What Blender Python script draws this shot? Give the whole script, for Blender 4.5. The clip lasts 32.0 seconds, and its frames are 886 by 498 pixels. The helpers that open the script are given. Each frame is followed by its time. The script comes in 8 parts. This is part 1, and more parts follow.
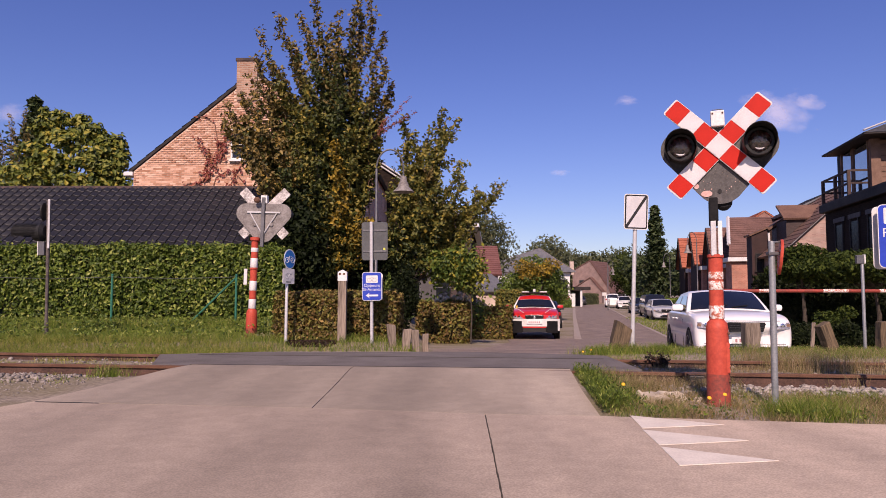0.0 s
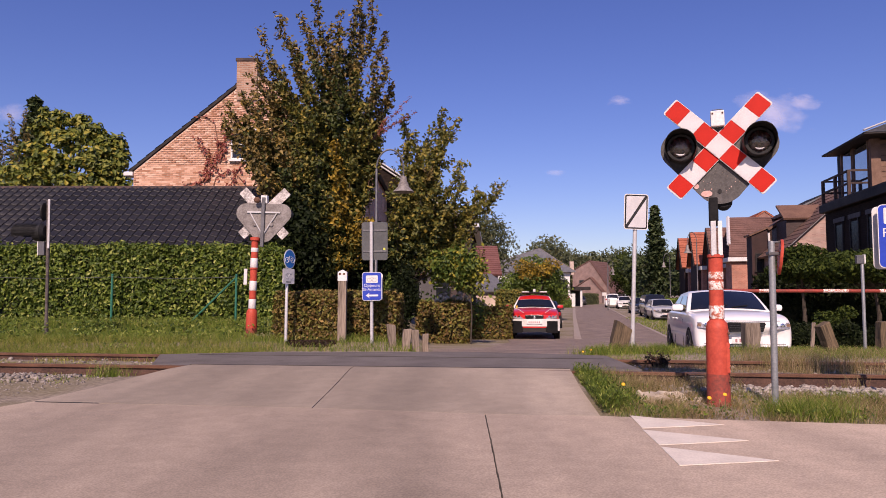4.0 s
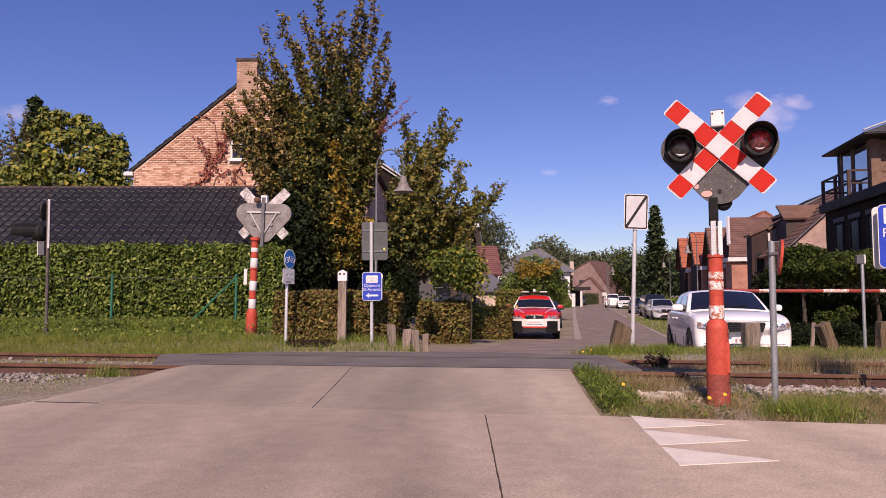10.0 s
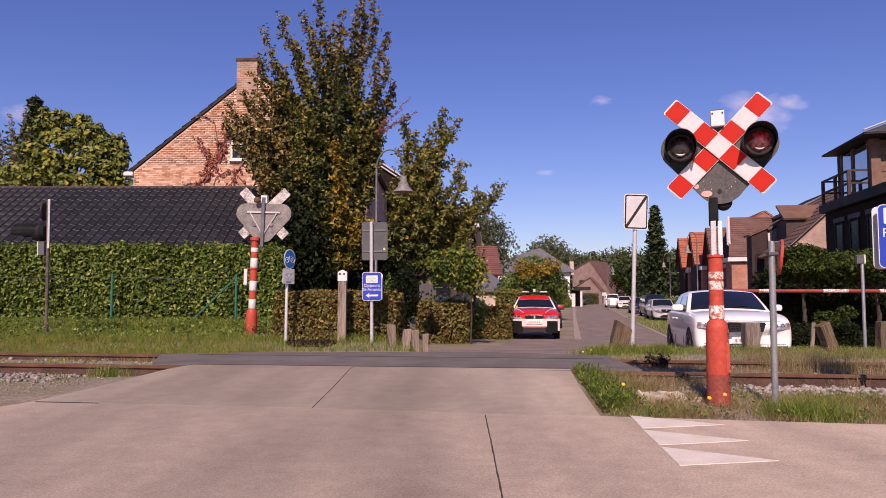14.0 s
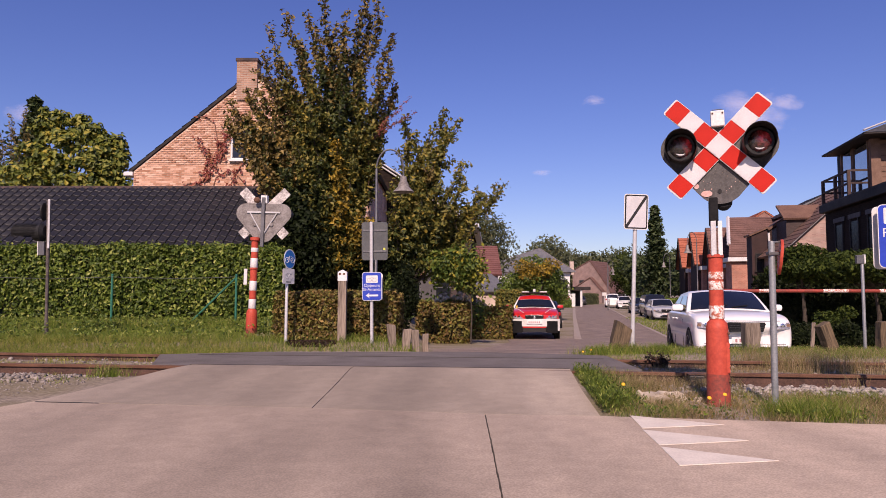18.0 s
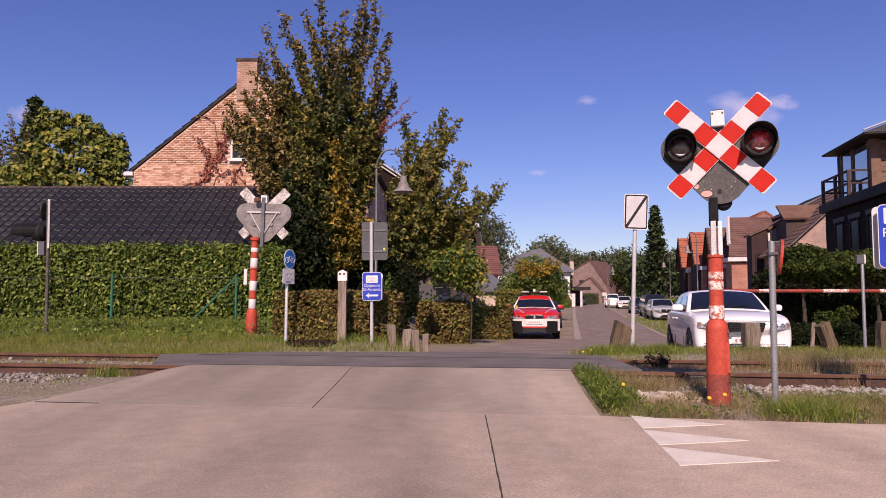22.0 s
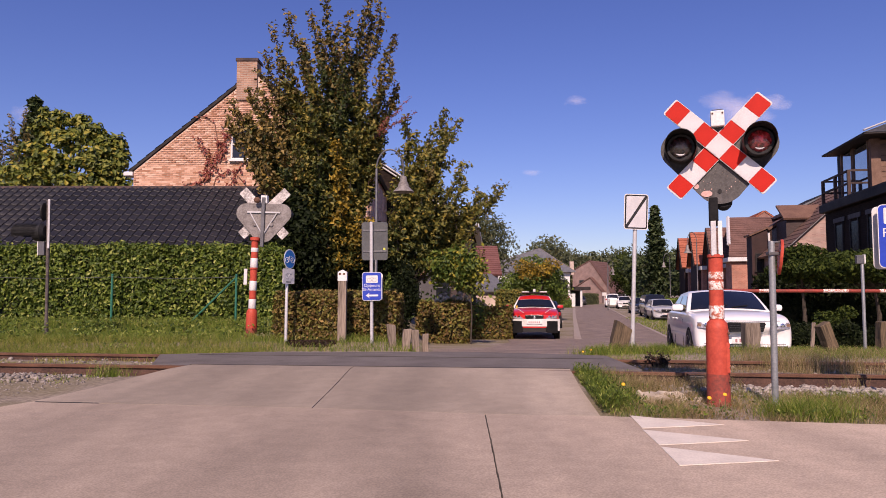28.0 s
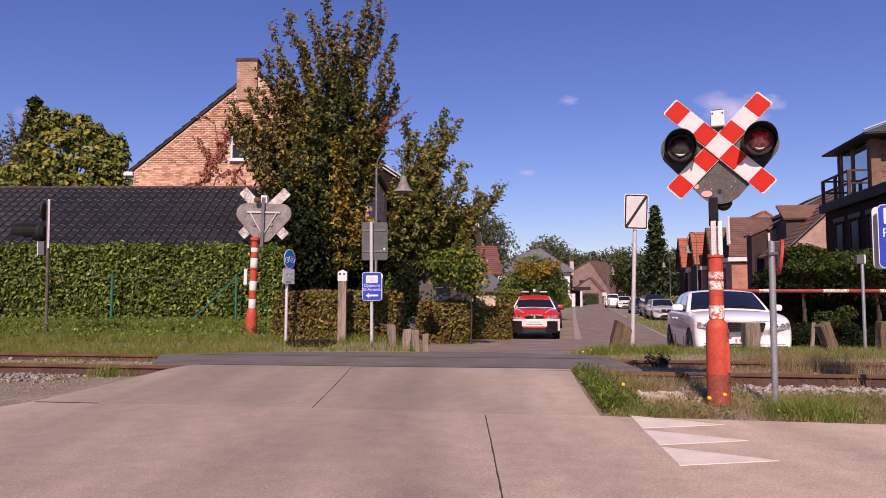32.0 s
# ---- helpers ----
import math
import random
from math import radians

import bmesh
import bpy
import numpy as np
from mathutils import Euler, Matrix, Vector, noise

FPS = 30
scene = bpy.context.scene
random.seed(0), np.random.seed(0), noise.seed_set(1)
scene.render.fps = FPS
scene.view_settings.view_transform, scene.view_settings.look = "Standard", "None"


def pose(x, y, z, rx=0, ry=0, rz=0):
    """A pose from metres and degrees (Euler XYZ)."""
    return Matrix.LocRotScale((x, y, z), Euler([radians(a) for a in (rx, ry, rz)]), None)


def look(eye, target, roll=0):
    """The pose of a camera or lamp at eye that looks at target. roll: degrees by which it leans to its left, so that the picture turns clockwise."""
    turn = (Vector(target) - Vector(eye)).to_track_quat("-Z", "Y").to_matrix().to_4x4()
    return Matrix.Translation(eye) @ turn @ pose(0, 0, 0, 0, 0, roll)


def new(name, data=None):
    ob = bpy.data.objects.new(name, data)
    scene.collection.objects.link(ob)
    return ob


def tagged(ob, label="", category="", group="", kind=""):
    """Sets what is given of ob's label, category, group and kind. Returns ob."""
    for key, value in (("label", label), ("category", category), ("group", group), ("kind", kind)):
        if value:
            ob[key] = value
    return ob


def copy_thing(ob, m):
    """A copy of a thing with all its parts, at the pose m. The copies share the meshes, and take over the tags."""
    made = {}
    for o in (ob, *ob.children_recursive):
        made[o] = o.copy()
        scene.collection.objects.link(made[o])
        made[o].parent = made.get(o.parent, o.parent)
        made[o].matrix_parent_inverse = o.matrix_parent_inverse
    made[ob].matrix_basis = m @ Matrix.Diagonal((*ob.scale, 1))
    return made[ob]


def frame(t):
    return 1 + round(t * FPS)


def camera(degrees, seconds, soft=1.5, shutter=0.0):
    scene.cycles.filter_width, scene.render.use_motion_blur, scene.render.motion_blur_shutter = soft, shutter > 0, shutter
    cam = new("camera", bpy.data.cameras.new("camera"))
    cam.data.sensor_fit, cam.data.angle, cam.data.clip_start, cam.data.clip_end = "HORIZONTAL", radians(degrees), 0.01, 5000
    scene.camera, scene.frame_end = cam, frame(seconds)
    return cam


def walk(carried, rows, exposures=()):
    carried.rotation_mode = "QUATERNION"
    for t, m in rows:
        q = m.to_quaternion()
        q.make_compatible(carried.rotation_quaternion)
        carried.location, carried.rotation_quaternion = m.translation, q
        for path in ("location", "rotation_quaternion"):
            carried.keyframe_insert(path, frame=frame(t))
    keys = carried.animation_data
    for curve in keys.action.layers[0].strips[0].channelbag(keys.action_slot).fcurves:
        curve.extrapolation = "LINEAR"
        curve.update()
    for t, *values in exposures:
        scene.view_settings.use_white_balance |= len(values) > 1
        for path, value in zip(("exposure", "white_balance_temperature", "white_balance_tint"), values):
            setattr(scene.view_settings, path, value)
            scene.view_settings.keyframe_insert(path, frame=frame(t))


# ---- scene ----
cam = camera(64.58, 32.0, soft=0.7)
EYE = pose(0.0, 0.0, 1.0, 90 + 3.645, 0, 0)
walk(cam, [(0.0, EYE), (32.0, EYE)], exposures=[(0.0, 0.0, 6450, 34), (32.0, 0.0, 6450, 34)])

# ---- daylight ----
SUN_EL, SUN_AZ = radians(39), radians(-8)      # the sun stands behind the camera, slightly to its left
world = bpy.data.worlds.new("sky")
scene.world = world
world.use_nodes = True
wn = world.node_tree.nodes
sky = wn.new("ShaderNodeTexSky")
sky.sky_type = "NISHITA"
sky.sun_disc = False
sky.sun_elevation = SUN_EL
sky.sun_rotation = math.pi - SUN_AZ
sky.altitude = 400
sky.air_density, sky.dust_density, sky.ozone_density = 1.1, 0.6, 4.8
deeper = wn.new("ShaderNodeHueSaturation")
deeper.inputs["Hue"].default_value = 0.520
deeper.inputs["Saturation"].default_value = 1.14
world.node_tree.links.new(sky.outputs[0], deeper.inputs["Color"])
world.node_tree.links.new(deeper.outputs[0], wn["Background"].inputs[0])
wn["Background"].inputs[1].default_value = 0.104
sun = new("sun", bpy.data.lights.new("sun", "SUN"))
sun.data.energy, sun.data.angle, sun.data.color = 5.3, radians(0.53), (1.0, 0.85, 0.63)
to_sun = Vector((math.sin(SUN_AZ) * math.cos(SUN_EL), -math.cos(SUN_AZ) * math.cos(SUN_EL), math.sin(SUN_EL)))
sun.matrix_world = look(to_sun * 60, (0, 0, 0))


# ---- materials ----
def mat(name, dark, light, rough=0.7, metal=0.0, scale=6.0, fine=60.0, bump=0.15, spread=0.0, coat=0.0, contrast=0.25):
    """Two tones mixed by coarse and fine noise, with relief; spread: difference from piece to piece."""
    m = bpy.data.materials.new(name)
    m.use_nodes = True
    n, l = m.node_tree.nodes, m.node_tree.links
    b = n["Principled BSDF"]
    tc = n.new("ShaderNodeTexCoord")
    big, small = n.new("ShaderNodeTexNoise"), n.new("ShaderNodeTexNoise")
    for t, s, d in ((big, scale, 5), (small, fine, 3)):
        t.inputs["Scale"].default_value = s
        t.inputs["Detail"].default_value = d
        l.new(tc.outputs["Object"], t.inputs["Vector"])
    add = n.new("ShaderNodeMath")
    add.operation = "ADD"
    l.new(big.outputs[0], add.inputs[0])
    l.new(small.outputs[0], add.inputs[1])
    rng = n.new("ShaderNodeMapRange")
    rng.inputs[1].default_value, rng.inputs[2].default_value = 1.0 - contrast, 1.0 + contrast
    l.new(add.outputs[0], rng.inputs[0])
    mix = n.new("ShaderNodeMix")
    mix.data_type = "RGBA"
    mix.inputs[6].default_value, mix.inputs[7].default_value = (*dark, 1), (*light, 1)
    l.new(rng.outputs[0], mix.inputs[0])
    last = mix.outputs[2]
    if spread:
        info = n.new("ShaderNodeObjectInfo")
        hsv = n.new("ShaderNodeHueSaturation")
        r2 = n.new("ShaderNodeMapRange")
        r2.inputs[3].default_value, r2.inputs[4].default_value = 1 - spread, 1 + spread
        l.new(info.outputs["Random"], r2.inputs[0])
        l.new(r2.outputs[0], hsv.inputs["Value"])
        l.new(last, hsv.inputs["Color"])
        last = hsv.outputs[0]
    l.new(last, b.inputs["Base Color"])
    b.inputs["Roughness"].default_value = rough
    b.inputs["Metallic"].default_value = metal
    b.inputs["Coat Weight"].default_value = coat
    if bump:
        bp = n.new("ShaderNodeBump")
        bp.inputs["Strength"].default_value = bump
        bp.inputs["Distance"].default_value = 0.01
        l.new(small.outputs[0], bp.inputs["Height"])
        l.new(bp.outputs[0], b.inputs["Normal"])
    return m


def leaf_mat(name, tones, through_light=0.15, rough=0.55):
    """Leaves: the tone varies leaf by leaf."""
    m = bpy.data.materials.new(name)
    m.use_nodes = True
    n, l = m.node_tree.nodes, m.node_tree.links
    b = n["Principled BSDF"]
    geo = n.new("ShaderNodeNewGeometry")
    ramp = n.new("ShaderNodeValToRGB")
    ramp.color_ramp.interpolation = "LINEAR"
    e = ramp.color_ramp.elements
    while len(e) < len(tones):
        e.new(0.5)
    for i, (p, c) in enumerate(tones):
        e[i].position, e[i].color = p, (*c, 1)
    l.new(geo.outputs["Random Per Island"], ramp.inputs[0])
    l.new(ramp.outputs[0], b.inputs["Base Color"])
    b.inputs["Roughness"].default_value = rough
    b.inputs["Specular IOR Level"].default_value = 0.3
    tr = n.new("ShaderNodeBsdfTranslucent")
    l.new(ramp.outputs[0], tr.inputs[0])
    mx = n.new("ShaderNodeMixShader")
    mx.inputs[0].default_value = through_light
    l.new(b.outputs[0], mx.inputs[1])
    l.new(tr.outputs[0], mx.inputs[2])
    l.new(mx.outputs[0], n["Material Output"].inputs[0])
    return m


def brick_mat(name, c1, c2, mortar, width=0.215, height=0.065, gap=0.01, bump=0.4, rough=0.85, flat=False):
    """Brickwork in true size; laid on x + y across and z up."""
    m = bpy.data.materials.new(name)
    m.use_nodes = True
    n, l = m.node_tree.nodes, m.node_tree.links
    b = n["Principled BSDF"]
    tc, sep, ad, com = n.new("ShaderNodeTexCoord"), n.new("ShaderNodeSeparateXYZ"), n.new("ShaderNodeMath"), n.new("ShaderNodeCombineXYZ")
    l.new(tc.outputs["Object"], sep.inputs[0])
    l.new(sep.outputs[0], ad.inputs[0])
    l.new(sep.outputs[1], ad.inputs[1])
    l.new(sep.outputs[0] if flat else ad.outputs[0], com.inputs[0])
    l.new(sep.outputs[1 if flat else 2], com.inputs[1])
    br = n.new("ShaderNodeTexBrick")
    br.inputs["Color1"].default_value, br.inputs["Color2"].default_value, br.inputs["Mortar"].default_value = (*c1, 1), (*c2, 1), (*mortar, 1)
    br.inputs["Scale"].default_value = 1.0
    br.inputs["Brick Width"].default_value, br.inputs["Row Height"].default_value, br.inputs["Mortar Size"].default_value = width, height, gap
    br.inputs["Mortar Smooth"].default_value = 0.2
    l.new(com.outputs[0], br.inputs["Vector"])
    ns = n.new("ShaderNodeTexNoise")
    ns.inputs["Scale"].default_value = 1.3
    l.new(tc.outputs["Object"], ns.inputs["Vector"])
    hs, mr = n.new("ShaderNodeHueSaturation"), n.new("ShaderNodeMapRange")
    mr.inputs[1].default_value, mr.inputs[2].default_value, mr.inputs[3].default_value, mr.inputs[4].default_value = 0.3, 0.7, 0.78, 1.18
    l.new(ns.outputs[0], mr.inputs[0])
    l.new(mr.outputs[0], hs.inputs["Value"])
    l.new(br.outputs[0], hs.inputs["Color"])
    l.new(hs.outputs[0], b.inputs["Base Color"])
    b.inputs["Roughness"].default_value = rough
    bp = n.new("ShaderNodeBump")
    bp.invert = True
    bp.inputs["Strength"].default_value, bp.inputs["Distance"].default_value = bump, 0.01
    l.new(br.outputs["Fac"], bp.inputs["Height"])
    l.new(bp.outputs[0], b.inputs["Normal"])
    return m


def ground_mat():
    """Soil, gravel and short turf in patches."""
    m = bpy.data.materials.new("soil_and_turf")
    m.use_nodes = True
    n, l = m.node_tree.nodes, m.node_tree.links
    b = n["Principled BSDF"]
    tc = n.new("ShaderNodeTexCoord")
    a, c = n.new("ShaderNodeTexNoise"), n.new("ShaderNodeTexNoise")
    a.inputs["Scale"].default_value, c.inputs["Scale"].default_value = 0.6, 26
    a.inputs["Detail"].default_value, c.inputs["Detail"].default_value = 6, 6
    for t in (a, c):
        l.new(tc.outputs["Object"], t.inputs["Vector"])
    r1, r2 = n.new("ShaderNodeValToRGB"), n.new("ShaderNodeValToRGB")
    for r, tones in ((r1, ((0.3, (0.12, 0.10, 0.05)), (0.7, (0.24, 0.20, 0.11)))), (r2, ((0.3, (0.14, 0.115, 0.085)), (0.7, (0.36, 0.30, 0.24))))):
        for e, (p, col) in zip(r.color_ramp.elements, tones):
            e.position, e.color = p, (*col, 1)
        l.new(c.outputs[0], r.inputs[0])
    mr = n.new("ShaderNodeMapRange")
    mr.inputs[1].default_value, mr.inputs[2].default_value = 0.4, 0.58
    l.new(a.outputs[0], mr.inputs[0])
    mix = n.new("ShaderNodeMix")
    mix.data_type = "RGBA"
    l.new(mr.outputs[0], mix.inputs[0])
    l.new(r1.outputs[0], mix.inputs[6])
    l.new(r2.outputs[0], mix.inputs[7])
    l.new(mix.outputs[2], b.inputs["Base Color"])
    b.inputs["Roughness"].default_value = 0.95
    bp = n.new("ShaderNodeBump")
    bp.inputs["Strength"].default_value, bp.inputs["Distance"].default_value = 0.6, 0.02
    l.new(c.outputs[0], bp.inputs["Height"])
    l.new(bp.outputs[0], b.inputs["Normal"])
    return m


def concrete_mat(name, grain, colour):
    """Exposed-aggregate concrete: wide stains, grime along the wheel tracks, fine speckle."""
    m = bpy.data.materials.new(name)
    m.use_nodes = True
    n, l = m.node_tree.nodes, m.node_tree.links
    b = n["Principled BSDF"]
    tc = n.new("ShaderNodeTexCoord")
    def ns(scale, detail, stretch=(1, 1, 1)):
        mp, t = n.new("ShaderNodeMapping"), n.new("ShaderNodeTexNoise")
        mp.inputs["Scale"].default_value = stretch
        t.inputs["Scale"].default_value, t.inputs["Detail"].default_value = scale, detail
        l.new(tc.outputs["Object"], mp.inputs[0])
        l.new(mp.outputs[0], t.inputs["Vector"])
        return t.outputs[0]
    def ranged(x, a, c, d, e):
        r = n.new("ShaderNodeMapRange")
        for k, v in zip((1, 2, 3, 4), (a, c, d, e)):
            r.inputs[k].default_value = v
        l.new(x, r.inputs[0])
        return r.outputs[0]
    def times(a, c):
        q = n.new("ShaderNodeMath")
        q.operation = "MULTIPLY"
        l.new(a, q.inputs[0])
        l.new(c, q.inputs[1])
        return q.outputs[0]
    stain = ranged(ns(0.7, 5, (1.5, 0.45, 1)), 0.36, 0.62, 0.82, 1.07)
    track = ranged(ns(0.75, 2, (1.3, 0.18, 1)), 0.38, 0.60, 0.80, 1.05)
    grit = ns(85, 4)
    speck = ranged(grit, 0.34, 0.66, 1 - grain, 1 + grain)
    mid = ranged(ns(5.5, 6), 0.32, 0.68, 0.92, 1.08)
    # traffic grime fades towards the little-used edge of the road
    pos, axes = n.new("ShaderNodeNewGeometry"), n.new("ShaderNodeSeparateXYZ")
    l.new(pos.outputs["Position"], axes.inputs[0])
    lane = n.new("ShaderNodeValToRGB")
    el = lane.color_ramp.elements
    while len(el) < 6:
        el.new(0.5)
    for q, (p, v) in zip(el, ((0.13, 0.86), (0.24, 0.68), (0.42, 0.60), (0.49, 0.66), (0.60, 0.93), (0.72, 1.02))):
        q.position, q.color = p, (v, v, v, 1)
    l.new(ranged(axes.outputs[0], -6, 6, 0, 1), lane.inputs[0])
    wear = ranged(lane.outputs[0], 0, 1, 0, 1.25)
    value = times(times(times(stain, track), wear), times(speck, mid))
    hs = n.new("ShaderNodeHueSaturation")
    hs.inputs["Color"].default_value = (*colour, 1)
    l.new(value, hs.inputs["Value"])
    info, sp = n.new("ShaderNodeObjectInfo"), n.new("ShaderNodeHueSaturation")
    l.new(ranged(info.outputs["Random"], 0, 1, 0.95, 1.05), sp.inputs["Value"])
    l.new(hs.outputs[0], sp.inputs["Color"])
    l.new(sp.outputs[0], b.inputs["Base Color"])
    b.inputs["Roughness"].default_value = 0.88
    bp = n.new("ShaderNodeBump")
    bp.inputs["Strength"].default_value, bp.inputs["Distance"].default_value = 0.38, 0.006
    l.new(grit, bp.inputs["Height"])
    l.new(bp.outputs[0], b.inputs["Normal"])
    return m


def wood_mat(name, dark, light):
    """Weathered timber: grain and cracks drawn out along z."""
    m = mat(name, dark, light, 0.9, scale=9, fine=70, bump=0.8, spread=0.18, contrast=0.2)
    n, l = m.node_tree.nodes, m.node_tree.links
    mp = n.new("ShaderNodeMapping")
    mp.inputs["Scale"].default_value = (1.0, 1.0, 0.07)
    tc = next(k for k in n if k.type == "TEX_COORD")
    l.new(tc.outputs["Object"], mp.inputs[0])
    for t in [k for k in n if k.type == "TEX_NOISE"]:
        l.new(mp.outputs[0], t.inputs["Vector"])
    return m


def glow_mat(name, colour, strength):
    m = bpy.data.materials.new(name)
    m.use_nodes = True
    b = m.node_tree.nodes["Principled BSDF"]
    b.inputs["Base Color"].default_value = (*colour, 1)
    b.inputs["Emission Color"].default_value = (*colour, 1)
    b.inputs["Emission Strength"].default_value = strength
    return m


def clear_mat(name, tint=(1, 1, 1), gloss=0.1, rough=0.03, film=0.0):
    """A thin clear cover: it lets light straight through and mirrors a little."""
    m = bpy.data.materials.new(name)
    m.use_nodes = True
    n, l = m.node_tree.nodes, m.node_tree.links
    tr, gl, mx = n.new("ShaderNodeBsdfTransparent"), n.new("ShaderNodeBsdfGlossy"), n.new("ShaderNodeMixShader")
    tr.inputs[0].default_value = (*tint, 1)
    gl.inputs["Roughness"].default_value = rough
    mx.inputs[0].default_value = gloss
    l.new(tr.outputs[0], mx.inputs[1])
    l.new(gl.outputs[0], mx.inputs[2])
    di, dust = n.new("ShaderNodeBsdfDiffuse"), n.new("ShaderNodeMixShader")
    di.inputs[0].default_value = (0.75, 0.72, 0.70, 1)
    dust.inputs[0].default_value = film
    l.new(mx.outputs[0], dust.inputs[1])
    l.new(di.outputs[0], dust.inputs[2])
    l.new(dust.outputs[0], n["Material Output"].inputs[0])
    return m


CONCRETE = concrete_mat("worn_concrete", 0.19, (0.422, 0.340, 0.258))
APRON = concrete_mat("smooth_concrete", 0.16, (0.38, 0.315, 0.24))
TARSEAM = mat("tar_seam", (0.03, 0.026, 0.023), (0.07, 0.06, 0.052), 0.9, scale=6, fine=90, bump=0.5)
ASPHALT = mat("worn_asphalt", (0.095, 0.084, 0.076), (0.17, 0.152, 0.138), 0.92, scale=2, fine=140, bump=0.5)
PAVER = brick_mat("street_pavers", (0.185, 0.140, 0.112), (0.26, 0.20, 0.162), (0.125, 0.10, 0.082), 0.22, 0.11, 0.006, 0.25, flat=True)
KERB = mat("kerb_concrete", (0.26, 0.22, 0.185), (0.36, 0.30, 0.26), 0.9, scale=3, fine=70)
SOIL = ground_mat()
RUST = mat("rusty_steel", (0.07, 0.032, 0.018), (0.17, 0.085, 0.05), 0.85, scale=5, fine=50, bump=0.5)
WEBRUST = mat("dark_rail_rust", (0.045, 0.024, 0.017), (0.115, 0.06, 0.042), 0.9, scale=5, fine=50, bump=0.5)
RAILTOP = mat("worn_rail_steel", (0.085, 0.038, 0.020), (0.17, 0.080, 0.043), 0.6, 0.15, scale=5, fine=60)
STONE = mat("ballast_stone", (0.11, 0.095, 0.08), (0.34, 0.30, 0.26), 0.9, scale=9, fine=40, bump=0.4)
PALESTONE = mat("pale_ballast_stone", (0.18, 0.155, 0.13), (0.46, 0.41, 0.355), 0.9, scale=9, fine=40, bump=0.4)
SANDSTONE = mat("pale_sandstone", (0.36, 0.30, 0.22), (0.52, 0.45, 0.35), 0.9, scale=7, fine=50, bump=0.5)
MARK = mat("road_paint", (0.54, 0.49, 0.41), (0.77, 0.71, 0.60), 0.7, scale=5, fine=60, bump=0.2, contrast=0.4)
OLDRED = mat("rusty_red_paint", (0.17, 0.035, 0.022), (0.36, 0.05, 0.03), 0.6, scale=4, fine=30, bump=0.2)
RED = mat("orange_red_paint", (0.36, 0.052, 0.032), (0.54, 0.088, 0.05), 0.5, scale=7, fine=40, bump=0.1, contrast=0.3)
REDREF = mat("red_reflective_sheet", (0.42, 0.012, 0.003), (0.50, 0.017, 0.005), 0.6, scale=7, fine=90, bump=0.03)
WHITEREF = mat("white_reflective_sheet", (0.47, 0.465, 0.465), (0.60, 0.59, 0.59), 0.4, scale=7, fine=90, bump=0.03)
OLDWHITE = mat("weathered_white_paint", (0.20, 0.18, 0.165), (0.66, 0.62, 0.58), 0.6, scale=9, fine=40, bump=0.1, contrast=0.22)
WHITE = mat("white_paint", (0.58, 0.57, 0.55), (0.72, 0.71, 0.69), 0.5, scale=4, fine=50, bump=0.05)
PEELED = mat("peeling_white_band", (0.42, 0.11, 0.06), (0.76, 0.72, 0.66), 0.6, scale=22, fine=55, bump=0.3, contrast=0.12)
DULLSTEEL = mat("dull_galvanised_steel", (0.17, 0.185, 0.19), (0.27, 0.285, 0.29), 0.5, 0.25, scale=9, fine=60, bump=0.05)
PLATE = mat("weathered_grey_plate", (0.045, 0.042, 0.04), (0.10, 0.095, 0.09), 0.75, 0.0, scale=9, fine=70, bump=0.15, contrast=0.3)
PLATEBACK = mat("bare_grey_plate", (0.13, 0.115, 0.105), (0.27, 0.25, 0.235), 0.7, 0.1, scale=7, fine=40, contrast=0.2)
BLACK = mat("matt_black_paint", (0.012, 0.012, 0.012), (0.03, 0.03, 0.03), 0.55, scale=6, fine=60, bump=0.08)
GREYSTEEL = mat("galvanised_steel", (0.40, 0.40, 0.40), (0.55, 0.55, 0.55), 0.55, 0.15, scale=14, fine=70, bump=0.05)
DARKSTEEL = mat("dark_lamp_steel", (0.09, 0.09, 0.095), (0.16, 0.16, 0.165), 0.5, 0.4, scale=7, fine=50)
OLDSTEEL = mat("grimy_old_steel", (0.045, 0.036, 0.032), (0.13, 0.11, 0.10), 0.8, scale=9, fine=50, bump=0.3)
SIGNBACK = mat("grey_sign_back", (0.06, 0.065, 0.065), (0.085, 0.09, 0.09), 0.5, 0.2, scale=5, fine=40)
BLUE = mat("sign_blue", (0.012, 0.04, 0.36), (0.02, 0.055, 0.44), 0.35, scale=4, fine=30, bump=0.0)
DISCBLUE = mat("disc_sign_blue", (0.015, 0.13, 0.42), (0.02, 0.17, 0.50), 0.35, scale=4, fine=30, bump=0.0)
GREENPAINT = mat("green_fence_paint", (0.012, 0.11, 0.07), (0.02, 0.16, 0.10), 0.5, scale=9, fine=60)
WIRE = mat("zinc_wire", (0.09, 0.10, 0.09), (0.16, 0.17, 0.16), 0.5, 0.6)
OLDWOOD = wood_mat("weathered_wood", (0.10, 0.075, 0.055), (0.27, 0.215, 0.165))
RAILWOOD = mat("dark_railing_timber", (0.035, 0.02, 0.016), (0.075, 0.045, 0.035), 0.8, scale=4, fine=45, bump=0.3)
BROWNWOOD = mat("brown_timber", (0.13, 0.075, 0.05), (0.22, 0.13, 0.09), 0.85, scale=4, fine=45, bump=0.4)
BARK = mat("bark", (0.03, 0.024, 0.018), (0.08, 0.063, 0.046), 0.95, scale=6, fine=30, bump=0.8)
TWIG = mat("reddish_twig", (0.14, 0.07, 0.05), (0.22, 0.12, 0.085), 0.9)
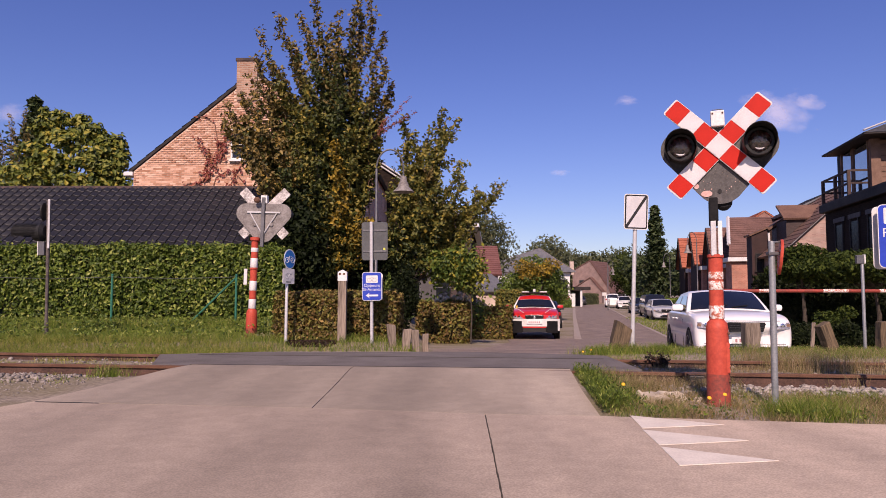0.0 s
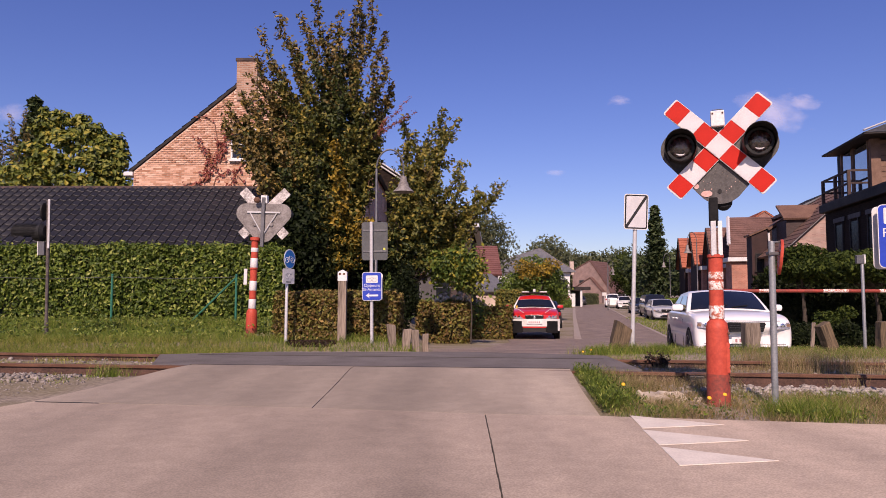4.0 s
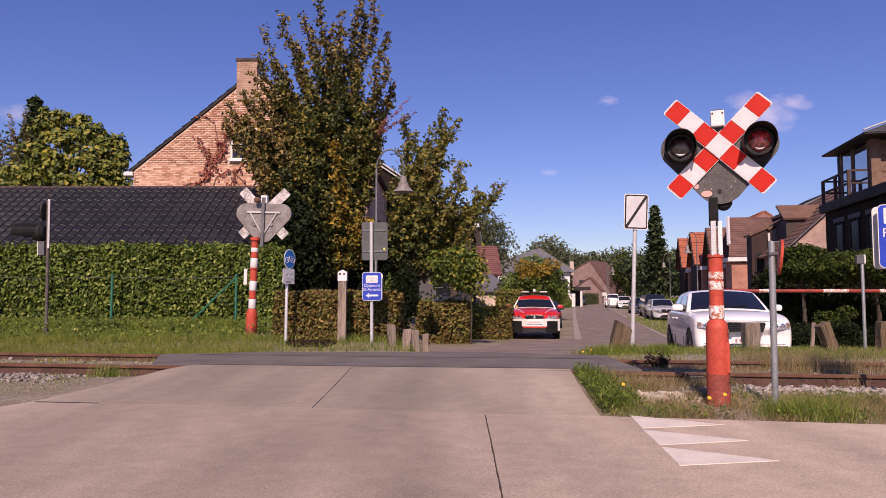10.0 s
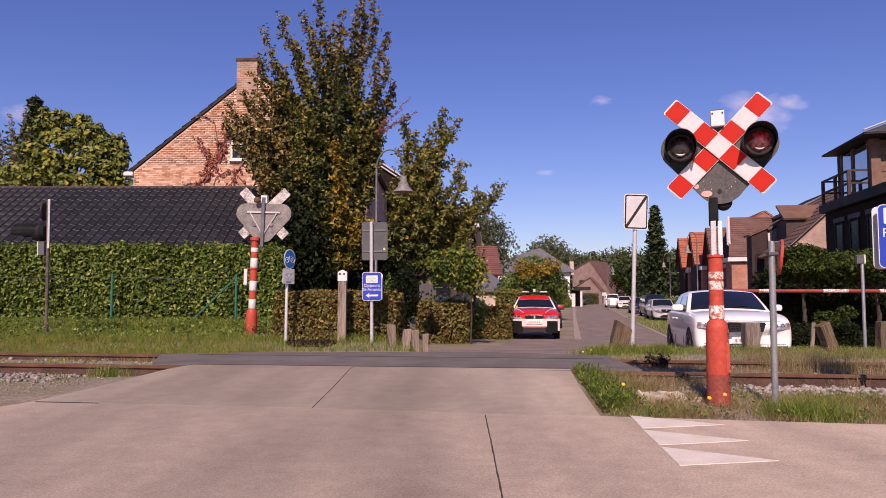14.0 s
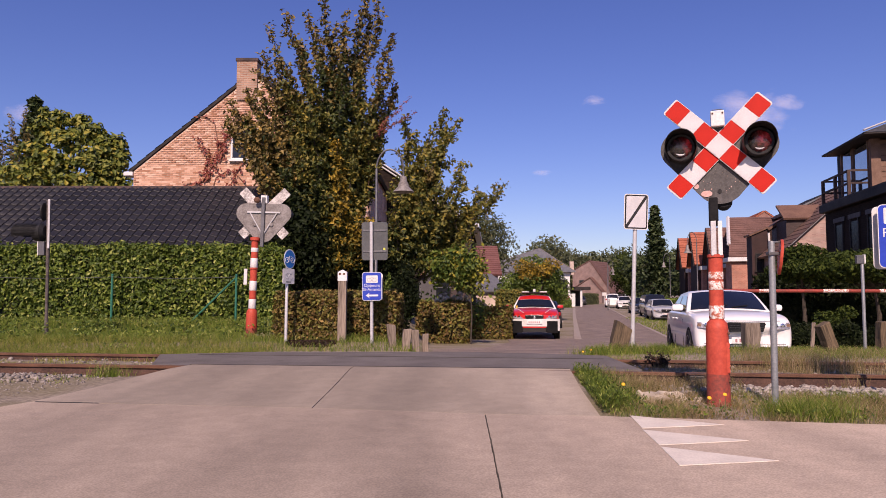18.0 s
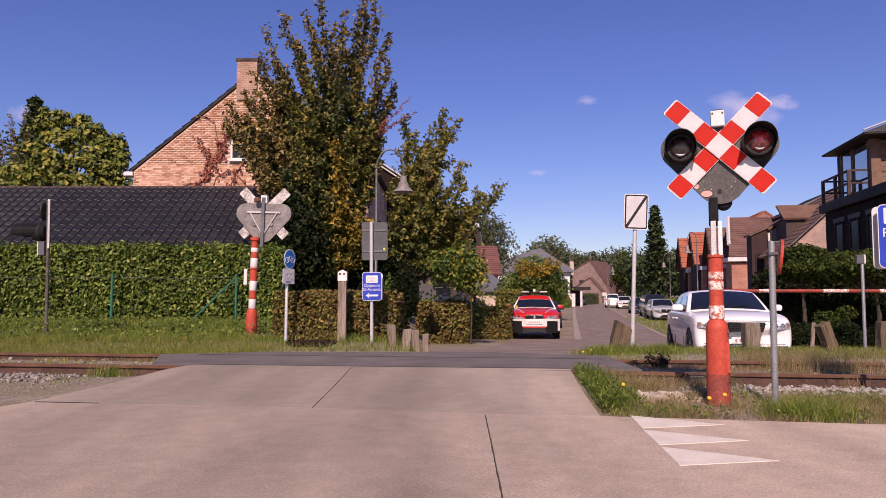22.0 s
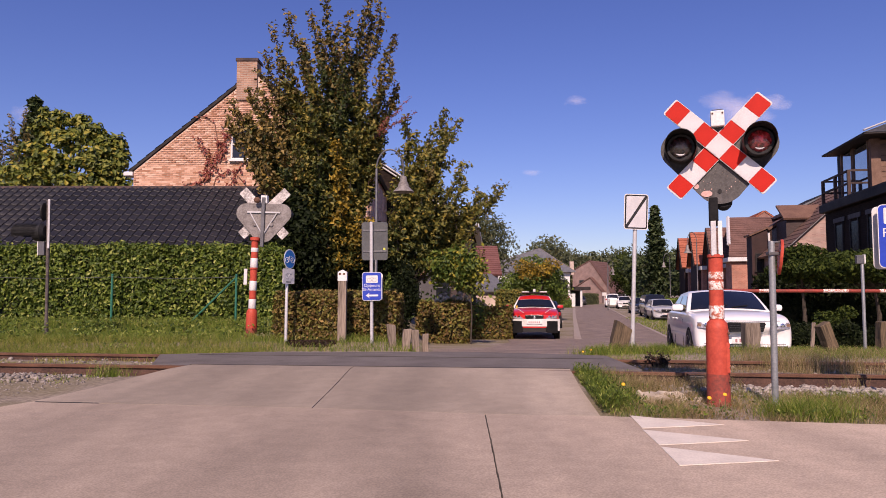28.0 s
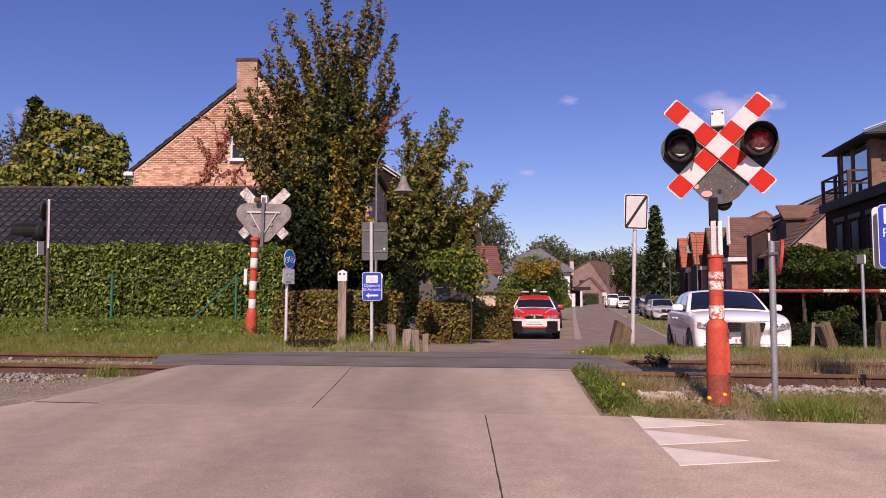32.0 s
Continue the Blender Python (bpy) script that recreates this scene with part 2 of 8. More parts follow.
TILE_BLACK = mat("black_glazed_tile", (0.010, 0.010, 0.011), (0.024, 0.023, 0.025), 0.5, scale=3, fine=40, bump=0.1, spread=0.3)
TILE_DULL = mat("dull_ridge_tile", (0.03, 0.02, 0.018), (0.085, 0.05, 0.042), 0.8, scale=3, fine=30, bump=0.3, spread=0.3)
TILE_BROWN = mat("brown_roof_tile", (0.095, 0.05, 0.034), (0.19, 0.105, 0.07), 0.85, scale=1.2, fine=14, bump=0.5)
TILE_UMBER = mat("umber_roof_tile", (0.10, 0.052, 0.04), (0.19, 0.10, 0.078), 0.85, scale=1.2, fine=12, bump=0.5)
TILE_ORANGE = mat("orange_roof_tile", (0.27, 0.078, 0.04), (0.40, 0.125, 0.066), 0.8, scale=1.2, fine=10, bump=0.5)
TILE_MAROON = mat("maroon_roof_tile", (0.115, 0.045, 0.038), (0.20, 0.085, 0.07), 0.85, scale=1.2, fine=10, bump=0.5)
SLATE = mat("grey_slate", (0.085, 0.088, 0.095), (0.16, 0.163, 0.17), 0.7, scale=1.5, fine=12, bump=0.4)
BRICK_PINK = brick_mat("pink_brick", (0.40, 0.20, 0.12), (0.66, 0.40, 0.27), (0.58, 0.45, 0.35), 0.22, 0.072, 0.014, 0.8)
MORTAR = mat("pale_mortar", (0.48, 0.38, 0.29), (0.60, 0.49, 0.39), 0.95, scale=3, fine=60)


def piece_mat(name, tones, rough=0.85):
    """Single bricks: the tone varies from one to the next."""
    m = leaf_mat(name, tones, 0.0, rough)
    n, l = m.node_tree.nodes, m.node_tree.links
    info, add, wrap = n.new("ShaderNodeObjectInfo"), n.new("ShaderNodeMath"), n.new("ShaderNodeMath")
    geo = [q for q in n if q.bl_idname == "ShaderNodeNewGeometry"][0]
    ramp = [q for q in n if q.bl_idname == "ShaderNodeValToRGB"][0]
    add.operation, wrap.operation = "ADD", "FRACT"
    l.new(info.outputs["Random"], add.inputs[0])
    l.new(geo.outputs["Random Per Island"], add.inputs[1])
    l.new(add.outputs[0], wrap.inputs[0])
    l.new(wrap.outputs[0], ramp.inputs[0])
    tc, ns, bp = n.new("ShaderNodeTexCoord"), n.new("ShaderNodeTexNoise"), n.new("ShaderNodeBump")
    ns.inputs["Scale"].default_value, ns.inputs["Detail"].default_value = 60, 4
    bp.inputs["Strength"].default_value, bp.inputs["Distance"].default_value = 0.4, 0.004
    l.new(tc.outputs["Object"], ns.inputs["Vector"])
    l.new(ns.outputs[0], bp.inputs["Height"])
    l.new(bp.outputs[0], n["Principled BSDF"].inputs["Normal"])
    return m


BRICKPIECE = piece_mat("pink_brick_piece", ((0.0, (0.36, 0.175, 0.10)), (0.25, (0.52, 0.285, 0.185)), (0.7, (0.62, 0.375, 0.26)), (1.0, (0.74, 0.48, 0.35))))
BRICK_SOOT = brick_mat("sooty_pink_brick", (0.30, 0.15, 0.09), (0.46, 0.27, 0.18), (0.40, 0.30, 0.23), 0.22, 0.072, 0.014, 0.8)
BRICK_BAY = brick_mat("orange_brick", (0.36, 0.135, 0.085), (0.46, 0.19, 0.125), (0.40, 0.25, 0.19))
BRICK_RED = brick_mat("red_brick", (0.22, 0.085, 0.06), (0.32, 0.13, 0.09), (0.30, 0.22, 0.18))
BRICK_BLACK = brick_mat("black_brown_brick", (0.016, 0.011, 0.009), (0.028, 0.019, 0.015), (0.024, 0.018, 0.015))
BRICK_DARK = brick_mat("dark_brick", (0.04, 0.026, 0.024), (0.07, 0.045, 0.04), (0.06, 0.047, 0.043))
BRICK_ROSE = brick_mat("rose_brick", (0.30, 0.185, 0.15), (0.40, 0.26, 0.21), (0.34, 0.27, 0.23))
BRICK_PALE = brick_mat("pale_brick", (0.46, 0.33, 0.27), (0.58, 0.43, 0.35), (0.5, 0.44, 0.38))
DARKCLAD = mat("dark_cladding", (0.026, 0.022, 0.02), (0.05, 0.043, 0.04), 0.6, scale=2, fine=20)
# grey render with the shade of the trees put into its colour
PLASTER = mat("shade_toned_render", (0.07, 0.067, 0.07), (0.105, 0.10, 0.105), 0.9, scale=1.5, fine=30)
GLASS = mat("window_glass", (0.012, 0.014, 0.018), (0.02, 0.023, 0.028), 0.05, scale=1, fine=5, bump=0.0)
CARGLASS = mat("car_glass", (0.008, 0.009, 0.011), (0.013, 0.014, 0.016), 0.04, scale=1, fine=4, bump=0.0, coat=1.0)
SKYGLASS = mat("balcony_door_glass", (0.42, 0.44, 0.46), (0.48, 0.5, 0.52), 0.03, 0.9, scale=1, fine=5, bump=0.0)
SKYGLASS.node_tree.nodes["Principled BSDF"].inputs["Specular IOR Level"].default_value = 1.0
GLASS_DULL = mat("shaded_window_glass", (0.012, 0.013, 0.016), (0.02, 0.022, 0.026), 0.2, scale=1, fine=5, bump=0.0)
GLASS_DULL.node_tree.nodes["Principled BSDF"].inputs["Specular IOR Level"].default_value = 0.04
# near-black tone painted as the shade between the hedge leaves
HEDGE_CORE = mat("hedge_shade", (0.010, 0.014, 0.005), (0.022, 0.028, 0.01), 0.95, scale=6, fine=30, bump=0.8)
L_IVY = leaf_mat("ivy_leaves", ((0.0, (0.03, 0.055, 0.008)), (0.5, (0.088, 0.138, 0.016)), (0.88, (0.17, 0.22, 0.028)), (1.0, (0.33, 0.35, 0.09))))
L_BEECH = leaf_mat("beech_hedge_leaves", ((0.0, (0.045, 0.032, 0.009)), (0.35, (0.15, 0.088, 0.024)), (0.65, (0.125, 0.12, 0.022)), (0.9, (0.21, 0.20, 0.04)), (1.0, (0.34, 0.20, 0.06))))
# leaves still green, darkened further to paint the shade inside the crown
L_INNER = leaf_mat("shaded_green_maple_leaves", ((0.0, (0.016, 0.027, 0.008)), (0.6, (0.048, 0.068, 0.015)), (1.0, (0.11, 0.12, 0.024))))
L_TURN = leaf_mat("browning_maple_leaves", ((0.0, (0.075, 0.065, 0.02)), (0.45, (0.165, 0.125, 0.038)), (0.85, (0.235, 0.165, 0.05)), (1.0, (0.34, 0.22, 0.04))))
L_GOLD = leaf_mat("golden_maple_leaves", ((0.0, (0.07, 0.065, 0.012)), (0.4, (0.21, 0.145, 0.018)), (0.75, (0.29, 0.19, 0.018)), (1.0, (0.46, 0.31, 0.03))))
L_LIME = leaf_mat("yellow_green_leaves", ((0.0, (0.05, 0.065, 0.012)), (0.4, (0.14, 0.16, 0.02)), (0.75, (0.26, 0.26, 0.03)), (1.0, (0.36, 0.30, 0.04))))
L_GREEN = leaf_mat("green_leaves", ((0.0, (0.04, 0.07, 0.013)), (0.5, (0.085, 0.135, 0.02)), (1.0, (0.16, 0.22, 0.032))))
L_SMALL = leaf_mat("fresh_green_leaves", ((0.0, (0.03, 0.055, 0.01)), (0.5, (0.085, 0.135, 0.018)), (0.85, (0.17, 0.20, 0.028)), (1.0, (0.40, 0.31, 0.03))))
L_BROAD = leaf_mat("broad_garden_leaves", ((0.0, (0.03, 0.05, 0.01)), (0.35, (0.10, 0.13, 0.017)), (0.75, (0.20, 0.21, 0.03)), (1.0, (0.34, 0.27, 0.033))))
L_DARK = leaf_mat("dark_needles", ((0.0, (0.022, 0.038, 0.014)), (0.6, (0.045, 0.068, 0.022)), (1.0, (0.075, 0.10, 0.032))))
# dark evergreen needles, taken near black to include the shade under the trees
L_YEW = leaf_mat("shaded_yew_needles", ((0.0, (0.006, 0.010, 0.004)), (0.7, (0.014, 0.022, 0.008)), (1.0, (0.028, 0.038, 0.012))), 0.1)
# greens dulled so that the colour carries the haze of distance
L_DISTANT = leaf_mat("hazy_woodland_leaves", ((0.0, (0.055, 0.075, 0.035)), (0.6, (0.095, 0.11, 0.05)), (1.0, (0.15, 0.15, 0.065))))
GRASS = leaf_mat("verge_grass", ((0.0, (0.07, 0.12, 0.014)), (0.6, (0.17, 0.25, 0.028)), (0.88, (0.29, 0.31, 0.06)), (1.0, (0.48, 0.41, 0.17))), 0.35, 0.6)
DRYGRASS = leaf_mat("dry_verge_grass", ((0.0, (0.12, 0.13, 0.03)), (0.4, (0.25, 0.19, 0.08)), (0.8, (0.40, 0.30, 0.16)), (1.0, (0.52, 0.41, 0.24))), 0.35, 0.7)
LIGHTGRASS = leaf_mat("yellowing_grass", ((0.0, (0.13, 0.16, 0.025)), (0.5, (0.28, 0.29, 0.05)), (0.85, (0.40, 0.37, 0.09)), (1.0, (0.55, 0.45, 0.20))), 0.35, 0.6)
LIMESTICK = mat("lime_sticker", (0.45, 0.48, 0.05), (0.52, 0.55, 0.08), 0.6, bump=0.0)
STALK = mat("green_flower_stalk", (0.07, 0.10, 0.03), (0.12, 0.15, 0.05), 0.7, bump=0.0)
YELLOW = mat("dandelion_yellow", (0.75, 0.36, 0.01), (0.85, 0.48, 0.015), 0.6, bump=0.0)
GRIME = mat("grimy_red_paint", (0.15, 0.04, 0.028), (0.36, 0.06, 0.035), 0.75, scale=9, fine=40, bump=0.2, contrast=0.3)
PETAL = mat("cream_petals", (0.42, 0.34, 0.24), (0.60, 0.52, 0.40), 0.7, bump=0.0)
PINKPAINT = mat("faded_pink_spot", (0.5, 0.30, 0.26), (0.62, 0.42, 0.37), 0.8, scale=15, fine=60, bump=0.05)
L_WEEP = leaf_mat("weeping_tree_leaves", ((0.0, (0.016, 0.027, 0.008)), (0.5, (0.035, 0.056, 0.012)), (1.0, (0.085, 0.11, 0.02))))
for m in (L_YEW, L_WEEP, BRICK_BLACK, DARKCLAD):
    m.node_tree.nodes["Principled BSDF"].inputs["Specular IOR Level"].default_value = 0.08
for m in (REDREF, RED, BLACK):
    m.node_tree.nodes["Principled BSDF"].inputs["Specular IOR Level"].default_value = 0.2
CREEPER = leaf_mat("red_creeper_leaves", ((0.0, (0.16, 0.035, 0.03)), (0.6, (0.28, 0.07, 0.05)), (1.0, (0.30, 0.14, 0.06))))
L_DARKBROWN = leaf_mat("dark_brown_leaves", ((0.0, (0.018, 0.011, 0.008)), (0.6, (0.04, 0.022, 0.014)), (1.0, (0.08, 0.045, 0.025))))
L_OLIVE = leaf_mat("olive_maple_leaves", ((0.0, (0.05, 0.065, 0.014)), (0.5, (0.13, 0.13, 0.024)), (0.85, (0.22, 0.185, 0.035)), (1.0, (0.33, 0.24, 0.035))))
BRICK_DUSTY = brick_mat("dusty_brick", (0.20, 0.125, 0.108), (0.27, 0.175, 0.15), (0.24, 0.19, 0.17))
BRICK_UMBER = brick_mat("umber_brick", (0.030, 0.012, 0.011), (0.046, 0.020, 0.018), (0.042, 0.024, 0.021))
# dark wood: moss on one bollard, tree shade put into the colour of two
MOSS_SHADE_WOOD = wood_mat("mossy_and_shaded_wood", (0.05, 0.036, 0.02), (0.15, 0.105, 0.06))
LAMPBULB = glow_mat("lit_burner", (1.0, 0.05, 0.06), 2.3)
DIMBULB = glow_mat("dim_burner", (1.0, 0.09, 0.13), 0.75)
LENS = clear_mat("lamp_lens", (0.85, 0.82, 0.82), 0.04, 0.10, 0.035)
DIFFUSER = bpy.data.materials.new("red_diffuser")
DIFFUSER.use_nodes = True
tl = DIFFUSER.node_tree.nodes.new("ShaderNodeBsdfTranslucent")
# noise in the colour paints the glow uneven, as facets would
cells, shades = DIFFUSER.node_tree.nodes.new("ShaderNodeTexNoise"), DIFFUSER.node_tree.nodes.new("ShaderNodeValToRGB")
cells.inputs["Scale"].default_value, cells.inputs["Detail"].default_value = 26, 3
shades.color_ramp.elements[0].position, shades.color_ramp.elements[0].color = 0.40, (0.16, 0.09, 0.09, 1)
shades.color_ramp.elements[1].position, shades.color_ramp.elements[1].color = 0.68, (0.95, 0.42, 0.42, 1)
spot = DIFFUSER.node_tree.nodes.new("ShaderNodeTexCoord")
DIFFUSER.node_tree.links.new(spot.outputs["Object"], cells.inputs["Vector"])
DIFFUSER.node_tree.links.new(cells.outputs[0], shades.inputs[0])
DIFFUSER.node_tree.links.new(shades.outputs[0], tl.inputs[0])
DIFFUSER.node_tree.links.new(tl.outputs[0], DIFFUSER.node_tree.nodes["Material Output"].inputs[0])
COPPER = mat("dull_copper", (0.30, 0.17, 0.10), (0.45, 0.27, 0.17), 0.45, 0.5, scale=8, fine=40, bump=0.05)
# pale tone of the highlight crescent on the lenses
GLINT = mat("pale_glint", (0.5, 0.5, 0.5), (0.6, 0.6, 0.6), 0.2, bump=0.0)
TRIM = mat("black_plastic_trim", (0.008, 0.008, 0.009), (0.016, 0.016, 0.017), 0.7, scale=7, fine=60)
TRIM.node_tree.nodes["Principled BSDF"].inputs["Specular IOR Level"].default_value = 0.12
SHUTTER = mat("dark_shutter", (0.02, 0.02, 0.022), (0.04, 0.04, 0.043), 0.35, scale=9, fine=50, bump=0.1)


# ---- mesh tools ----
def part(name, bm, material, parent=None, label="", smooth=False):
    """Links a bmesh as one mesh object under a thing."""
    me = bpy.data.meshes.new(name)
    bmesh.ops.recalc_face_normals(bm, faces=bm.faces)
    bm.to_mesh(me)
    bm.free()
    if smooth:
        me.shade_smooth()
        me.set_sharp_from_angle(angle=radians(38))
    me.materials.append(material)
    ob = new(name, me)
    if parent:
        ob.parent = parent
    if label:
        ob["label"] = label
    return ob


def share(name, mesh, parent, m):
    """Another piece on the same mesh."""
    ob = new(name, mesh)
    ob.parent = parent
    ob.matrix_basis = m
    return ob


def thing(name, m, label, category, group="", kind=""):
    ob = new(name)
    ob.matrix_basis = m
    return tagged(ob, label, category, group, kind)


def box(bm, x0, x1, y0, y1, z0, z1, bevel=0.0, m=None):
    r = bmesh.ops.create_cube(bm, size=1.0)
    mm = Matrix.Translation(((x0 + x1) / 2, (y0 + y1) / 2, (z0 + z1) / 2)) @ Matrix.Diagonal((x1 - x0, y1 - y0, z1 - z0, 1))
    bmesh.ops.transform(bm, matrix=mm, verts=r["verts"])
    vs = r["verts"]
    if bevel:
        es = list({e for v in vs for e in v.link_edges})
        q = bmesh.ops.bevel(bm, geom=es, offset=bevel, segments=2, profile=0.5, affect="EDGES")
        vs = list({v for f in q["faces"] for v in f.verts} | {v for v in vs if v.is_valid})
    if m:
        bmesh.ops.transform(bm, matrix=m, verts=[v for v in vs if v.is_valid])
    return bm


def boxm(*a, **k):
    return box(bmesh.new(), *a, **k)


def lathe(bm, profile, segs=20, m=None):
    """Turns (radius, height) pairs round z."""
    rings = []
    for r, z in profile:
        rings.append([bm.verts.new((r * math.cos(2 * math.pi * i / segs), r * math.sin(2 * math.pi * i / segs), z)) for i in range(segs)])
    for a, b in zip(rings, rings[1:]):
        for i in range(segs):
            j = (i + 1) % segs
            bm.faces.new((a[i], a[j], b[j], b[i]))
    bm.faces.new(list(reversed(rings[0])))
    bm.faces.new(rings[-1])
    if m:
        bmesh.ops.transform(bm, matrix=m, verts=[v for r in rings for v in r])
    return bm


def tube(bm, pts, radii, segs=8):
    """A tapering tube along points."""
    pts = [Vector(p) for p in pts]
    if not hasattr(radii, "__len__"):
        radii = [radii] * len(pts)
    radii = [float(r) for r in radii]
    rings = []
    for i, p in enumerate(pts):
        d = (pts[min(i + 1, len(pts) - 1)] - pts[max(i - 1, 0)]).normalized()
        a = d.orthogonal().normalized() if abs(d.z) > 0.99 else d.cross(Vector((0, 0, 1))).normalized()
        b = d.cross(a)
        rings.append([bm.verts.new(p + radii[i] * (a * math.cos(2 * math.pi * k / segs) + b * math.sin(2 * math.pi * k / segs))) for k in range(segs)])
    for r, s in zip(rings, rings[1:]):
        for k in range(segs):
            j = (k + 1) % segs
            bm.faces.new((r[k], r[j], s[j], s[k]))
    bm.faces.new(rings[0])
    bm.faces.new(list(reversed(rings[-1])))
    return bm


def prism(bm, outline, y0, y1, m=None):
    """Extrudes an outline in x and z from y0 to y1."""
    a = [bm.verts.new((x, y0, z)) for x, z in outline]
    b = [bm.verts.new((x, y1, z)) for x, z in outline]
    bm.faces.new(a)
    bm.faces.new(list(reversed(b)))
    for i in range(len(a)):
        j = (i + 1) % len(a)
        bm.faces.new((a[j], a[i], b[i], b[j]))
    if m:
        bmesh.ops.transform(bm, matrix=m, verts=a + b)
    return bm


def rounded(w, h, r, n=4):
    """The outline of a rounded board, centred."""
    out = []
    for cx, cz, a0 in ((w / 2 - r, h / 2 - r, 0), (-w / 2 + r, h / 2 - r, 90), (-w / 2 + r, -h / 2 + r, 180), (w / 2 - r, -h / 2 + r, 270)):
        for k in range(n + 1):
            a = radians(a0 + 90 * k / n)
            out.append((cx + r * math.cos(a), cz + r * math.sin(a)))
    return out


def raw(name, verts, faces, material, parent=None, smooth=False):
    """A mesh from arrays of points and triangles or quads."""
    me = bpy.data.meshes.new(name)
    verts, faces = np.asarray(verts, dtype=np.float32), np.asarray(faces, dtype=np.int32)
    me.vertices.add(len(verts))
    me.vertices.foreach_set("co", verts.ravel())
    k = faces.shape[1]
    me.loops.add(faces.size)
    me.loops.foreach_set("vertex_index", faces.ravel())
    me.polygons.add(len(faces))
    me.polygons.foreach_set("loop_start", np.arange(0, faces.size, k, dtype=np.int32))
    me.update(calc_edges=True)
    me.validate()
    if smooth:
        me.shade_smooth()
    me.materials.append(material)
    ob = new(name, me)
    if parent:
        ob.parent = parent
    return ob


def leaf_arrays(p, size, rng, face=None, keep=0.5):
    """Small folded leaves at the points p; face: the side that they mostly turn to."""
    n = len(p)
    d = rng.normal(size=(n, 3))
    if face is not None:
        d = d * keep + face
    d /= np.linalg.norm(d, axis=1, keepdims=True) + 1e-9
    t = rng.normal(size=(n, 3))
    t[:, 2] -= 0.4
    u = np.cross(d, t)
    u /= np.linalg.norm(u, axis=1, keepdims=True) + 1e-9
    v = np.cross(d, u)
    s = (size * rng.uniform(0.6, 1.35, n))[:, None]
    vs = np.empty((n, 6, 3))
    vs[:, 0] = p - v * s * 0.5
    vs[:, 1] = p - u * s * 0.36 - v * s * 0.12 + d * s * 0.14
    vs[:, 2] = p - u * s * 0.17 + v * s * 0.28 + d * s * 0.05
    vs[:, 3] = p + v * s * 0.72 - d * s * 0.12
    vs[:, 4] = p + u * s * 0.17 + v * s * 0.28 + d * s * 0.05
    vs[:, 5] = p + u * s * 0.36 - v * s * 0.12 + d * s * 0.14
    k = np.arange(n)[:, None] * 6
    fs = np.concatenate([k + np.array([[0, 1, 2, 3]]), k + np.array([[0, 3, 4, 5]])])
    return vs.reshape(-1, 3), fs


def leaves(name, p, size, material, rng, parent=None, face=None, keep=0.5):
    vs, fs = leaf_arrays(np.asarray(p), size, rng, face, keep)
    return raw(name, vs, fs, material, parent)


def blades(name, p, height, width, material, rng, lean=0.35):
    """Grass: a bent tapering blade at each point."""
    p = np.asarray(p)
    n = len(p)
    a = rng.uniform(0, 2 * np.pi, n)
    h = height * rng.uniform(0.45, 1.3, n)
    side = np.stack([np.cos(a), np.sin(a), np.zeros(n)], 1) * (width * rng.uniform(0.6, 1.3, n))[:, None] * 0.5
    b = rng.uniform(0, 2 * np.pi, n)
    bend = np.stack([np.cos(b), np.sin(b), np.zeros(n)], 1) * (h * lean * rng.uniform(0.2, 1.6, n))[:, None]
    up = np.zeros((n, 3))
    up[:, 2] = h
    vs = np.empty((n, 5, 3))
    vs[:, 0], vs[:, 1] = p - side, p + side
    vs[:, 2], vs[:, 3] = p + side * 0.7 + up * 0.6 + bend * 0.35, p - side * 0.7 + up * 0.6 + bend * 0.35
    vs[:, 4] = p + up + bend
    k = np.arange(n)[:, None] * 5
    fs = np.concatenate([k + np.array([[0, 1, 2]]), k + np.array([[0, 2, 3]]), k + np.array([[3, 2, 4]])])
    return tagged(raw(name, vs.reshape(-1, 3), fs, material), kind="stuff")


def sway_table(t):
    return np.interp(t, SWAY_T, SWAY_X)


# ---- ground ----
def ease(a, b, x):
    t = min(1.0, max(0.0, (x - a) / (b - a)))
    return t * t * (3 - 2 * t)


def street_z(y):
    return float(np.interp(y, (-60, 5.8, 8.4, 10.4, 11.4, 12.4, 18, 26, 46, 90, 900), (0, 0, 0.07, 0.07, 0.03, -0.08, -0.34, -0.64, -0.78, -0.8, -0.8)))


def left_kerb(y):
    return 2.3 + 0.189 * (y - 11.3)


def track_q(x, y):
    """Distance from the middle of the track, across it."""
    return (y + 0.124 * x - 9.2) / 1.0077


def ground_z(x, y):
    s = street_z(y)
    verge = float(np.interp(y, (10.4, 11.75, 12.1, 30, 60), (0.02, 0.0, 0.16, 0.16, -0.8)))
    w = 1 - ease(-1.05, -0.3, x) if y < 40 else 0.0
    z = s * (1 - w) + verge * w if y > 10.4 else s
    if y > 10.5 and x > 2.3:
        z = max(z, 0.08 * (1 - ease(11.5, 12.3, y)) + z * ease(11.5, 12.3, y))
    q = track_q(x, y)
    out = max(ease(-3.0, -4.2, x) if x < -3 else 0, ease(1.8, 2.6, x))
    bed = 1 - ease(1.1, 1.7, abs(q))
    z = z * (1 - out * bed) + (-0.06) * out * bed
    z += 0.085 * out * (1 - ease(0.5, 0.68, abs(q)))
    return z


def grid_lines(a, b, step, wide, growth=1.35):
    """Fine steps between a and b, ever wider ones outside."""
    v = list(np.arange(a, b + 1e-6, step))
    s, x = step, b
    while x < wide:
        s *= growth
        x += s
        v.append(x)
    s, x = step, a
    while x > -wide:
        s *= growth
        x -= s
        v.insert(0, x)
    return v


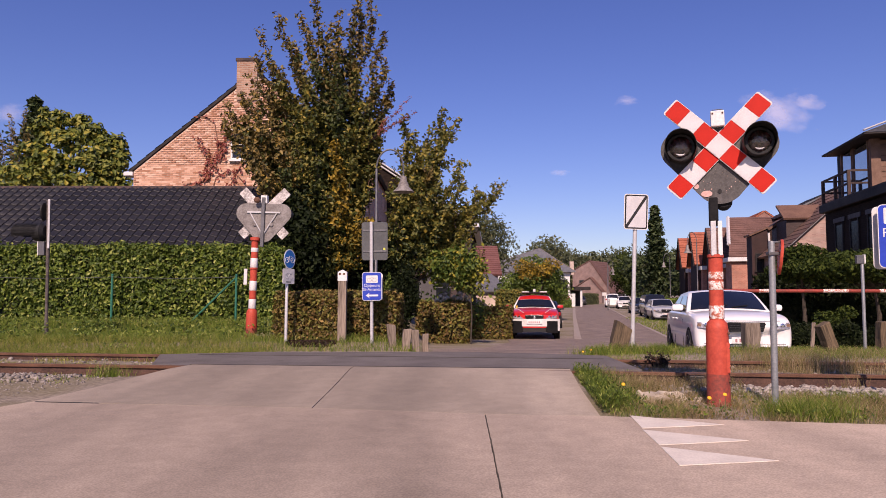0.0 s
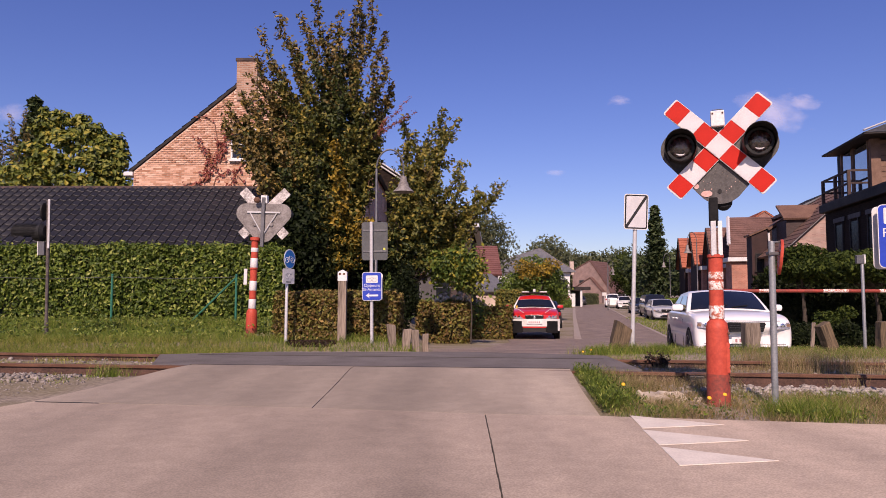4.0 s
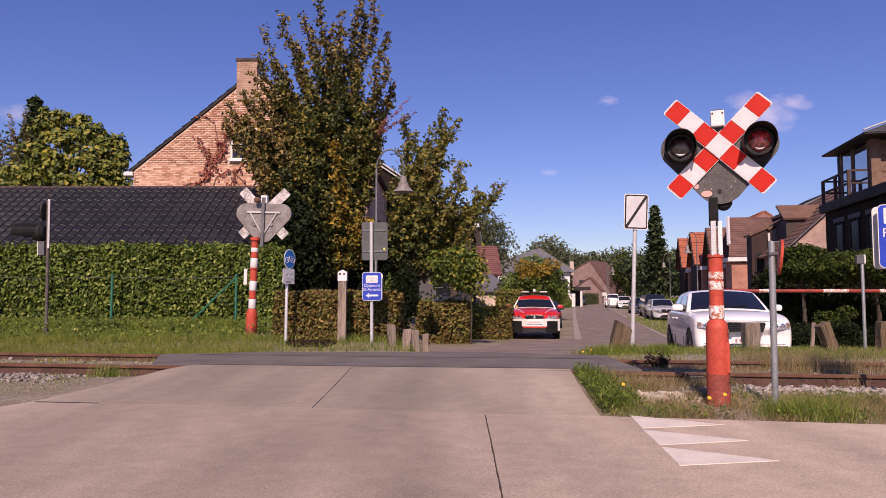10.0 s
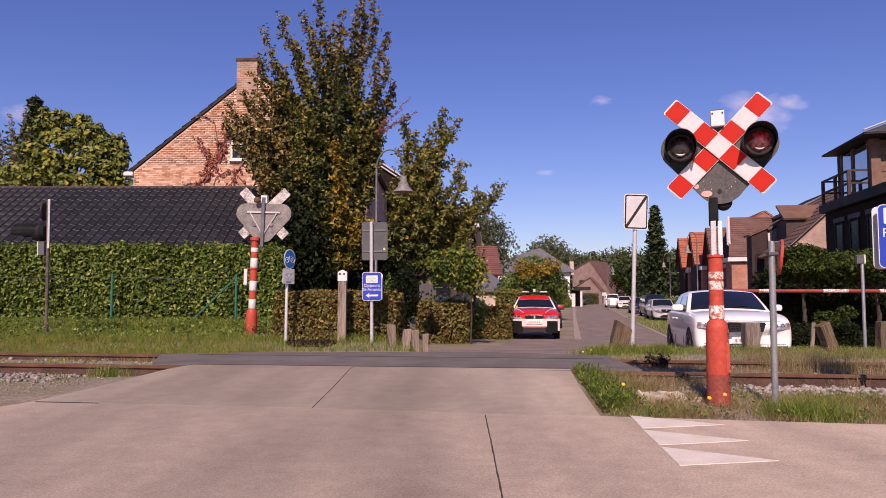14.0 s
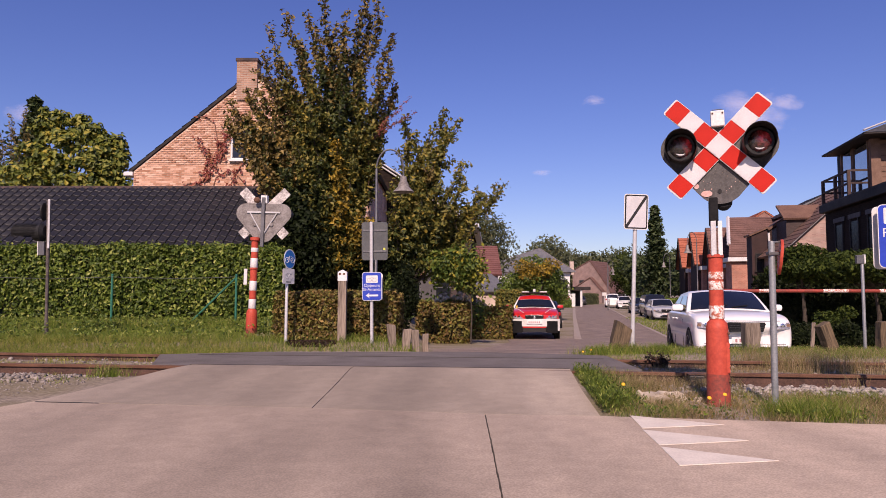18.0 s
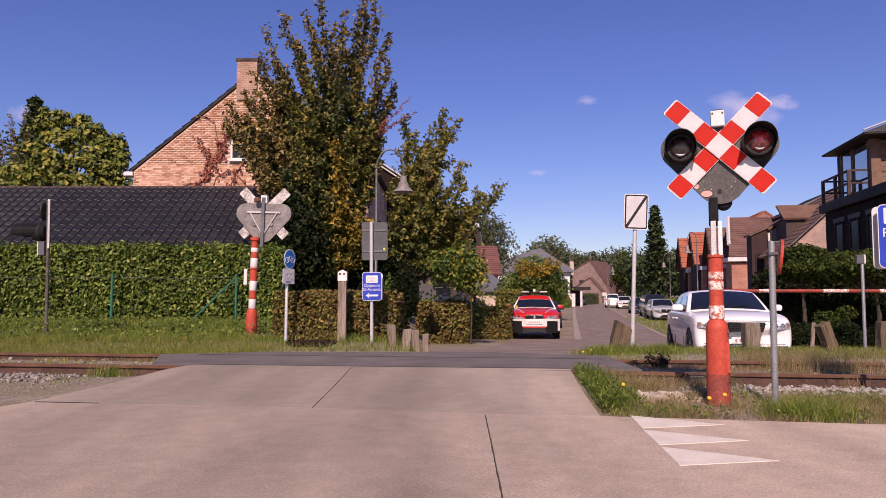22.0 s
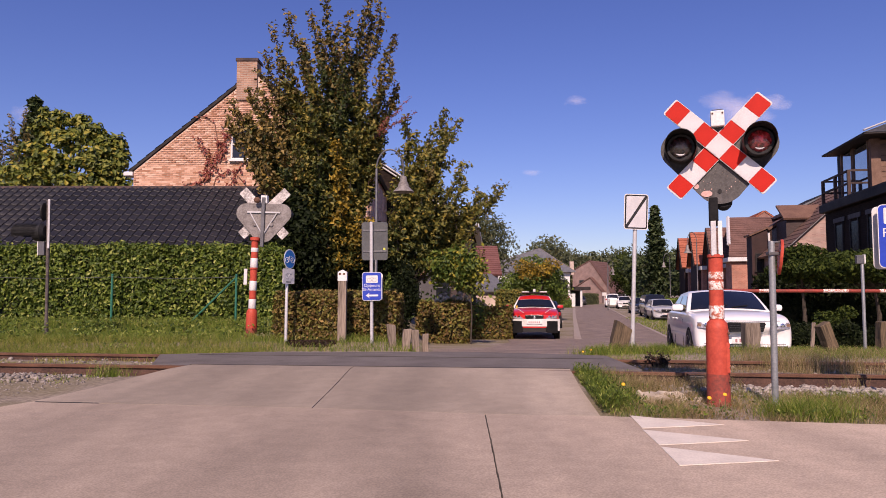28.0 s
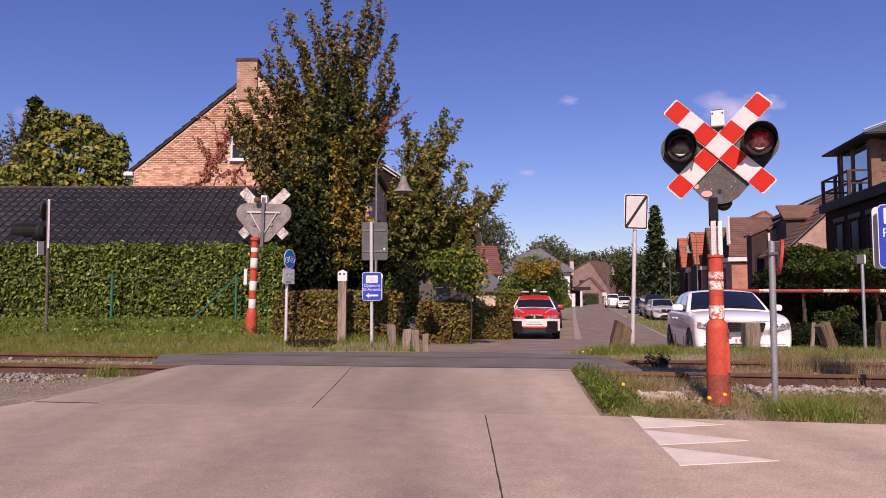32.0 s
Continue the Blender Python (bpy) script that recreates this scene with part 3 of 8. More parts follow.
gx, gy = grid_lines(-13, 10, 0.2, 900), grid_lines(4.5, 19, 0.2, 900)
gverts = [(x, y, ground_z(x, y)) for y in gy for x in gx]
nx = len(gx)
gfaces = [(j * nx + i, j * nx + i + 1, (j + 1) * nx + i + 1, (j + 1) * nx + i) for j in range(len(gy) - 1) for i in range(nx - 1)]
ground = tagged(raw("ground", gverts, gfaces, SOIL, smooth=True), "bare soil and patchy turf beside the railway", "ground", kind="structure")


def sheet(name, pts, lift, material, parent=None, deep=0.12, zf=None):
    """A slab over the ground, with the outline given in plan, cut so that it follows the slope."""
    bm = bmesh.new()
    vs = [bm.verts.new((x, y, 0)) for x, y in pts]
    bm.faces.new(vs)
    for cut in (5.8, 7.1, 8.4, 10.4, 11.4, 12.4, 15, 18, 22, 26, 36, 46, 90):
        bmesh.ops.bisect_plane(bm, geom=bm.verts[:] + bm.edges[:] + bm.faces[:], plane_co=(0, cut, 0), plane_no=(0, 1, 0))
    zf = zf or street_z
    top = bm.faces[:]
    for v in bm.verts:
        v.co.z = zf(v.co.y) + lift
    r = bmesh.ops.extrude_face_region(bm, geom=top)
    for v in (g for g in r["geom"] if isinstance(g, bmesh.types.BMVert)):
        v.co.z -= deep
    return part(name, bm, material, parent)


road = thing("road", pose(0, 0, 0), "worn pinkish concrete road leading to the railway crossing", "road", kind="structure")
G = 0.0045


def apron_z(y):
    """The apron rises to cover the rail head."""
    return street_z(y) + 0.022 * ease(7.1, 8.4, y)


sheet("slab", [(-3.17, 8.93), (-3.475, 7.45), (-3.70, 6.38), (-1.126, 6.09), (-1.107, 8.71)], 0.015, APRON, road, zf=apron_z)
sheet("slab", [(-1.099, 8.70), (-1.118, 6.09), (0.345, 5.83), (1.27, 5.735), (1.375, 7.02), (1.51, 8.42)], 0.015, APRON, road, zf=apron_z)
chip = random.Random(17)
seam = [(0.24, 2.0), (0.288, 3.5), (0.319, 4.68), (0.345, 5.825)]
seam = [(float(np.interp(y, [q[1] for q in seam], [q[0] for q in seam])), float(y)) for y in np.linspace(2.0, 5.825, 60)]
left_edge = [(x - G + chip.uniform(-0.0025, 0.0015), y) for x, y in seam]
right_edge = [(x + G + chip.uniform(-0.0015, 0.0025), y) for x, y in reversed(seam)]
sheet("slab", [(-3.71, 6.36), (-3.85, 6.1), (-5.6, 5.4), (-30, 8.0), (-30, -30), (-0.2, -30)] + left_edge + [(-1.122, 6.083)], 0.015, CONCRETE, road)
sheet("slab", right_edge + [(-0.18, -30), (30, -30), (30, -1.2), (3.343, 5.36), (2.298, 5.54), (1.266, 5.728)], 0.015, CONCRETE, road)
joint = sheet("joint_filler", [(-3.68, 6.5), (-3.8, 6.15), (-5.6, 5.2), (-30, 5.0), (-30, -29), (29, -29), (29, -1.3), (1.25, 5.68), (1.48, 8.35), (-3.1, 8.85)], 0.004, TARSEAM, road, 0.05)

sheet("flangeway", [(-3.2, 8.935), (-1.1, 8.705), (1.51, 8.422), (1.51, 8.48), (-1.1, 8.76), (-3.2, 8.99)], 0.040, TARSEAM, road, 0.02)
sheet("flangeway", [(-3.6, 10.38), (2.2, 9.661), (2.2, 9.70), (-3.6, 10.425)], 0.040, TARSEAM, road, 0.02)
sheet("joint_crack", [(-3.66, 6.36), (-3.06, 6.295), (-3.06, 6.305), (-3.4, 6.345), (-3.66, 6.375)], 0.019, BLACK, road, 0.01)
crossing = tagged(sheet("crossing_asphalt", [(-3.2, 8.90), (-1.1, 8.67), (1.53, 8.39), (2.35, 8.36), (2.35, 10.2), (1.85, 10.5), (0.2, 11.5), (-0.15, 11.75), (-2.6, 11.75), (-3.3, 11.1), (-4.2, 10.5), (-3.7, 8.98)], 0.035, ASPHALT), "worn grey asphalt level crossing surface between the rails", "road", kind="structure")
street = tagged(sheet("street", [(-0.3, 11.70), (0.2, 11.48), (1.85, 10.48), (2.3, 10.9), (3.6, 12.0), (5.6, 12.2), (8.05, 25), (12.35, 46), (21, 90), (27, 105), (36, 124), (52, 150), (50, 152), (33, 126), (24.5, 114.5), (20.1, 106), (16.8, 90), (11.9, 64), (8.6, 46), (4.7, 25.5), (2.3, 25.5), (2.0, 21), (0.9, 16.0), (-0.2, 15.0)], 0.012, PAVER, None, 0.1), "brown brick-paved residential street sloping gently away", "road", kind="structure")
for name, pts in (("kerb", [(4.55, 24.4), (8.5, 46), (11.8, 64), (16.7, 90), (16.95, 90), (12.05, 64), (8.74, 46), (4.8, 24.4)]), ("kerb", [(5.6, 12.2), (8.05, 25), (12.35, 46), (21, 90), (21.2, 90), (12.5, 46), (8.2, 25), (5.75, 12.2)])):
    tagged(sheet(name, pts, 0.022, KERB, None, 0.12), "low grey concrete kerb band along the street", "kerb", kind="structure")
tagged(sheet("kerb", [(-2.75, 11.72), (-0.6, 11.72), (-0.3, 12.3), (-0.2, 12.25), (-0.52, 11.62), (-2.75, 11.62)], 0.045, KERB, None, 0.12), "pale concrete edging strip beside the verge", "kerb", kind="structure")

# give-way triangles
for tri in ([(1.512, 5.735), (1.46, 5.205), (2.115, 5.345)], [(1.444, 5.145), (1.408, 4.635), (2.05, 4.775)], [(1.40, 4.58), (1.356, 4.09), (1.98, 4.205)]):
    bm = bmesh.new()
    top = [bm.verts.new((x, y, 0.019)) for x, y in tri]
    low = [bm.verts.new((x, y, 0.010)) for x, y in tri]
    bm.faces.new(top)
    for i in range(3):
        bm.faces.new((top[i], top[(i + 1) % 3], low[(i + 1) % 3], low[i]))
    tagged(part("give_way_triangle", bm, MARK), "white painted give-way triangle on the concrete", "road marking", "give-way triangles")

# rails
ang = math.atan(-0.124)
for q in (-0.75, 0.75):
    base = thing("rail", Matrix.Translation((0, 9.2 + q * 1.0077, -0.05)) @ Matrix.Rotation(ang, 4, "Z"), "rusty steel railway rail on ballast", "rail", "rails")
    bm = bmesh.new()
    half = [(0.07, 0.0), (0.07, 0.012), (0.01, 0.03), (0.009, 0.105), (0.034, 0.115)]
    out = half + [(-x, z) for x, z in reversed(half)]
    prism(bm, [(x, z) for x, z in out], -60, 60, Matrix.Rotation(math.pi / 2, 4, "Z"))
    part("web_and_foot", bm, WEBRUST, base)
    bm = bmesh.new()
    prism(bm, [(0.034, 0.1155), (0.035, 0.143), (0.026, 0.152), (-0.026, 0.152), (-0.035, 0.143), (-0.034, 0.1155)], -60, 60, Matrix.Rotation(math.pi / 2, 4, "Z"))
    part("rail_head", bm, RAILTOP, base, "worn brown rail head")

# dark box added where the signal's shadow falls beside the near rail
dark_box = thing("rail_joint", Matrix.Translation((2.86, 9.2 - 0.75 * 1.0077 - 0.124 * 2.86 - 0.09, -0.05)) @ Matrix.Rotation(ang, 4, "Z"), "dark box added as the signal's shadow beside the rail", "rail fitting")
part("housing", boxm(-0.085, 0.085, -0.06, 0.04, 0.0, 0.135, 0.012), SHUTTER, dark_box)
part("lid", boxm(-0.095, 0.095, -0.07, 0.045, 0.136, 0.15, 0.004), WEBRUST, dark_box, "rusty lid")
for x in (-0.05, 0.05):
    part("bolt", lathe(bmesh.new(), [(0.012, 0), (0.012, 0.012)], 6, pose(x, -0.061, 0.07, 90, 0, 0)), RUST, dark_box)

# ---- hedges and fence ----
def hedge(name, x0, x1, y0, y1, z0, z1, material, size, n, label, seed, m=None, bumps=0.12):
    """A clipped hedge: a near-black core, coloured as the shade inside, under a coat of leaves."""
    rng = np.random.default_rng(seed)
    h = thing(name, m or pose((x0 + x1) / 2, (y0 + y1) / 2, z0), label, "hedge")
    w, d, t = (x1 - x0) / 2, (y1 - y0) / 2, z1 - z0
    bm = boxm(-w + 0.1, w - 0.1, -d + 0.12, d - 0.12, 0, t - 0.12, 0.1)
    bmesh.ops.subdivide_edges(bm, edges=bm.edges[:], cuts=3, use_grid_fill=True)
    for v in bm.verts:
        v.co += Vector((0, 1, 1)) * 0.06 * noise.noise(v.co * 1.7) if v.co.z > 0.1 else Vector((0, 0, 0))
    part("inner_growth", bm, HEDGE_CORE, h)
    pts, face = [], []
    areas = [(2 * w * t, 0), (2 * w * 2 * d, 1), (2 * d * t, 2), (2 * d * t, 3)]
    total = sum(a for a, _ in areas)
    for a, k in areas:
        c = int(n * a / total)
        u, v = rng.uniform(-1, 1, c), rng.uniform(0, 1, c)
        if k == 0:
            q, f = np.stack([u * w, np.full(c, -d), v * t], 1), (0, -1, 0.25)
        elif k == 1:
            q, f = np.stack([u * w, (v * 2 - 1) * d, np.full(c, t)], 1), (0, -0.3, 1)
        else:
            s = -1 if k == 2 else 1
            q, f = np.stack([np.full(c, s * w), u * d, v * t], 1), (s, 0, 0.25)
        lump = np.array([noise.noise(Vector(p) * 1.3 + Vector((seed, 0, 0))) for p in q])
        q = q + np.array(f) / np.linalg.norm(f) * (lump * bumps + rng.uniform(-0.14, 0.05, c))[:, None]
        pts.append(q)
        face.append(np.tile(f, (c, 1)))
    leaves("foliage", np.concatenate(pts), size, material, rng, h, np.concatenate(face).astype(float), 0.75)
    return h


hedge("ivy_hedge", -15.5, -3.95, 17.2, 18.3, 0.1, 2.14, L_IVY, 0.088, 44000, "tall clipped hedge of green ivy leaves behind a wire fence", 3)
r = np.random.default_rng(140)
p = np.stack([r.uniform(-15.4, -4.1, 900), r.uniform(17.2, 18.2, 900), 2.14 + np.abs(r.normal(size=900)) * 0.06], 1)
p = np.concatenate([p[:500], np.repeat(p[500:560], 7, 0) + r.normal(size=(420, 3)) * np.array([0.05, 0.05, 0.07])])
tagged(leaves("hedge_shoots", p, 0.08, L_IVY, r), "loose young shoots along the hedge top", "hedge", kind="stuff")
hedge("beech_hedge", -3.0, -0.85, 12.6, 13.5, 0.1, 0.99, L_BEECH, 0.06, 15000, "clipped beech hedge turning brown beside the crossing", 4)
hedge("beech_hedge", -0.76, 0.74, 20.0, 20.8, -0.42, 0.72, L_BEECH, 0.085, 4500, "clipped brownish beech hedge in a front garden", 5)
hedge("beech_hedge", 0.82, 2.36, 24.2, 25.0, -0.6, 0.5, L_BEECH, 0.09, 4500, "low clipped beech hedge beside a driveway", 6)

fence = thing("wire_fence", pose(0, 16.8, 0.1), "green steel fence posts with thin zinc wires before a hedge", "fence")
for x in (-13.9, -10.93, -7.92, -4.95):
    bm = bmesh.new()
    lathe(bm, [(0.028, 0.0), (0.028, 1.33), (0.032, 1.335), (0.03, 1.36), (0.012, 1.375)], 10, pose(x, 0, 0))
    part("post", bm, GREENPAINT if x > -10 else DARKSTEEL, fence, smooth=False)
part("brace", tube(bmesh.new(), [(-6.3, 0.02, -0.05), (-4.98, 0.02, 1.27)], 0.022), GREENPAINT, fence, "slanting green brace")
pts = []
for a, b in ((-17, -13.9), (-13.9, -10.93), (-10.93, -7.92), (-7.92, -4.95)):
    pts += [(a + (b - a) * k / 6, -0.03, 1.3 - 0.035 * math.sin(math.pi * k / 6)) for k in range(6)]
part("wire", tube(bmesh.new(), pts + [(-4.95, -0.03, 1.3)], 0.006, 5), WIRE, fence)


# ---- crossing signals ----
def hull(circles, n=16):
    """The rounded outline round some circles (x, z, r)."""
    pts = [(x + r * math.cos(2 * math.pi * k / n), z + r * math.sin(2 * math.pi * k / n)) for x, z, r in circles for k in range(n)]
    pts = sorted(set((round(a, 5), round(b, 5)) for a, b in pts))
    def half(seq):
        out = []
        for p in seq:
            while len(out) > 1 and (out[-1][0] - out[-2][0]) * (p[1] - out[-2][1]) - (out[-1][1] - out[-2][1]) * (p[0] - out[-2][0]) <= 0:
                out.pop()
            out.append(p)
        return out
    lo, up = half(pts), half(list(reversed(pts)))
    return lo[:-1] + up[:-1]


SHUTTERS = []


def signal(m, label, roll, worn_label, lit, head=0.05, far=False):
    """A level crossing signal: a saltire on a heart-shaped plate, two hooded lamps, a striped post."""
    s = thing("crossing_signal", m, label, "railway signal")
    # post
    part("post_base", lathe(bmesh.new(), [(0.115, -0.1), (0.1, 0.0), (0.097, 0.2), (0.095, 0.50 if far else 0.64), (0.085, 0.55 if far else 0.69), (0.064, 0.575 if far else 0.715)], 24), RED, s, "wide orange-red post base", True)
    part("grimy_foot", lathe(bmesh.new(), [(0.116, -0.1), (0.1012, 0.0), (0.0985, 0.20), (0.0975, 0.24)], 24), GRIME, s, "grimy foot of the post", True)
    part("service_door", boxm(0.05, 0.086, -0.07, 0.02, 0.25, 0.52, 0.006, pose(0.006, 0, 0, 0, 0, 8)), RED, s, "small door on the post base")
    for z in () if far else (0.18, 0.30, 0.47, 0.60):
        part("bolt", lathe(bmesh.new(), [(0.011, 0), (0.011, 0.012), (0.006, 0.016)], 8, pose(0.088, -0.045, z, 90, 0, 62)), RUST, s)
    part("tube", lathe(bmesh.new(), [(0.062, 0.55), (0.062, 1.27), (0.072, 1.275), (0.072, 1.30), (0.05, 1.305)], 20), RED, s, "orange-red upper tube", True)
    for z0, z1 in ((0.585, 0.75), (0.90, 1.07)) if far else ((0.725, 0.845), (0.985, 1.065), (1.078, 1.145)):
        part("band", lathe(bmesh.new(), [(0.0635, z0), (0.065, z0 + 0.003), (0.065, z1 - 0.003), (0.0635, z1)], 20), WHITE if far else PEELED, s, worn_label, True)
    if far:
        part("upper_tube", lathe(bmesh.new(), [(0.061, 1.3), (0.061, 1.78), (0.085, 1.785), (0.085, 1.84), (0.05, 1.845)], 20), RED, s, "", True)
        for z0, z1 in ((1.305, 1.47), (1.58, 1.655)):
            part("band", lathe(bmesh.new(), [(0.0635, z0), (0.065, z0 + 0.003), (0.065, z1 - 0.003), (0.0635, z1)], 20), WHITE, s, worn_label, True)
    else:
        part("bracket", boxm(-0.035, 0.01, -0.07, 0.0, 1.29, 1.60, 0.004), GREYSTEEL, s, "grey steel channel")
        part("bracket", boxm(0.025, 0.062, -0.06, 0.0, 1.29, 1.60, 0.004), WHITE, s, "worn white strip")
        part("junction_box", boxm(-0.045, 0.035, -0.03, 0.08, 1.56, 1.82, 0.012), TRIM, s, "black junction box")
        part("cable_gland", lathe(bmesh.new(), [(0.06, -0.05), (0.072, -0.03), (0.072, 0.04), (0.05, 0.06)], 20, pose(0.085, 0.06, 1.775, 90, 0, 0)), TRIM, s, "black round bell")
    # head
    c = Matrix.Translation((head, -0.02, 2.275)) @ pose(0, 0, 0, 0, -roll, 0)
    def put(name, bm, material, label="", smooth=False, parent=None, mm=None):
        o = part(name, bm, material, parent or s, label, smooth)
        if not parent:
            o.matrix_basis = mm or c
        return o
    shape = hull([(-0.325, 0.0, 0.175), (0.325, 0.0, 0.175), (0.0, -0.30, 0.22)], 48)
    put("backing_plate", prism(bmesh.new(), shape, -0.006, 0.0), PLATE, "heart-shaped weathered grey plate")
    put("plate_back", prism(bmesh.new(), [(x * 0.995, z * 0.995) for x, z in shape], 0.0005, 0.004), PLATEBACK)
    put("stay", boxm(-0.3, 0.3, 0.006, 0.03, 0.0, 0.03, 0.004), GREYSTEEL, "flat steel stay")
    for sx in (-1, 1):
        put("stay", tube(bmesh.new(), [(0.02 * sx, 0.02, -0.36), (0.24 * sx, 0.02, 0.0)], 0.012, 6), GREYSTEEL)
        put("rear_boss", lathe(bmesh.new(), [(0.035, 0), (0.035, 0.02), (0.02, 0.024)], 10, pose(sx * 0.15, 0.004, -0.2, -90, 0, 0)), PLATEBACK)
    put("mast", boxm(-0.03, 0.03, 0.005, 0.06, -0.6 if far else -0.48, 0.28, 0.006), DARKSTEEL, "grey mast behind the plate")
    for k, deg in enumerate((45, -45)):
        a = pose(0, 0, 0, 0, -deg, 0)
        board = put("arm", prism(bmesh.new(), rounded(1.145, 0.172, 0.02), -0.026 - 0.016 * k, -0.010 - 0.0155 * k), OLDWHITE if far else WHITEREF, "weathered saltire arm" if far else "white-edged saltire arm", mm=c @ a)
        for i in range(-3, 4):
            if k == 0 and i == 0:
                continue
            out = rounded(0.1595, 0.163, 0.001, 1)
            if abs(i) == 3:
                e = 1 if i > 0 else -1
                out = [(-e * 0.0795, -0.0815), (e * 0.062, -0.0815), (e * 0.0745, -0.069), (e * 0.0745, 0.069), (e * 0.062, 0.0815), (-e * 0.0795, 0.0815)]
            sq = part("panel", prism(bmesh.new(), out, -0.029 - 0.016 * k, -0.0262 - 0.016 * k), WHITEREF if i % 2 == 0 else REDREF, board, "" if i % 2 == 0 else "red reflective square")
            sq.matrix_basis = pose(i * 0.161, 0, 0)
    put("top_box", boxm(-0.058, 0.058, -0.07, 0.03, 0.175, 0.318, 0.008), WHITE, "small white box on top")
    put("top_box_handle", tube(bmesh.new(), [(-0.045, -0.03, 0.315), (-0.045, -0.03, 0.333), (0.045, -0.03, 0.333), (0.045, -0.03, 0.315)], 0.004, 6), DARKSTEEL, "thin wire handle")
    for sx in (-0.042, 0.042):
        put("screw", lathe(bmesh.new(), [(0.008, 0), (0.008, 0.006)], 8, pose(sx, -0.07, 0.292, 90, 0, 0)), RUST)
    def dish(bm, prof, n=28):
        prev = None
        for r, y in prof:
            cur = [bm.verts.new((r * math.cos(2 * math.pi * k / n), y, r * math.sin(2 * math.pi * k / n))) for k in range(n)] if r else [bm.verts.new((0, y, 0))]
            if prev:
                for k in range(n):
                    j = (k + 1) % n
                    bm.faces.new((prev[k], prev[j], cur[j], cur[k]) if len(cur) > 1 else (prev[k], prev[j], cur[0]))
            prev = cur
        return bm
    for sx in (-0.325, 0.325):
        # black backing with a point at its foot
        e = 1 if sx > 0 else -1
        shield = hull([(0, 0.0, 0.148), (0.03 * e, -0.19, 0.02)], 36)
        lamp = put("signal_lamp", prism(bmesh.new(), shield, -0.012, -0.007), BLACK, "black lamp backing", mm=c @ pose(sx, 0, -0.008))
        part("housing", dish(bmesh.new(), [(0.122, -0.012), (0.120, -0.155), (0.096, -0.156), (0.096, -0.013)]), BLACK, lamp, "", True)
        # hood
        bm = bmesh.new()
        n = 30
        for r in (0.136, 0.131):
            for k in range(n + 1):
                a = radians(-42 + 264 * k / n)
                reach = 0.13 + 0.19 * max(0.0, math.sin(radians(180 * k / n))) ** 0.7
                bm.verts.new((r * math.cos(a), -0.012, r * math.sin(a)))
                bm.verts.new((r * math.cos(a), -0.012 - reach, r * math.sin(a)))
        bm.verts.ensure_lookup_table()
        w = 2 * (n + 1)
        for k in range(n):
            for o in (0, w):
                bm.faces.new([bm.verts[o + i] for i in (2 * k, 2 * k + 1, 2 * k + 3, 2 * k + 2)])
            bm.faces.new([bm.verts[i] for i in (2 * k + 1, w + 2 * k + 1, w + 2 * k + 3, 2 * k + 3)])
        part("hood", bm, BLACK, lamp, "black lamp hood", True)
        part("lens", dish(bmesh.new(), [(0.097, -0.148), (0.094, -0.160), (0.082, -0.174), (0.058, -0.186), (0.030, -0.192), (0.0, -0.194)]), LENS, lamp, "domed clear lens", True)
        part("diffuser", dish(bmesh.new(), [(0.096, -0.146), (0.06, -0.150), (0.0, -0.151)]), DIFFUSER, lamp, "red diffuser behind the lens", True)
        # pale crescent added as the daylight's bright reflection low in the lens
        part("lens_lip", tube(bmesh.new(), [(0.070 * math.sin(a), -0.180 + 0.01 * (1 - math.cos(a)), -0.074 * math.cos(a)) for a in np.linspace(-0.62, 0.5, 9)], [0.002, 0.005, 0.007, 0.009, 0.009, 0.008, 0.006, 0.004, 0.002], 8), GLINT, lamp, "pale crescent added as a bright reflection in the lens", True)
        # the burner turns its bright face to the lens and away again
        burner = part("burner", lathe(bmesh.new(), [(0.058, -0.003), (0.058, 0.001)], 24, pose(0, 0, 0, 90, 0, 0)), SHUTTER, lamp, "dark back of the burner")
        burner.matrix_basis = pose(0, -0.08, 0, 0, 0, 180)
        part("burner_face", lathe(bmesh.new(), [(0.055, 0.0015), (0.055, 0.004)], 24, pose(0, 0, 0, 90, 0, 0)), LAMPBULB if sx < 0 else DIMBULB, burner, "glowing red burner face")
        if lit:
            SHUTTERS.append((burner, sx < 0))
    return s


near_signal = signal(pose(2.45, 6.3, 0.05, 0, 0, -19), "crossing signal with red and white saltire on an orange-red post", 1.3, "peeling white band", True)
part("dot", lathe(bmesh.new(), [(0.018, 0), (0.018, 0.004)], 12, pose(0.05, -0.03, 1.87, 90, 0, 0)), BLACK, near_signal)
part("faded_spot", lathe(bmesh.new(), [(0.048, 0), (0.048, 0.003)], 16, Matrix.Translation((-0.06, -0.0305, 1.85)) @ Matrix.Diagonal((1, 1, 0.6, 1)) @ pose(0, 0, 0, 90, 0, 0)), PINKPAINT, near_signal, "faded pink paint spot")
part("faded_spot", lathe(bmesh.new(), [(0.022, 0), (0.022, 0.003)], 12, Matrix.Translation((-0.145, -0.0275, 1.92)) @ pose(0, 0, 0, 90, 0, 0)), PINKPAINT, near_signal)
chips = random.Random(31)
bm = bmesh.new()
for k in range(46):
    x, z = chips.uniform(-0.16, 0.24), chips.uniform(1.83, 2.13)
    if abs(x - 0.05) < 2.16 - z - 0.02 and (x - 0.05) ** 2 + (z - 1.975) ** 2 < 0.036:
        r = chips.uniform(0.0016, 0.005)
        lathe(bm, [(r, 0), (r * 0.8, 0.0012)], 6, Matrix.Translation((x, -0.0268, z)) @ Matrix.Diagonal((1, 1, chips.uniform(0.4, 1.6), 1)) @ pose(0, 0, 0, 90, 0, 0))
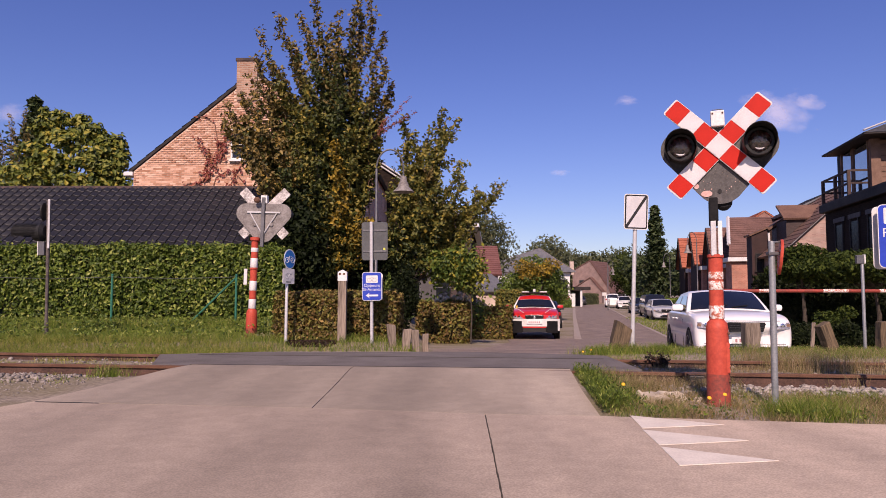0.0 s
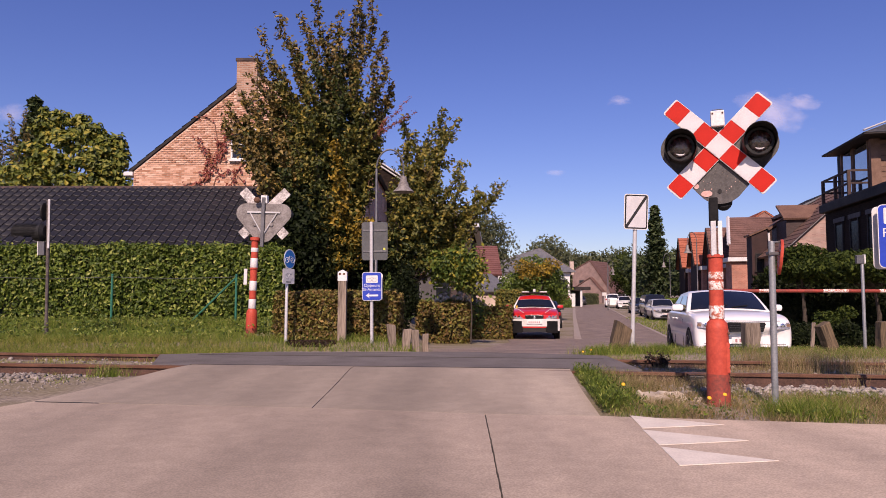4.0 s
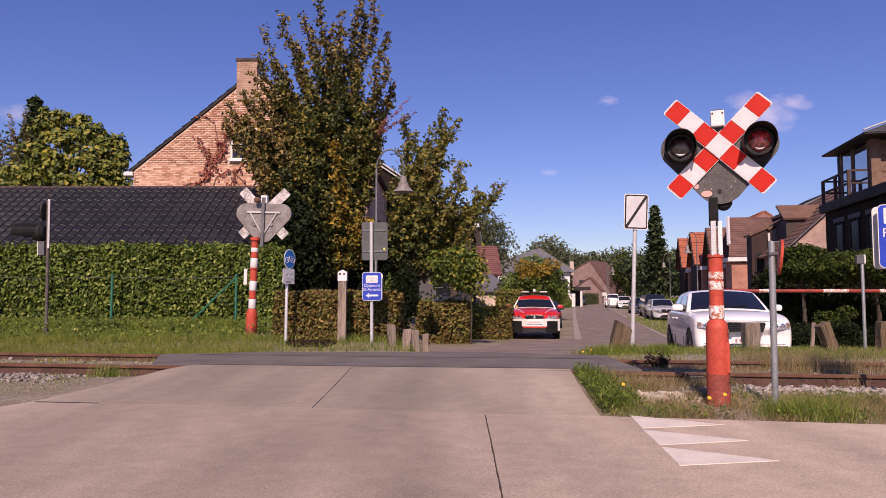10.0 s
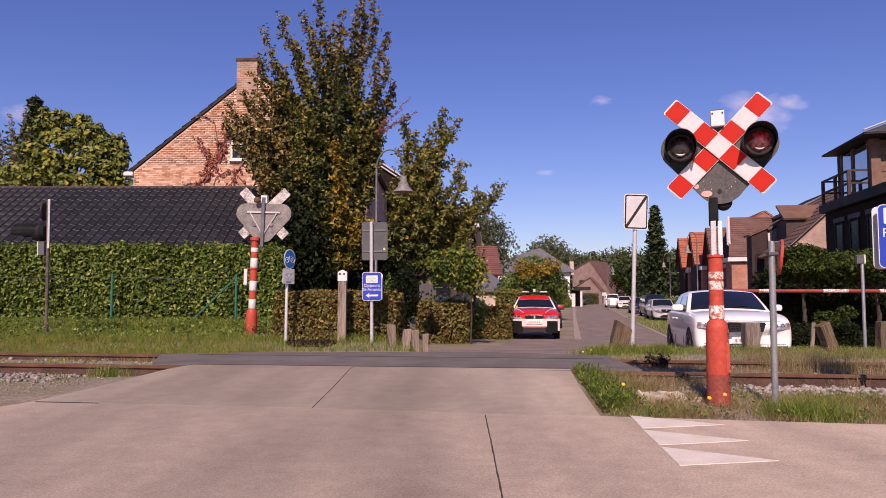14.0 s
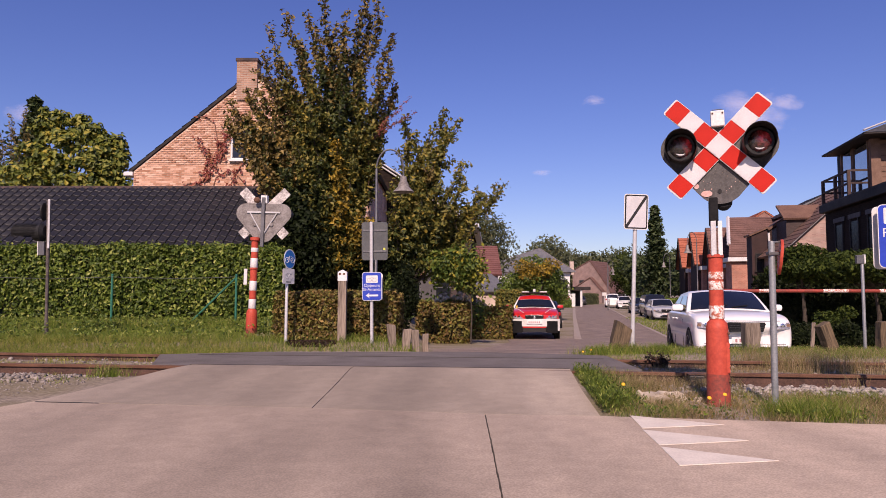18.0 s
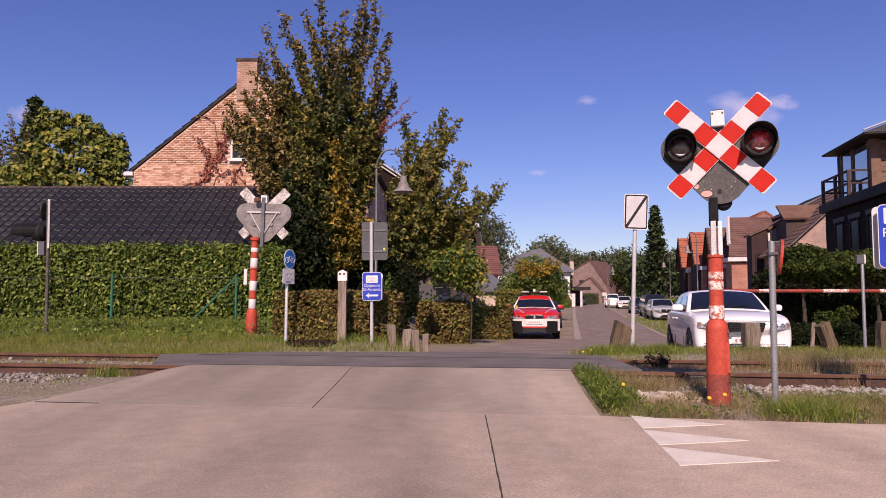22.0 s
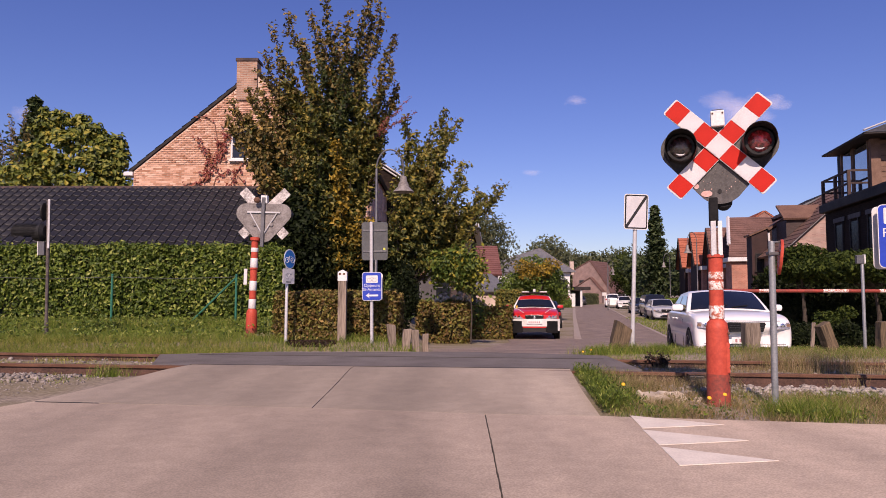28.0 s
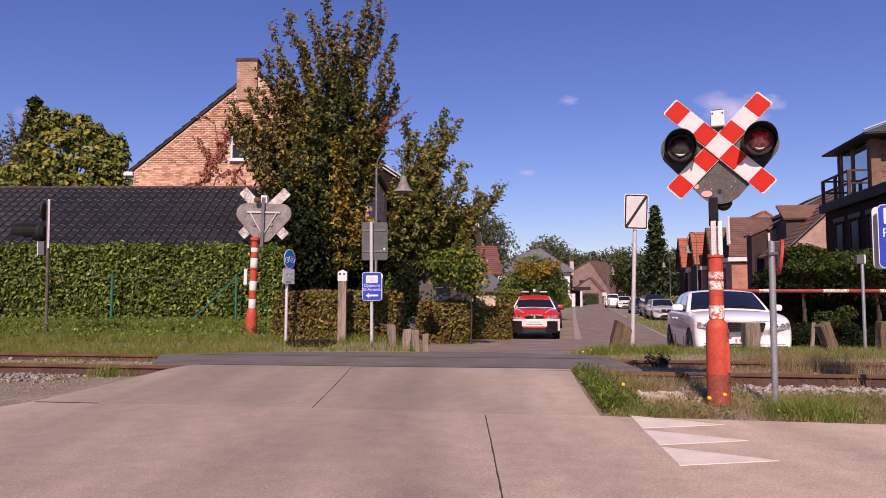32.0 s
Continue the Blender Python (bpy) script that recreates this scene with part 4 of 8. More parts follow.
tagged(part("paint_chips", bm, PINKPAINT, near_signal, "small pale chips in the paint"), kind="stuff")
far_signal = signal(pose(-3.60, 13.2, 0.10, 0, -1.6, 176), "crossing signal seen from behind, grey plate and red-white post", 0, "white band", False, -0.13, True)
far_signal.scale = (1.065, 1.065, 1.065)
part("notice", boxm(0.09, 0.15, 0.06, 0.075, 1.0, 1.28, 0.004), WHITE, far_signal, "small white notice board")
part("bell", lathe(bmesh.new(), [(0.055, 0), (0.055, 0.03), (0.03, 0.05)], 16, pose(-0.03, 0.06, 2.5, -90, 0, 0)), RUST, far_signal, "rusty brown bell")

# old signal beside the track
old = thing("track_signal", pose(-7.43, 13.2, 0.1, 0, -0.8, 0), "old dark railway signal on a grey post, hooded lamp", "railway signal")
part("post", lathe(bmesh.new(), [(0.045, 0.0), (0.03, 0.5), (0.028, 1.2), (0.036, 1.9), (0.036, 2.66), (0.03, 2.67)], 12), OLDSTEEL, old, "", True)
part("post_cover", boxm(0.015, 0.055, -0.058, -0.046, 1.75, 2.68, 0.004), GREYSTEEL, old, "pale steel strip")
part("disc", lathe(bmesh.new(), [(0.17, -0.012), (0.17, 0.012)], 20, pose(-0.09, 0, 2.45, 0, 90, 10)), BLACK, old)
part("lamp_housing", lathe(bmesh.new(), [(0.16, -0.04), (0.17, 0.1), (0.12, 0.16)], 20, pose(-0.2, 0, 2.06, 0, 90, 0)), BLACK, old, "round black lamp housing", True)
bm = bmesh.new()
rings = []
for x, r in ((-0.1, 0.165), (-0.60, 0.175)):
    rings.append([bm.verts.new((x if k not in (0,) else x, r * math.cos(radians(-25 + 230 * k / 12)), 2.06 + r * math.sin(radians(-25 + 230 * k / 12)))) for k in range(13)])
for k in range(12):
    bm.faces.new((rings[0][k], rings[0][k + 1], rings[1][k + 1], rings[1][k]))
bmesh.ops.solidify(bm, geom=bm.faces[:], thickness=0.006)
part("hood", bm, BLACK, old, "long black hood")
part("relay_box", boxm(-0.16, -0.04, -0.06, 0.06, 1.62, 1.88, 0.01), DARKSTEEL, old, "grey relay box")
part("relay_lid", boxm(-0.175, -0.155, -0.05, 0.05, 1.62, 1.88, 0.004), WHITE, old)


# ---- road signs ----
def text(body, size, m, material, parent, name="lettering"):
    cu = bpy.data.curves.new(name, "FONT")
    cu.body, cu.size, cu.align_x, cu.align_y, cu.extrude = body, size, "CENTER", "CENTER", 0.0015
    tmp = new(name, cu)
    me = bpy.data.meshes.new_from_object(tmp)
    bpy.data.objects.remove(tmp)
    me.materials.clear()
    me.materials.append(material)
    ob = new(name, me)
    ob.parent = parent
    ob.matrix_basis = m @ pose(0, 0, 0, 90, 0, 0)
    return ob


def pole(parent, h, r=0.03, material=None):
    return part("pole", lathe(bmesh.new(), [(r, -0.15), (r, h - 0.01), (r * 0.7, h)], 14), material or GREYSTEEL, parent, "", True)


def board(parent, w, h, z, material, y=-0.045, thick=0.006, name="board", rim=None, r=0.04, label=""):
    o = part(name, prism(bmesh.new(), rounded(w, h, r), y - thick, y), material, parent, label)
    o.matrix_basis = pose(0, 0, z)
    if rim:
        a = part("rim", prism(bmesh.new(), rounded(w - 0.015, h - 0.015, r * 0.85), y - thick - 0.002, y - thick + 0.001), rim, o)
    return o


def arrow(parent, y, z, w, h, material):
    o = part("arrow", prism(bmesh.new(), [(-w / 2, 0), (-w * 0.18, h / 2), (-w * 0.26, h * 0.16), (w / 2, h * 0.16), (w / 2, -h * 0.16), (-w * 0.26, -h * 0.16), (-w * 0.18, -h / 2)], y - 0.002, y), material, parent, "white arrow")
    o.matrix_basis = pose(0, 0, z)


def emblem(parent, y, z, w, h):
    """A white field with a bicycle."""
    o = part("pictogram_field", prism(bmesh.new(), rounded(w, h, 0.012), y - 0.002, y), WHITE, parent)
    o.matrix_basis = pose(0, 0, z)
    bike = bmesh.new()
    r = h * 0.27
    for x in (-w * 0.2, w * 0.2):
        tube(bike, [(x + r * math.cos(a), y - 0.004, -h * 0.1 + r * math.sin(a)) for a in np.linspace(0, 2 * math.pi, 15)], 0.005, 4)
    for a, b in (((-0.2, -0.1), (-0.07, 0.22)), ((-0.07, 0.22), (0.12, 0.22)), ((0.12, 0.22), (0.2, -0.1)), ((-0.2, -0.1), (0.02, -0.1)), ((0.02, -0.1), (0.12, 0.22))):
        tube(bike, [(a[0] * w, y - 0.004, a[1] * h), (b[0] * w, y - 0.004, b[1] * h)], 0.004, 4)
    part("bicycle_pictogram", bike, GREYSTEEL, parent).matrix_basis = pose(0, 0, z)


# end-of-restriction sign
s = thing("road_sign", pose(3.03, 11.3, 0.08, 0, 2.2, 0), "white end-of-rule sign with a black diagonal bar", "road sign")
pole(s, 2.5, 0.033)
b = board(s, 0.39, 0.575, 2.24, WHITE, label="white board with a black rim")
part("rim", prism(bmesh.new(), rounded(0.365, 0.55, 0.032), -0.0535, -0.0505), BLACK, b)
part("field", prism(bmesh.new(), rounded(0.322, 0.507, 0.024), -0.0565, -0.053), WHITEREF, b)
part("diagonal_bar", prism(bmesh.new(), [(-0.16, -0.253), (-0.135, -0.253), (0.16, 0.215), (0.16, 0.253), (0.135, 0.253), (-0.16, -0.215)], -0.059, -0.057), BLACK, b, "black diagonal bar")
part("clip", boxm(-0.05, 0.05, -0.045, 0.035, 2.05, 2.09, 0.004), GREYSTEEL, s)
part("clip", boxm(-0.05, 0.05, -0.045, 0.035, 2.38, 2.42, 0.004), GREYSTEEL, s)

# cycle route sign with a second board seen from behind
s = thing("road_sign", pose(-1.22, 12.1, 0.06, 0, -0.6, 0), "blue cycle route sign under a grey sign back", "road sign")
s.scale = (1.07, 1.07, 1.07)
pole(s, 2.04, 0.028)
b = board(s, 0.42, 0.62, 1.73, SIGNBACK, y=0.042, label="grey back of a road sign")
b.matrix_basis = pose(0.05, 0.0, 1.73)
for z in (-0.17, 0.17):
    part("stiffener", boxm(-0.19, 0.19, 0.026, 0.035, z - 0.014, z + 0.014, 0.002), DARKSTEEL, b)
part("sticker", lathe(bmesh.new(), [(0.020, 0), (0.020, 0.002)], 12, pose(0.155, 0.0355, -0.13, 90, 0, 0)), LIMESTICK, b, "small yellow sticker")
b = board(s, 0.315, 0.455, 0.995, WHITE, rim=BLUE, label="blue board with a white rim")
b.matrix_basis = pose(0.01, 0.0, 0.995)
emblem(b, -0.0535, 0.115, 0.19, 0.12)
text("Oppuurs", 0.072, pose(0, -0.054, 0.015), WHITE, b)
text("St-Amands", 0.066, pose(0, -0.054, -0.05), WHITE, b)
arrow(b, -0.0535, -0.145, 0.2, 0.09, WHITE)
part("signal_board", prism(bmesh.new(), rounded(0.3, 0.44, 0.04), 0.036, 0.042), WHITE, s, "second board facing away").matrix_basis = pose(0.03, 0, 0.99)

# cycle path disc and plate
s = thing("road_sign", pose(-2.71, 12.15, 0.10, 0, 0.6, 66), "round blue cycle path sign over a white plate", "road sign")
pole(s, 1.62, 0.026)
d = part("disc", lathe(bmesh.new(), [(0.172, 0), (0.172, 0.006)], 28, Matrix.Translation((0.02, -0.03, 1.50)) @ Matrix.Diagonal((0.95, 1, 1, 1)) @ pose(0, 0, 0, 90, 0, 0)), WHITE, s, "white-rimmed disc")
part("disc_face", lathe(bmesh.new(), [(0.155, 0), (0.155, 0.003)], 28, Matrix.Translation((0.02, -0.0361, 1.50)) @ Matrix.Diagonal((0.95, 1, 1, 1)) @ pose(0, 0, 0, 90, 0, 0)), DISCBLUE, s, "blue disc face")
bk = bmesh.new()
for x in (-0.06, 0.10):
    tube(bk, [(x + 0.05 * math.cos(a), -0.041, 1.48 + 0.045 * math.sin(a)) for a in np.linspace(0, 2 * math.pi, 13)], 0.005, 4)
tube(bk, [(-0.06, -0.041, 1.48), (0.0, -0.041, 1.55), (0.07, -0.041, 1.55), (0.10, -0.041, 1.48), (0.02, -0.041, 1.48), (0.0, -0.041, 1.55)], 0.004, 4)
part("bicycle_pictogram", bk, WHITE, s)
b = board(s, 0.33, 0.26, 1.2, WHITE, y=-0.03, r=0.02, label="white plate")
b.matrix_basis = pose(0.0, 0, 1.2)
emblem(b, -0.036, 0.02, 0.28, 0.17)
part("text_bar", boxm(-0.07, 0.07, -0.039, -0.036, -0.105, -0.09), SIGNBACK, b)

# tall timber marker
s = thing("marker_post", pose(-1.75, 12.2, 0.1, 0, 0.4, 0), "square weathered timber post with a white top", "post")
part("shaft", boxm(-0.072, 0.072, -0.072, 0.072, -0.1, 1.13, 0.01), OLDWOOD, s)
part("cap", prism(bmesh.new(), [(-0.078, 1.12), (0.078, 1.12), (0.078, 1.275), (0.0, 1.315), (-0.078, 1.275)], -0.078, 0.078), WHITE, s, "white painted top")
for x in (-0.04, 0.03):
    part("number_bar", boxm(x - 0.02, x + 0.02, -0.082, -0.078, 1.225, 1.255), RUST, s)

# grey pole beside the signal, with a disc seen from its edge
s = thing("track_marker", pose(2.905, 6.2, 0.04, 0, 0.3, 0), "thin grey steel pole with a red disc seen edge-on", "post")
part("pole", lathe(bmesh.new(), [(0.028, -0.1), (0.028, 1.41), (0.024, 1.425)], 16), DULLSTEEL, s, "", True)
part("disc", lathe(bmesh.new(), [(0.155, -0.012), (0.16, 0.0), (0.155, 0.012)], 28, pose(0.085, 0.02, 1.285, 0, 90 + 6, -21)), RED, s, "red disc", True)
part("clamp", boxm(-0.04, 0.06, -0.04, 0.03, 1.30, 1.325, 0.003), DARKSTEEL, s)
part("clamp", boxm(-0.02, 0.09, -0.01, 0.02, 1.41, 1.425, 0.003), DARKSTEEL, s)

# near cycle route sign
s = thing("road_sign", pose(4.525, 6.9, 0.0, 0, 0, -6), "pair of blue cycle route boards on a pole", "road sign")
pole(s, 1.95, 0.032)
b = board(s, 0.48, 0.625, 1.565, WHITE, y=-0.045, rim=BLUE, r=0.05, label="blue board with a white rim")
part("field", prism(bmesh.new(), rounded(0.36, 0.16, 0.012), -0.0555, -0.0535), WHITE, b).matrix_basis = pose(-0.005, 0, 0.20)
t = text("Ru", 0.125, pose(-0.135, -0.055, 0.03), WHITE, b)
part("arrow", boxm(-0.17, 0.14, -0.0555, -0.0535, -0.205, -0.165), WHITE, b)
board(s, 0.48, 0.625, 1.555, WHITE, y=0.055, name="rear_board", r=0.05).matrix_basis = pose(-0.005, 0, 1.555)

# small reflector post
s = thing("reflector_post", pose(6.88, 11.5, 0.03), "thin grey post with a white reflector on top", "post")
# duller steel puts the shade on this post into its colour
part("pole", lathe(bmesh.new(), [(0.026, -0.1), (0.026, 1.5), (0.02, 1.51)], 12), DULLSTEEL, s, "", True)
part("reflector", boxm(-0.10, 0.02, -0.03, 0.03, 1.46, 1.6, 0.006), DARKSTEEL, s)
part("reflector_face", boxm(0.021, 0.045, -0.035, 0.03, 1.46, 1.61, 0.008), WHITE, s, "white face")

# timber stumps
def stump(x, y, h, w, tilt, turn, cut, mat_=None, label="short weathered timber bollard in the grass"):
    z = ground_z(x, y) - 0.05
    bm = boxm(-w / 2, w / 2, -w * 0.4, w * 0.4, 0, h, 0.012)
    bmesh.ops.subdivide_edges(bm, edges=[e for e in bm.edges if abs(e.verts[0].co.z - e.verts[1].co.z) > h * 0.5], cuts=3)
    for v in bm.verts:
        v.co += Vector((noise.noise(v.co * 6 + Vector((x, y, 0))), noise.noise(v.co * 5 + Vector((y, x, 2))), 0)) * 0.018
        if v.co.z > h * 0.9:
            v.co.z += cut * v.co.x
    o = part("timber_bollard", bm, mat_ or OLDWOOD)
    o.matrix_basis = pose(x, y, z, 0, tilt, turn)
    return tagged(o, label, "bollard", "timber bollards")


for x, y, h, w, tilt, cut in ((-0.85, 12.05, 0.42, 0.14, -6, -0.3), (-0.64, 12.0, 0.42, 0.14, 4, 0.2), (-0.45, 12.0, 0.46, 0.12, -4, -0.1), (-0.31, 12.3, 0.42, 0.11, 0, 0.1)):
    stump(x, y, h, w, tilt, 8, cut)
stump(2.72, 11.1, 0.50, 0.26, 14, 0, -0.35, MOSS_SHADE_WOOD, label="thick leaning timber bollard with a mossy top")
stump(4.93, 11.3, 0.50, 0.23, 0, 0, 0.0)
# the right-hand bollards take the darker wood as tree shade
stump(6.24, 11.3, 0.52, 0.19, -20, 10, 0.1, MOSS_SHADE_WOOD)
stump(6.42, 12.3, 0.62, 0.06, 4, 0, 0.0)
stump(7.25, 11.6, 0.52, 0.22, 3, 0, 0.1, MOSS_SHADE_WOOD)

# red and white boom
s = thing("boom_barrier", pose(6.6, 17, -0.385), "red and white horizontal boom barrier, paint flaking", "barrier")
part("boom", lathe(bmesh.new(), [(0.045, 0.0), (0.045, 7.5)], 12, pose(0.0, 0, 1.45, 0, 90, 0)), OLDRED, s, "", True)
for x0, x1 in ((1.04, 1.40), (2.59, 3.20), (3.95, 4.55), (5.5, 6.1)):
    part("band", lathe(bmesh.new(), [(0.0465, x0), (0.0465, x1)], 12, pose(0, 0, 1.45, 0, 90, 0)), PEELED, s, "flaking white band", True)
part("stand", boxm(7.2, 7.5, -0.15, 0.15, 0, 1.6, 0.02), RED, s)
part("rest_post", boxm(-0.05, 0.05, -0.05, 0.05, 0, 1.41, 0.005), RUST, s)


# ---- street lamps ----
def street_lamp(m, h, reach, label="dark steel street lamp with a bell-shaped shade"):
    s = thing("street_lamp", m, label, "street lamp", "street lamps")
    part("pole", lathe(bmesh.new(), [(0.065, -0.1), (0.05, 0.9), (0.034, 0.92), (0.028, h - 0.45)], 12), DARKSTEEL, s, "", True)
    pts = [(0, 0, h - 0.46)] + [(reach / 2 - reach / 2 * math.cos(a), 0, h - 0.45 + 0.45 * math.sin(a)) for a in np.linspace(0.15, math.pi - 0.1, 11)] + [(reach, 0, h - 0.62)]
    part("arm", tube(bmesh.new(), pts, 0.02, 8), DARKSTEEL, s, "curved arm", True)
    part("shade", lathe(bmesh.new(), [(0.05, 0.0), (0.075, -0.02), (0.08, -0.12), (0.11, -0.16), (0.13, -0.25), (0.22, -0.34), (0.25, -0.37), (0.235, -0.37), (0.1, -0.27)], 20, pose(reach, 0, h - 0.62)), PLATEBACK, s, "grey metal bell shade", True)
    return s


lamp_a = street_lamp(pose(-1.53, 16, 0.0), 4.32, 0.62)
for x, y, r in ((14.87, 41, -1), (20.4, 63, -1), (17.6, 75, 1), (20.8, 88, 1)):
    copy_thing(lamp_a, pose(x, y, -0.8, 0, 0, 190 if r < 0 else 10) @ Matrix.Diagonal((0.95, 0.95, 1.25, 1)))


# ---- houses ----
def window(parent, x0, x1, z0, z1, y, frame_mat=None, bars=1, sill=True):
    """A window set in a wall that faces -y."""
    fm = frame_mat or WHITE
    w = part("window", boxm(x0, x1, y - 0.02, y + 0.05, z0, z1), GLASS, parent)
    t = 0.06
    for a in ((x0 - t, x0, z0 - t, z1 + t), (x1, x1 + t, z0 - t, z1 + t), (x0, x1, z0 - t, z0), (x0, x1, z1, z1 + t)):
        part("window_frame", boxm(a[0], a[1], y - 0.06, y + 0.05, a[2], a[3]), fm, w)
    for k in range(bars):
        zz = z0 + (z1 - z0) * (k + 1) / (bars + 1)
        part("glazing_bar", boxm(x0, x1, y - 0.045, y - 0.021, zz - 0.02, zz + 0.02), fm, w)
    if sill:
        part("window_sill", boxm(x0 - 0.12, x1 + 0.12, y - 0.14, y + 0.02, z0 - 0.14, z0 - t), fm, w)
    return w


def roof_slab(parent, a, b, c, d, thick, material, name="roof"):
    """A roof slope through four corners."""
    bm = bmesh.new()
    p = [Vector(v) for v in (a, b, c, d)]
    nrm = (p[1] - p[0]).cross(p[3] - p[0]).normalized()
    if nrm.z < 0:
        nrm = -nrm
    lo = [bm.verts.new(v) for v in p]
    hi = [bm.verts.new(v + nrm * thick) for v in p]
    bm.faces.new(lo)
    bm.faces.new(hi)
    for i in range(4):
        bm.faces.new((lo[i], lo[(i + 1) % 4], hi[(i + 1) % 4], hi[i]))
    return part(name, bm, material, parent)


def ribs(parent, a, b, c, d, rows, thick, material, lift=0.0):
    """Courses of tiles as raised strips across a slope; a-b is the eave, d-c the ridge."""
    a, b, c, d = (Vector(v) for v in (a, b, c, d))
    nrm = (b - a).cross(d - a).normalized()
    if nrm.z < 0:
        nrm = -nrm
    bm = bmesh.new()
    for k in range(rows):
        t0, t1 = k / rows, (k + 1) / rows
        p = [a.lerp(d, t0), b.lerp(c, t0), b.lerp(c, t1), a.lerp(d, t1)]
        q = [p[0] + nrm * (lift + thick), p[1] + nrm * (lift + thick), p[2] + nrm * (lift + 0.008), p[3] + nrm * (lift + 0.008)]
        lo = [bm.verts.new(v + nrm * lift) for v in p[:2]]
        hi = [bm.verts.new(v) for v in q]
        bm.faces.new(hi)
        bm.faces.new((lo[0], lo[1], hi[1], hi[0]))
    return tagged(part("tiling", bm, material, parent), kind="stuff")


def gable_house(m, w, depth, eave, apex, wall_mat, roof_mat, label, ax=None, over=0.25, rows=14, thick=0.12, ridge_y=False, name="house", verge_mat=None):
    """Walls with the gable towards -y, x from 0 to w; the ridge runs along y."""
    h = thing(name, m, label, "house")
    ax = w / 2 if ax is None else ax
    part("wall", prism(bmesh.new(), [(0, -1.2), (w, -1.2), (w, eave), (ax, apex), (0, eave)], 0, depth), wall_mat, h)
    sl = (apex - eave) / ax
    sr = (apex - eave) / (w - ax)
    L = [(-over, -0.06, eave - over * sl + 0.02), (-over, depth + 0.1, eave - over * sl + 0.02), (ax, depth + 0.1, apex + 0.02), (ax, -0.06, apex + 0.02)]
    R = [(w + over, -0.06, eave - over * sr + 0.02), (w + over, depth + 0.1, eave - over * sr + 0.02), (ax, depth + 0.1, apex + 0.02), (ax, -0.06, apex + 0.02)]
    for s in (L, R):
        slab = roof_slab(h, *s, thick, verge_mat or roof_mat)
        ribs(slab, *s, rows, 0.035, roof_mat, thick)
    return h


# pink brick gable
hA = gable_house(pose(-12.02, 27, 0.0), 9.3, 11, 5.76, 9.62, BRICK_PINK, TILE_BLACK, "tall pink brick house with a steep gable and dark verge", over=0.12, thick=0.10, verge_mat=DARKCLAD)
part("chimney", boxm(3.96, 4.76, -0.10, 0.5, 8.55, 10.08, 0.01), BRICK_SOOT, hA, "brick chimney")
part("chimney_cap", boxm(3.92, 4.80, -0.14, 0.54, 10.08, 10.2, 0.012), TILE_DULL, hA, "dark chimney cap")
part("gutter_end", boxm(-0.36, 0.0, -0.1, 0.5, 5.56, 5.72, 0.02), WHITE, hA, "white gutter box")
window(hA, 3.84, 4.9, 6.26, 7.35, 0.0, bars=1)
window(hA, 1.5, 2.6, 2.2, 3.5, 0.0)
window(hA, 5.6, 6.7, 2.2, 3.5, 0.0)

# red creeper on the gable
vine = thing("creeper", pose(0, 26.97, 0), "red-leaved climbing creeper on the brick gable", "climbing plant")
rng = np.random.default_rng(14)
for k, way in enumerate((((-9.32, 4.6), (-9.2, 5.5), (-8.84, 6.14), (-8.6, 6.7), (-8.38, 7.3)), ((-9.2, 5.5), (-9.1, 6.4), (-9.58, 7.1)), ((-8.3, 4.6), (-8.2, 5.3), (-7.85, 5.96)), ((-10.2, 4.9), (-9.9, 5.25), (-9.4, 5.29), (-9.2, 5.5)), ((-9.0, 4.8), (-8.8, 5.5), (-8.3, 5.8), (-7.9, 5.5), (-7.4, 4.9)), ((-8.7, 6.5), (-8.9, 7.6), (-9.3, 7.9), (-9.6, 7.9)))):
    part("stem", tube(bmesh.new(), [(x, 0, z) for x, z in way], 0.022, 5), TWIG, vine)
    pts = np.array([(x, 0, z) for x, z in way])
    n = (150, 40, 26, 14, 20, 6)[k]
    t = rng.uniform(0.25, 1, n) * (len(way) - 1)
    i = np.minimum(t.astype(int), len(way) - 2)
    q = pts[i] + (pts[i + 1] - pts[i]) * (t - i)[:, None] + rng.normal(size=(n, 3)) * np.array([0.14, 0.0, 0.14]) * (1.0 if k == 0 else 0.6)
    q[:, 1] = -0.04 - rng.uniform(0, 0.06, n)
    tagged(leaves("creeper_leaf_spray", q, 0.12, CREEPER, rng, vine, np.tile((0.0, -1.0, 0.3), (n, 1)), 0.35), kind="stuff")

# low garage with a black tiled roof
hG = thing("garage", pose(0, 0, 0), "low outbuilding with a black pantile roof behind the hedge", "garage")
gx0, gx1, ey, ez, ry, rz = -19.5, -4.78, 20.4, 2.25, 24.0, 4.58
part("wall", boxm(gx0 + 0.2, gx1 - 0.2, ey + 0.4, 26.5, -0.2, 2.3), BRICK_RED, hG)
part("gable_wall", prism(bmesh.new(), [(ey + 0.4, 2.3), (26.5, 2.3), (26.5, 2.9), (ry, rz - 0.15), (ey + 0.4, 2.42)], gx1 - 0.45, gx1 - 0.2, Matrix(((0, 1, 0, 0), (1, 0, 0, 0), (0, 0, 1, 0), (0, 0, 0, 1)))), BRICK_RED, hG)
roofG = roof_slab(hG, (gx0, ey, ez), (gx1, ey, ez), (gx1, ry, rz), (gx0, ry, rz), 0.05, DARKCLAD)
roof_slab(hG, (gx0, 27.0, 2.75), (gx1, 27.0, 2.75), (gx1, ry, rz), (gx0, ry, rz), 0.05, TILE_BLACK, "rear_roof")
ln = math.hypot(ry - ey, rz - ez)
pitch = math.atan2(rz - ez, ry - ey)
TW, TL = 0.285, ln / 12
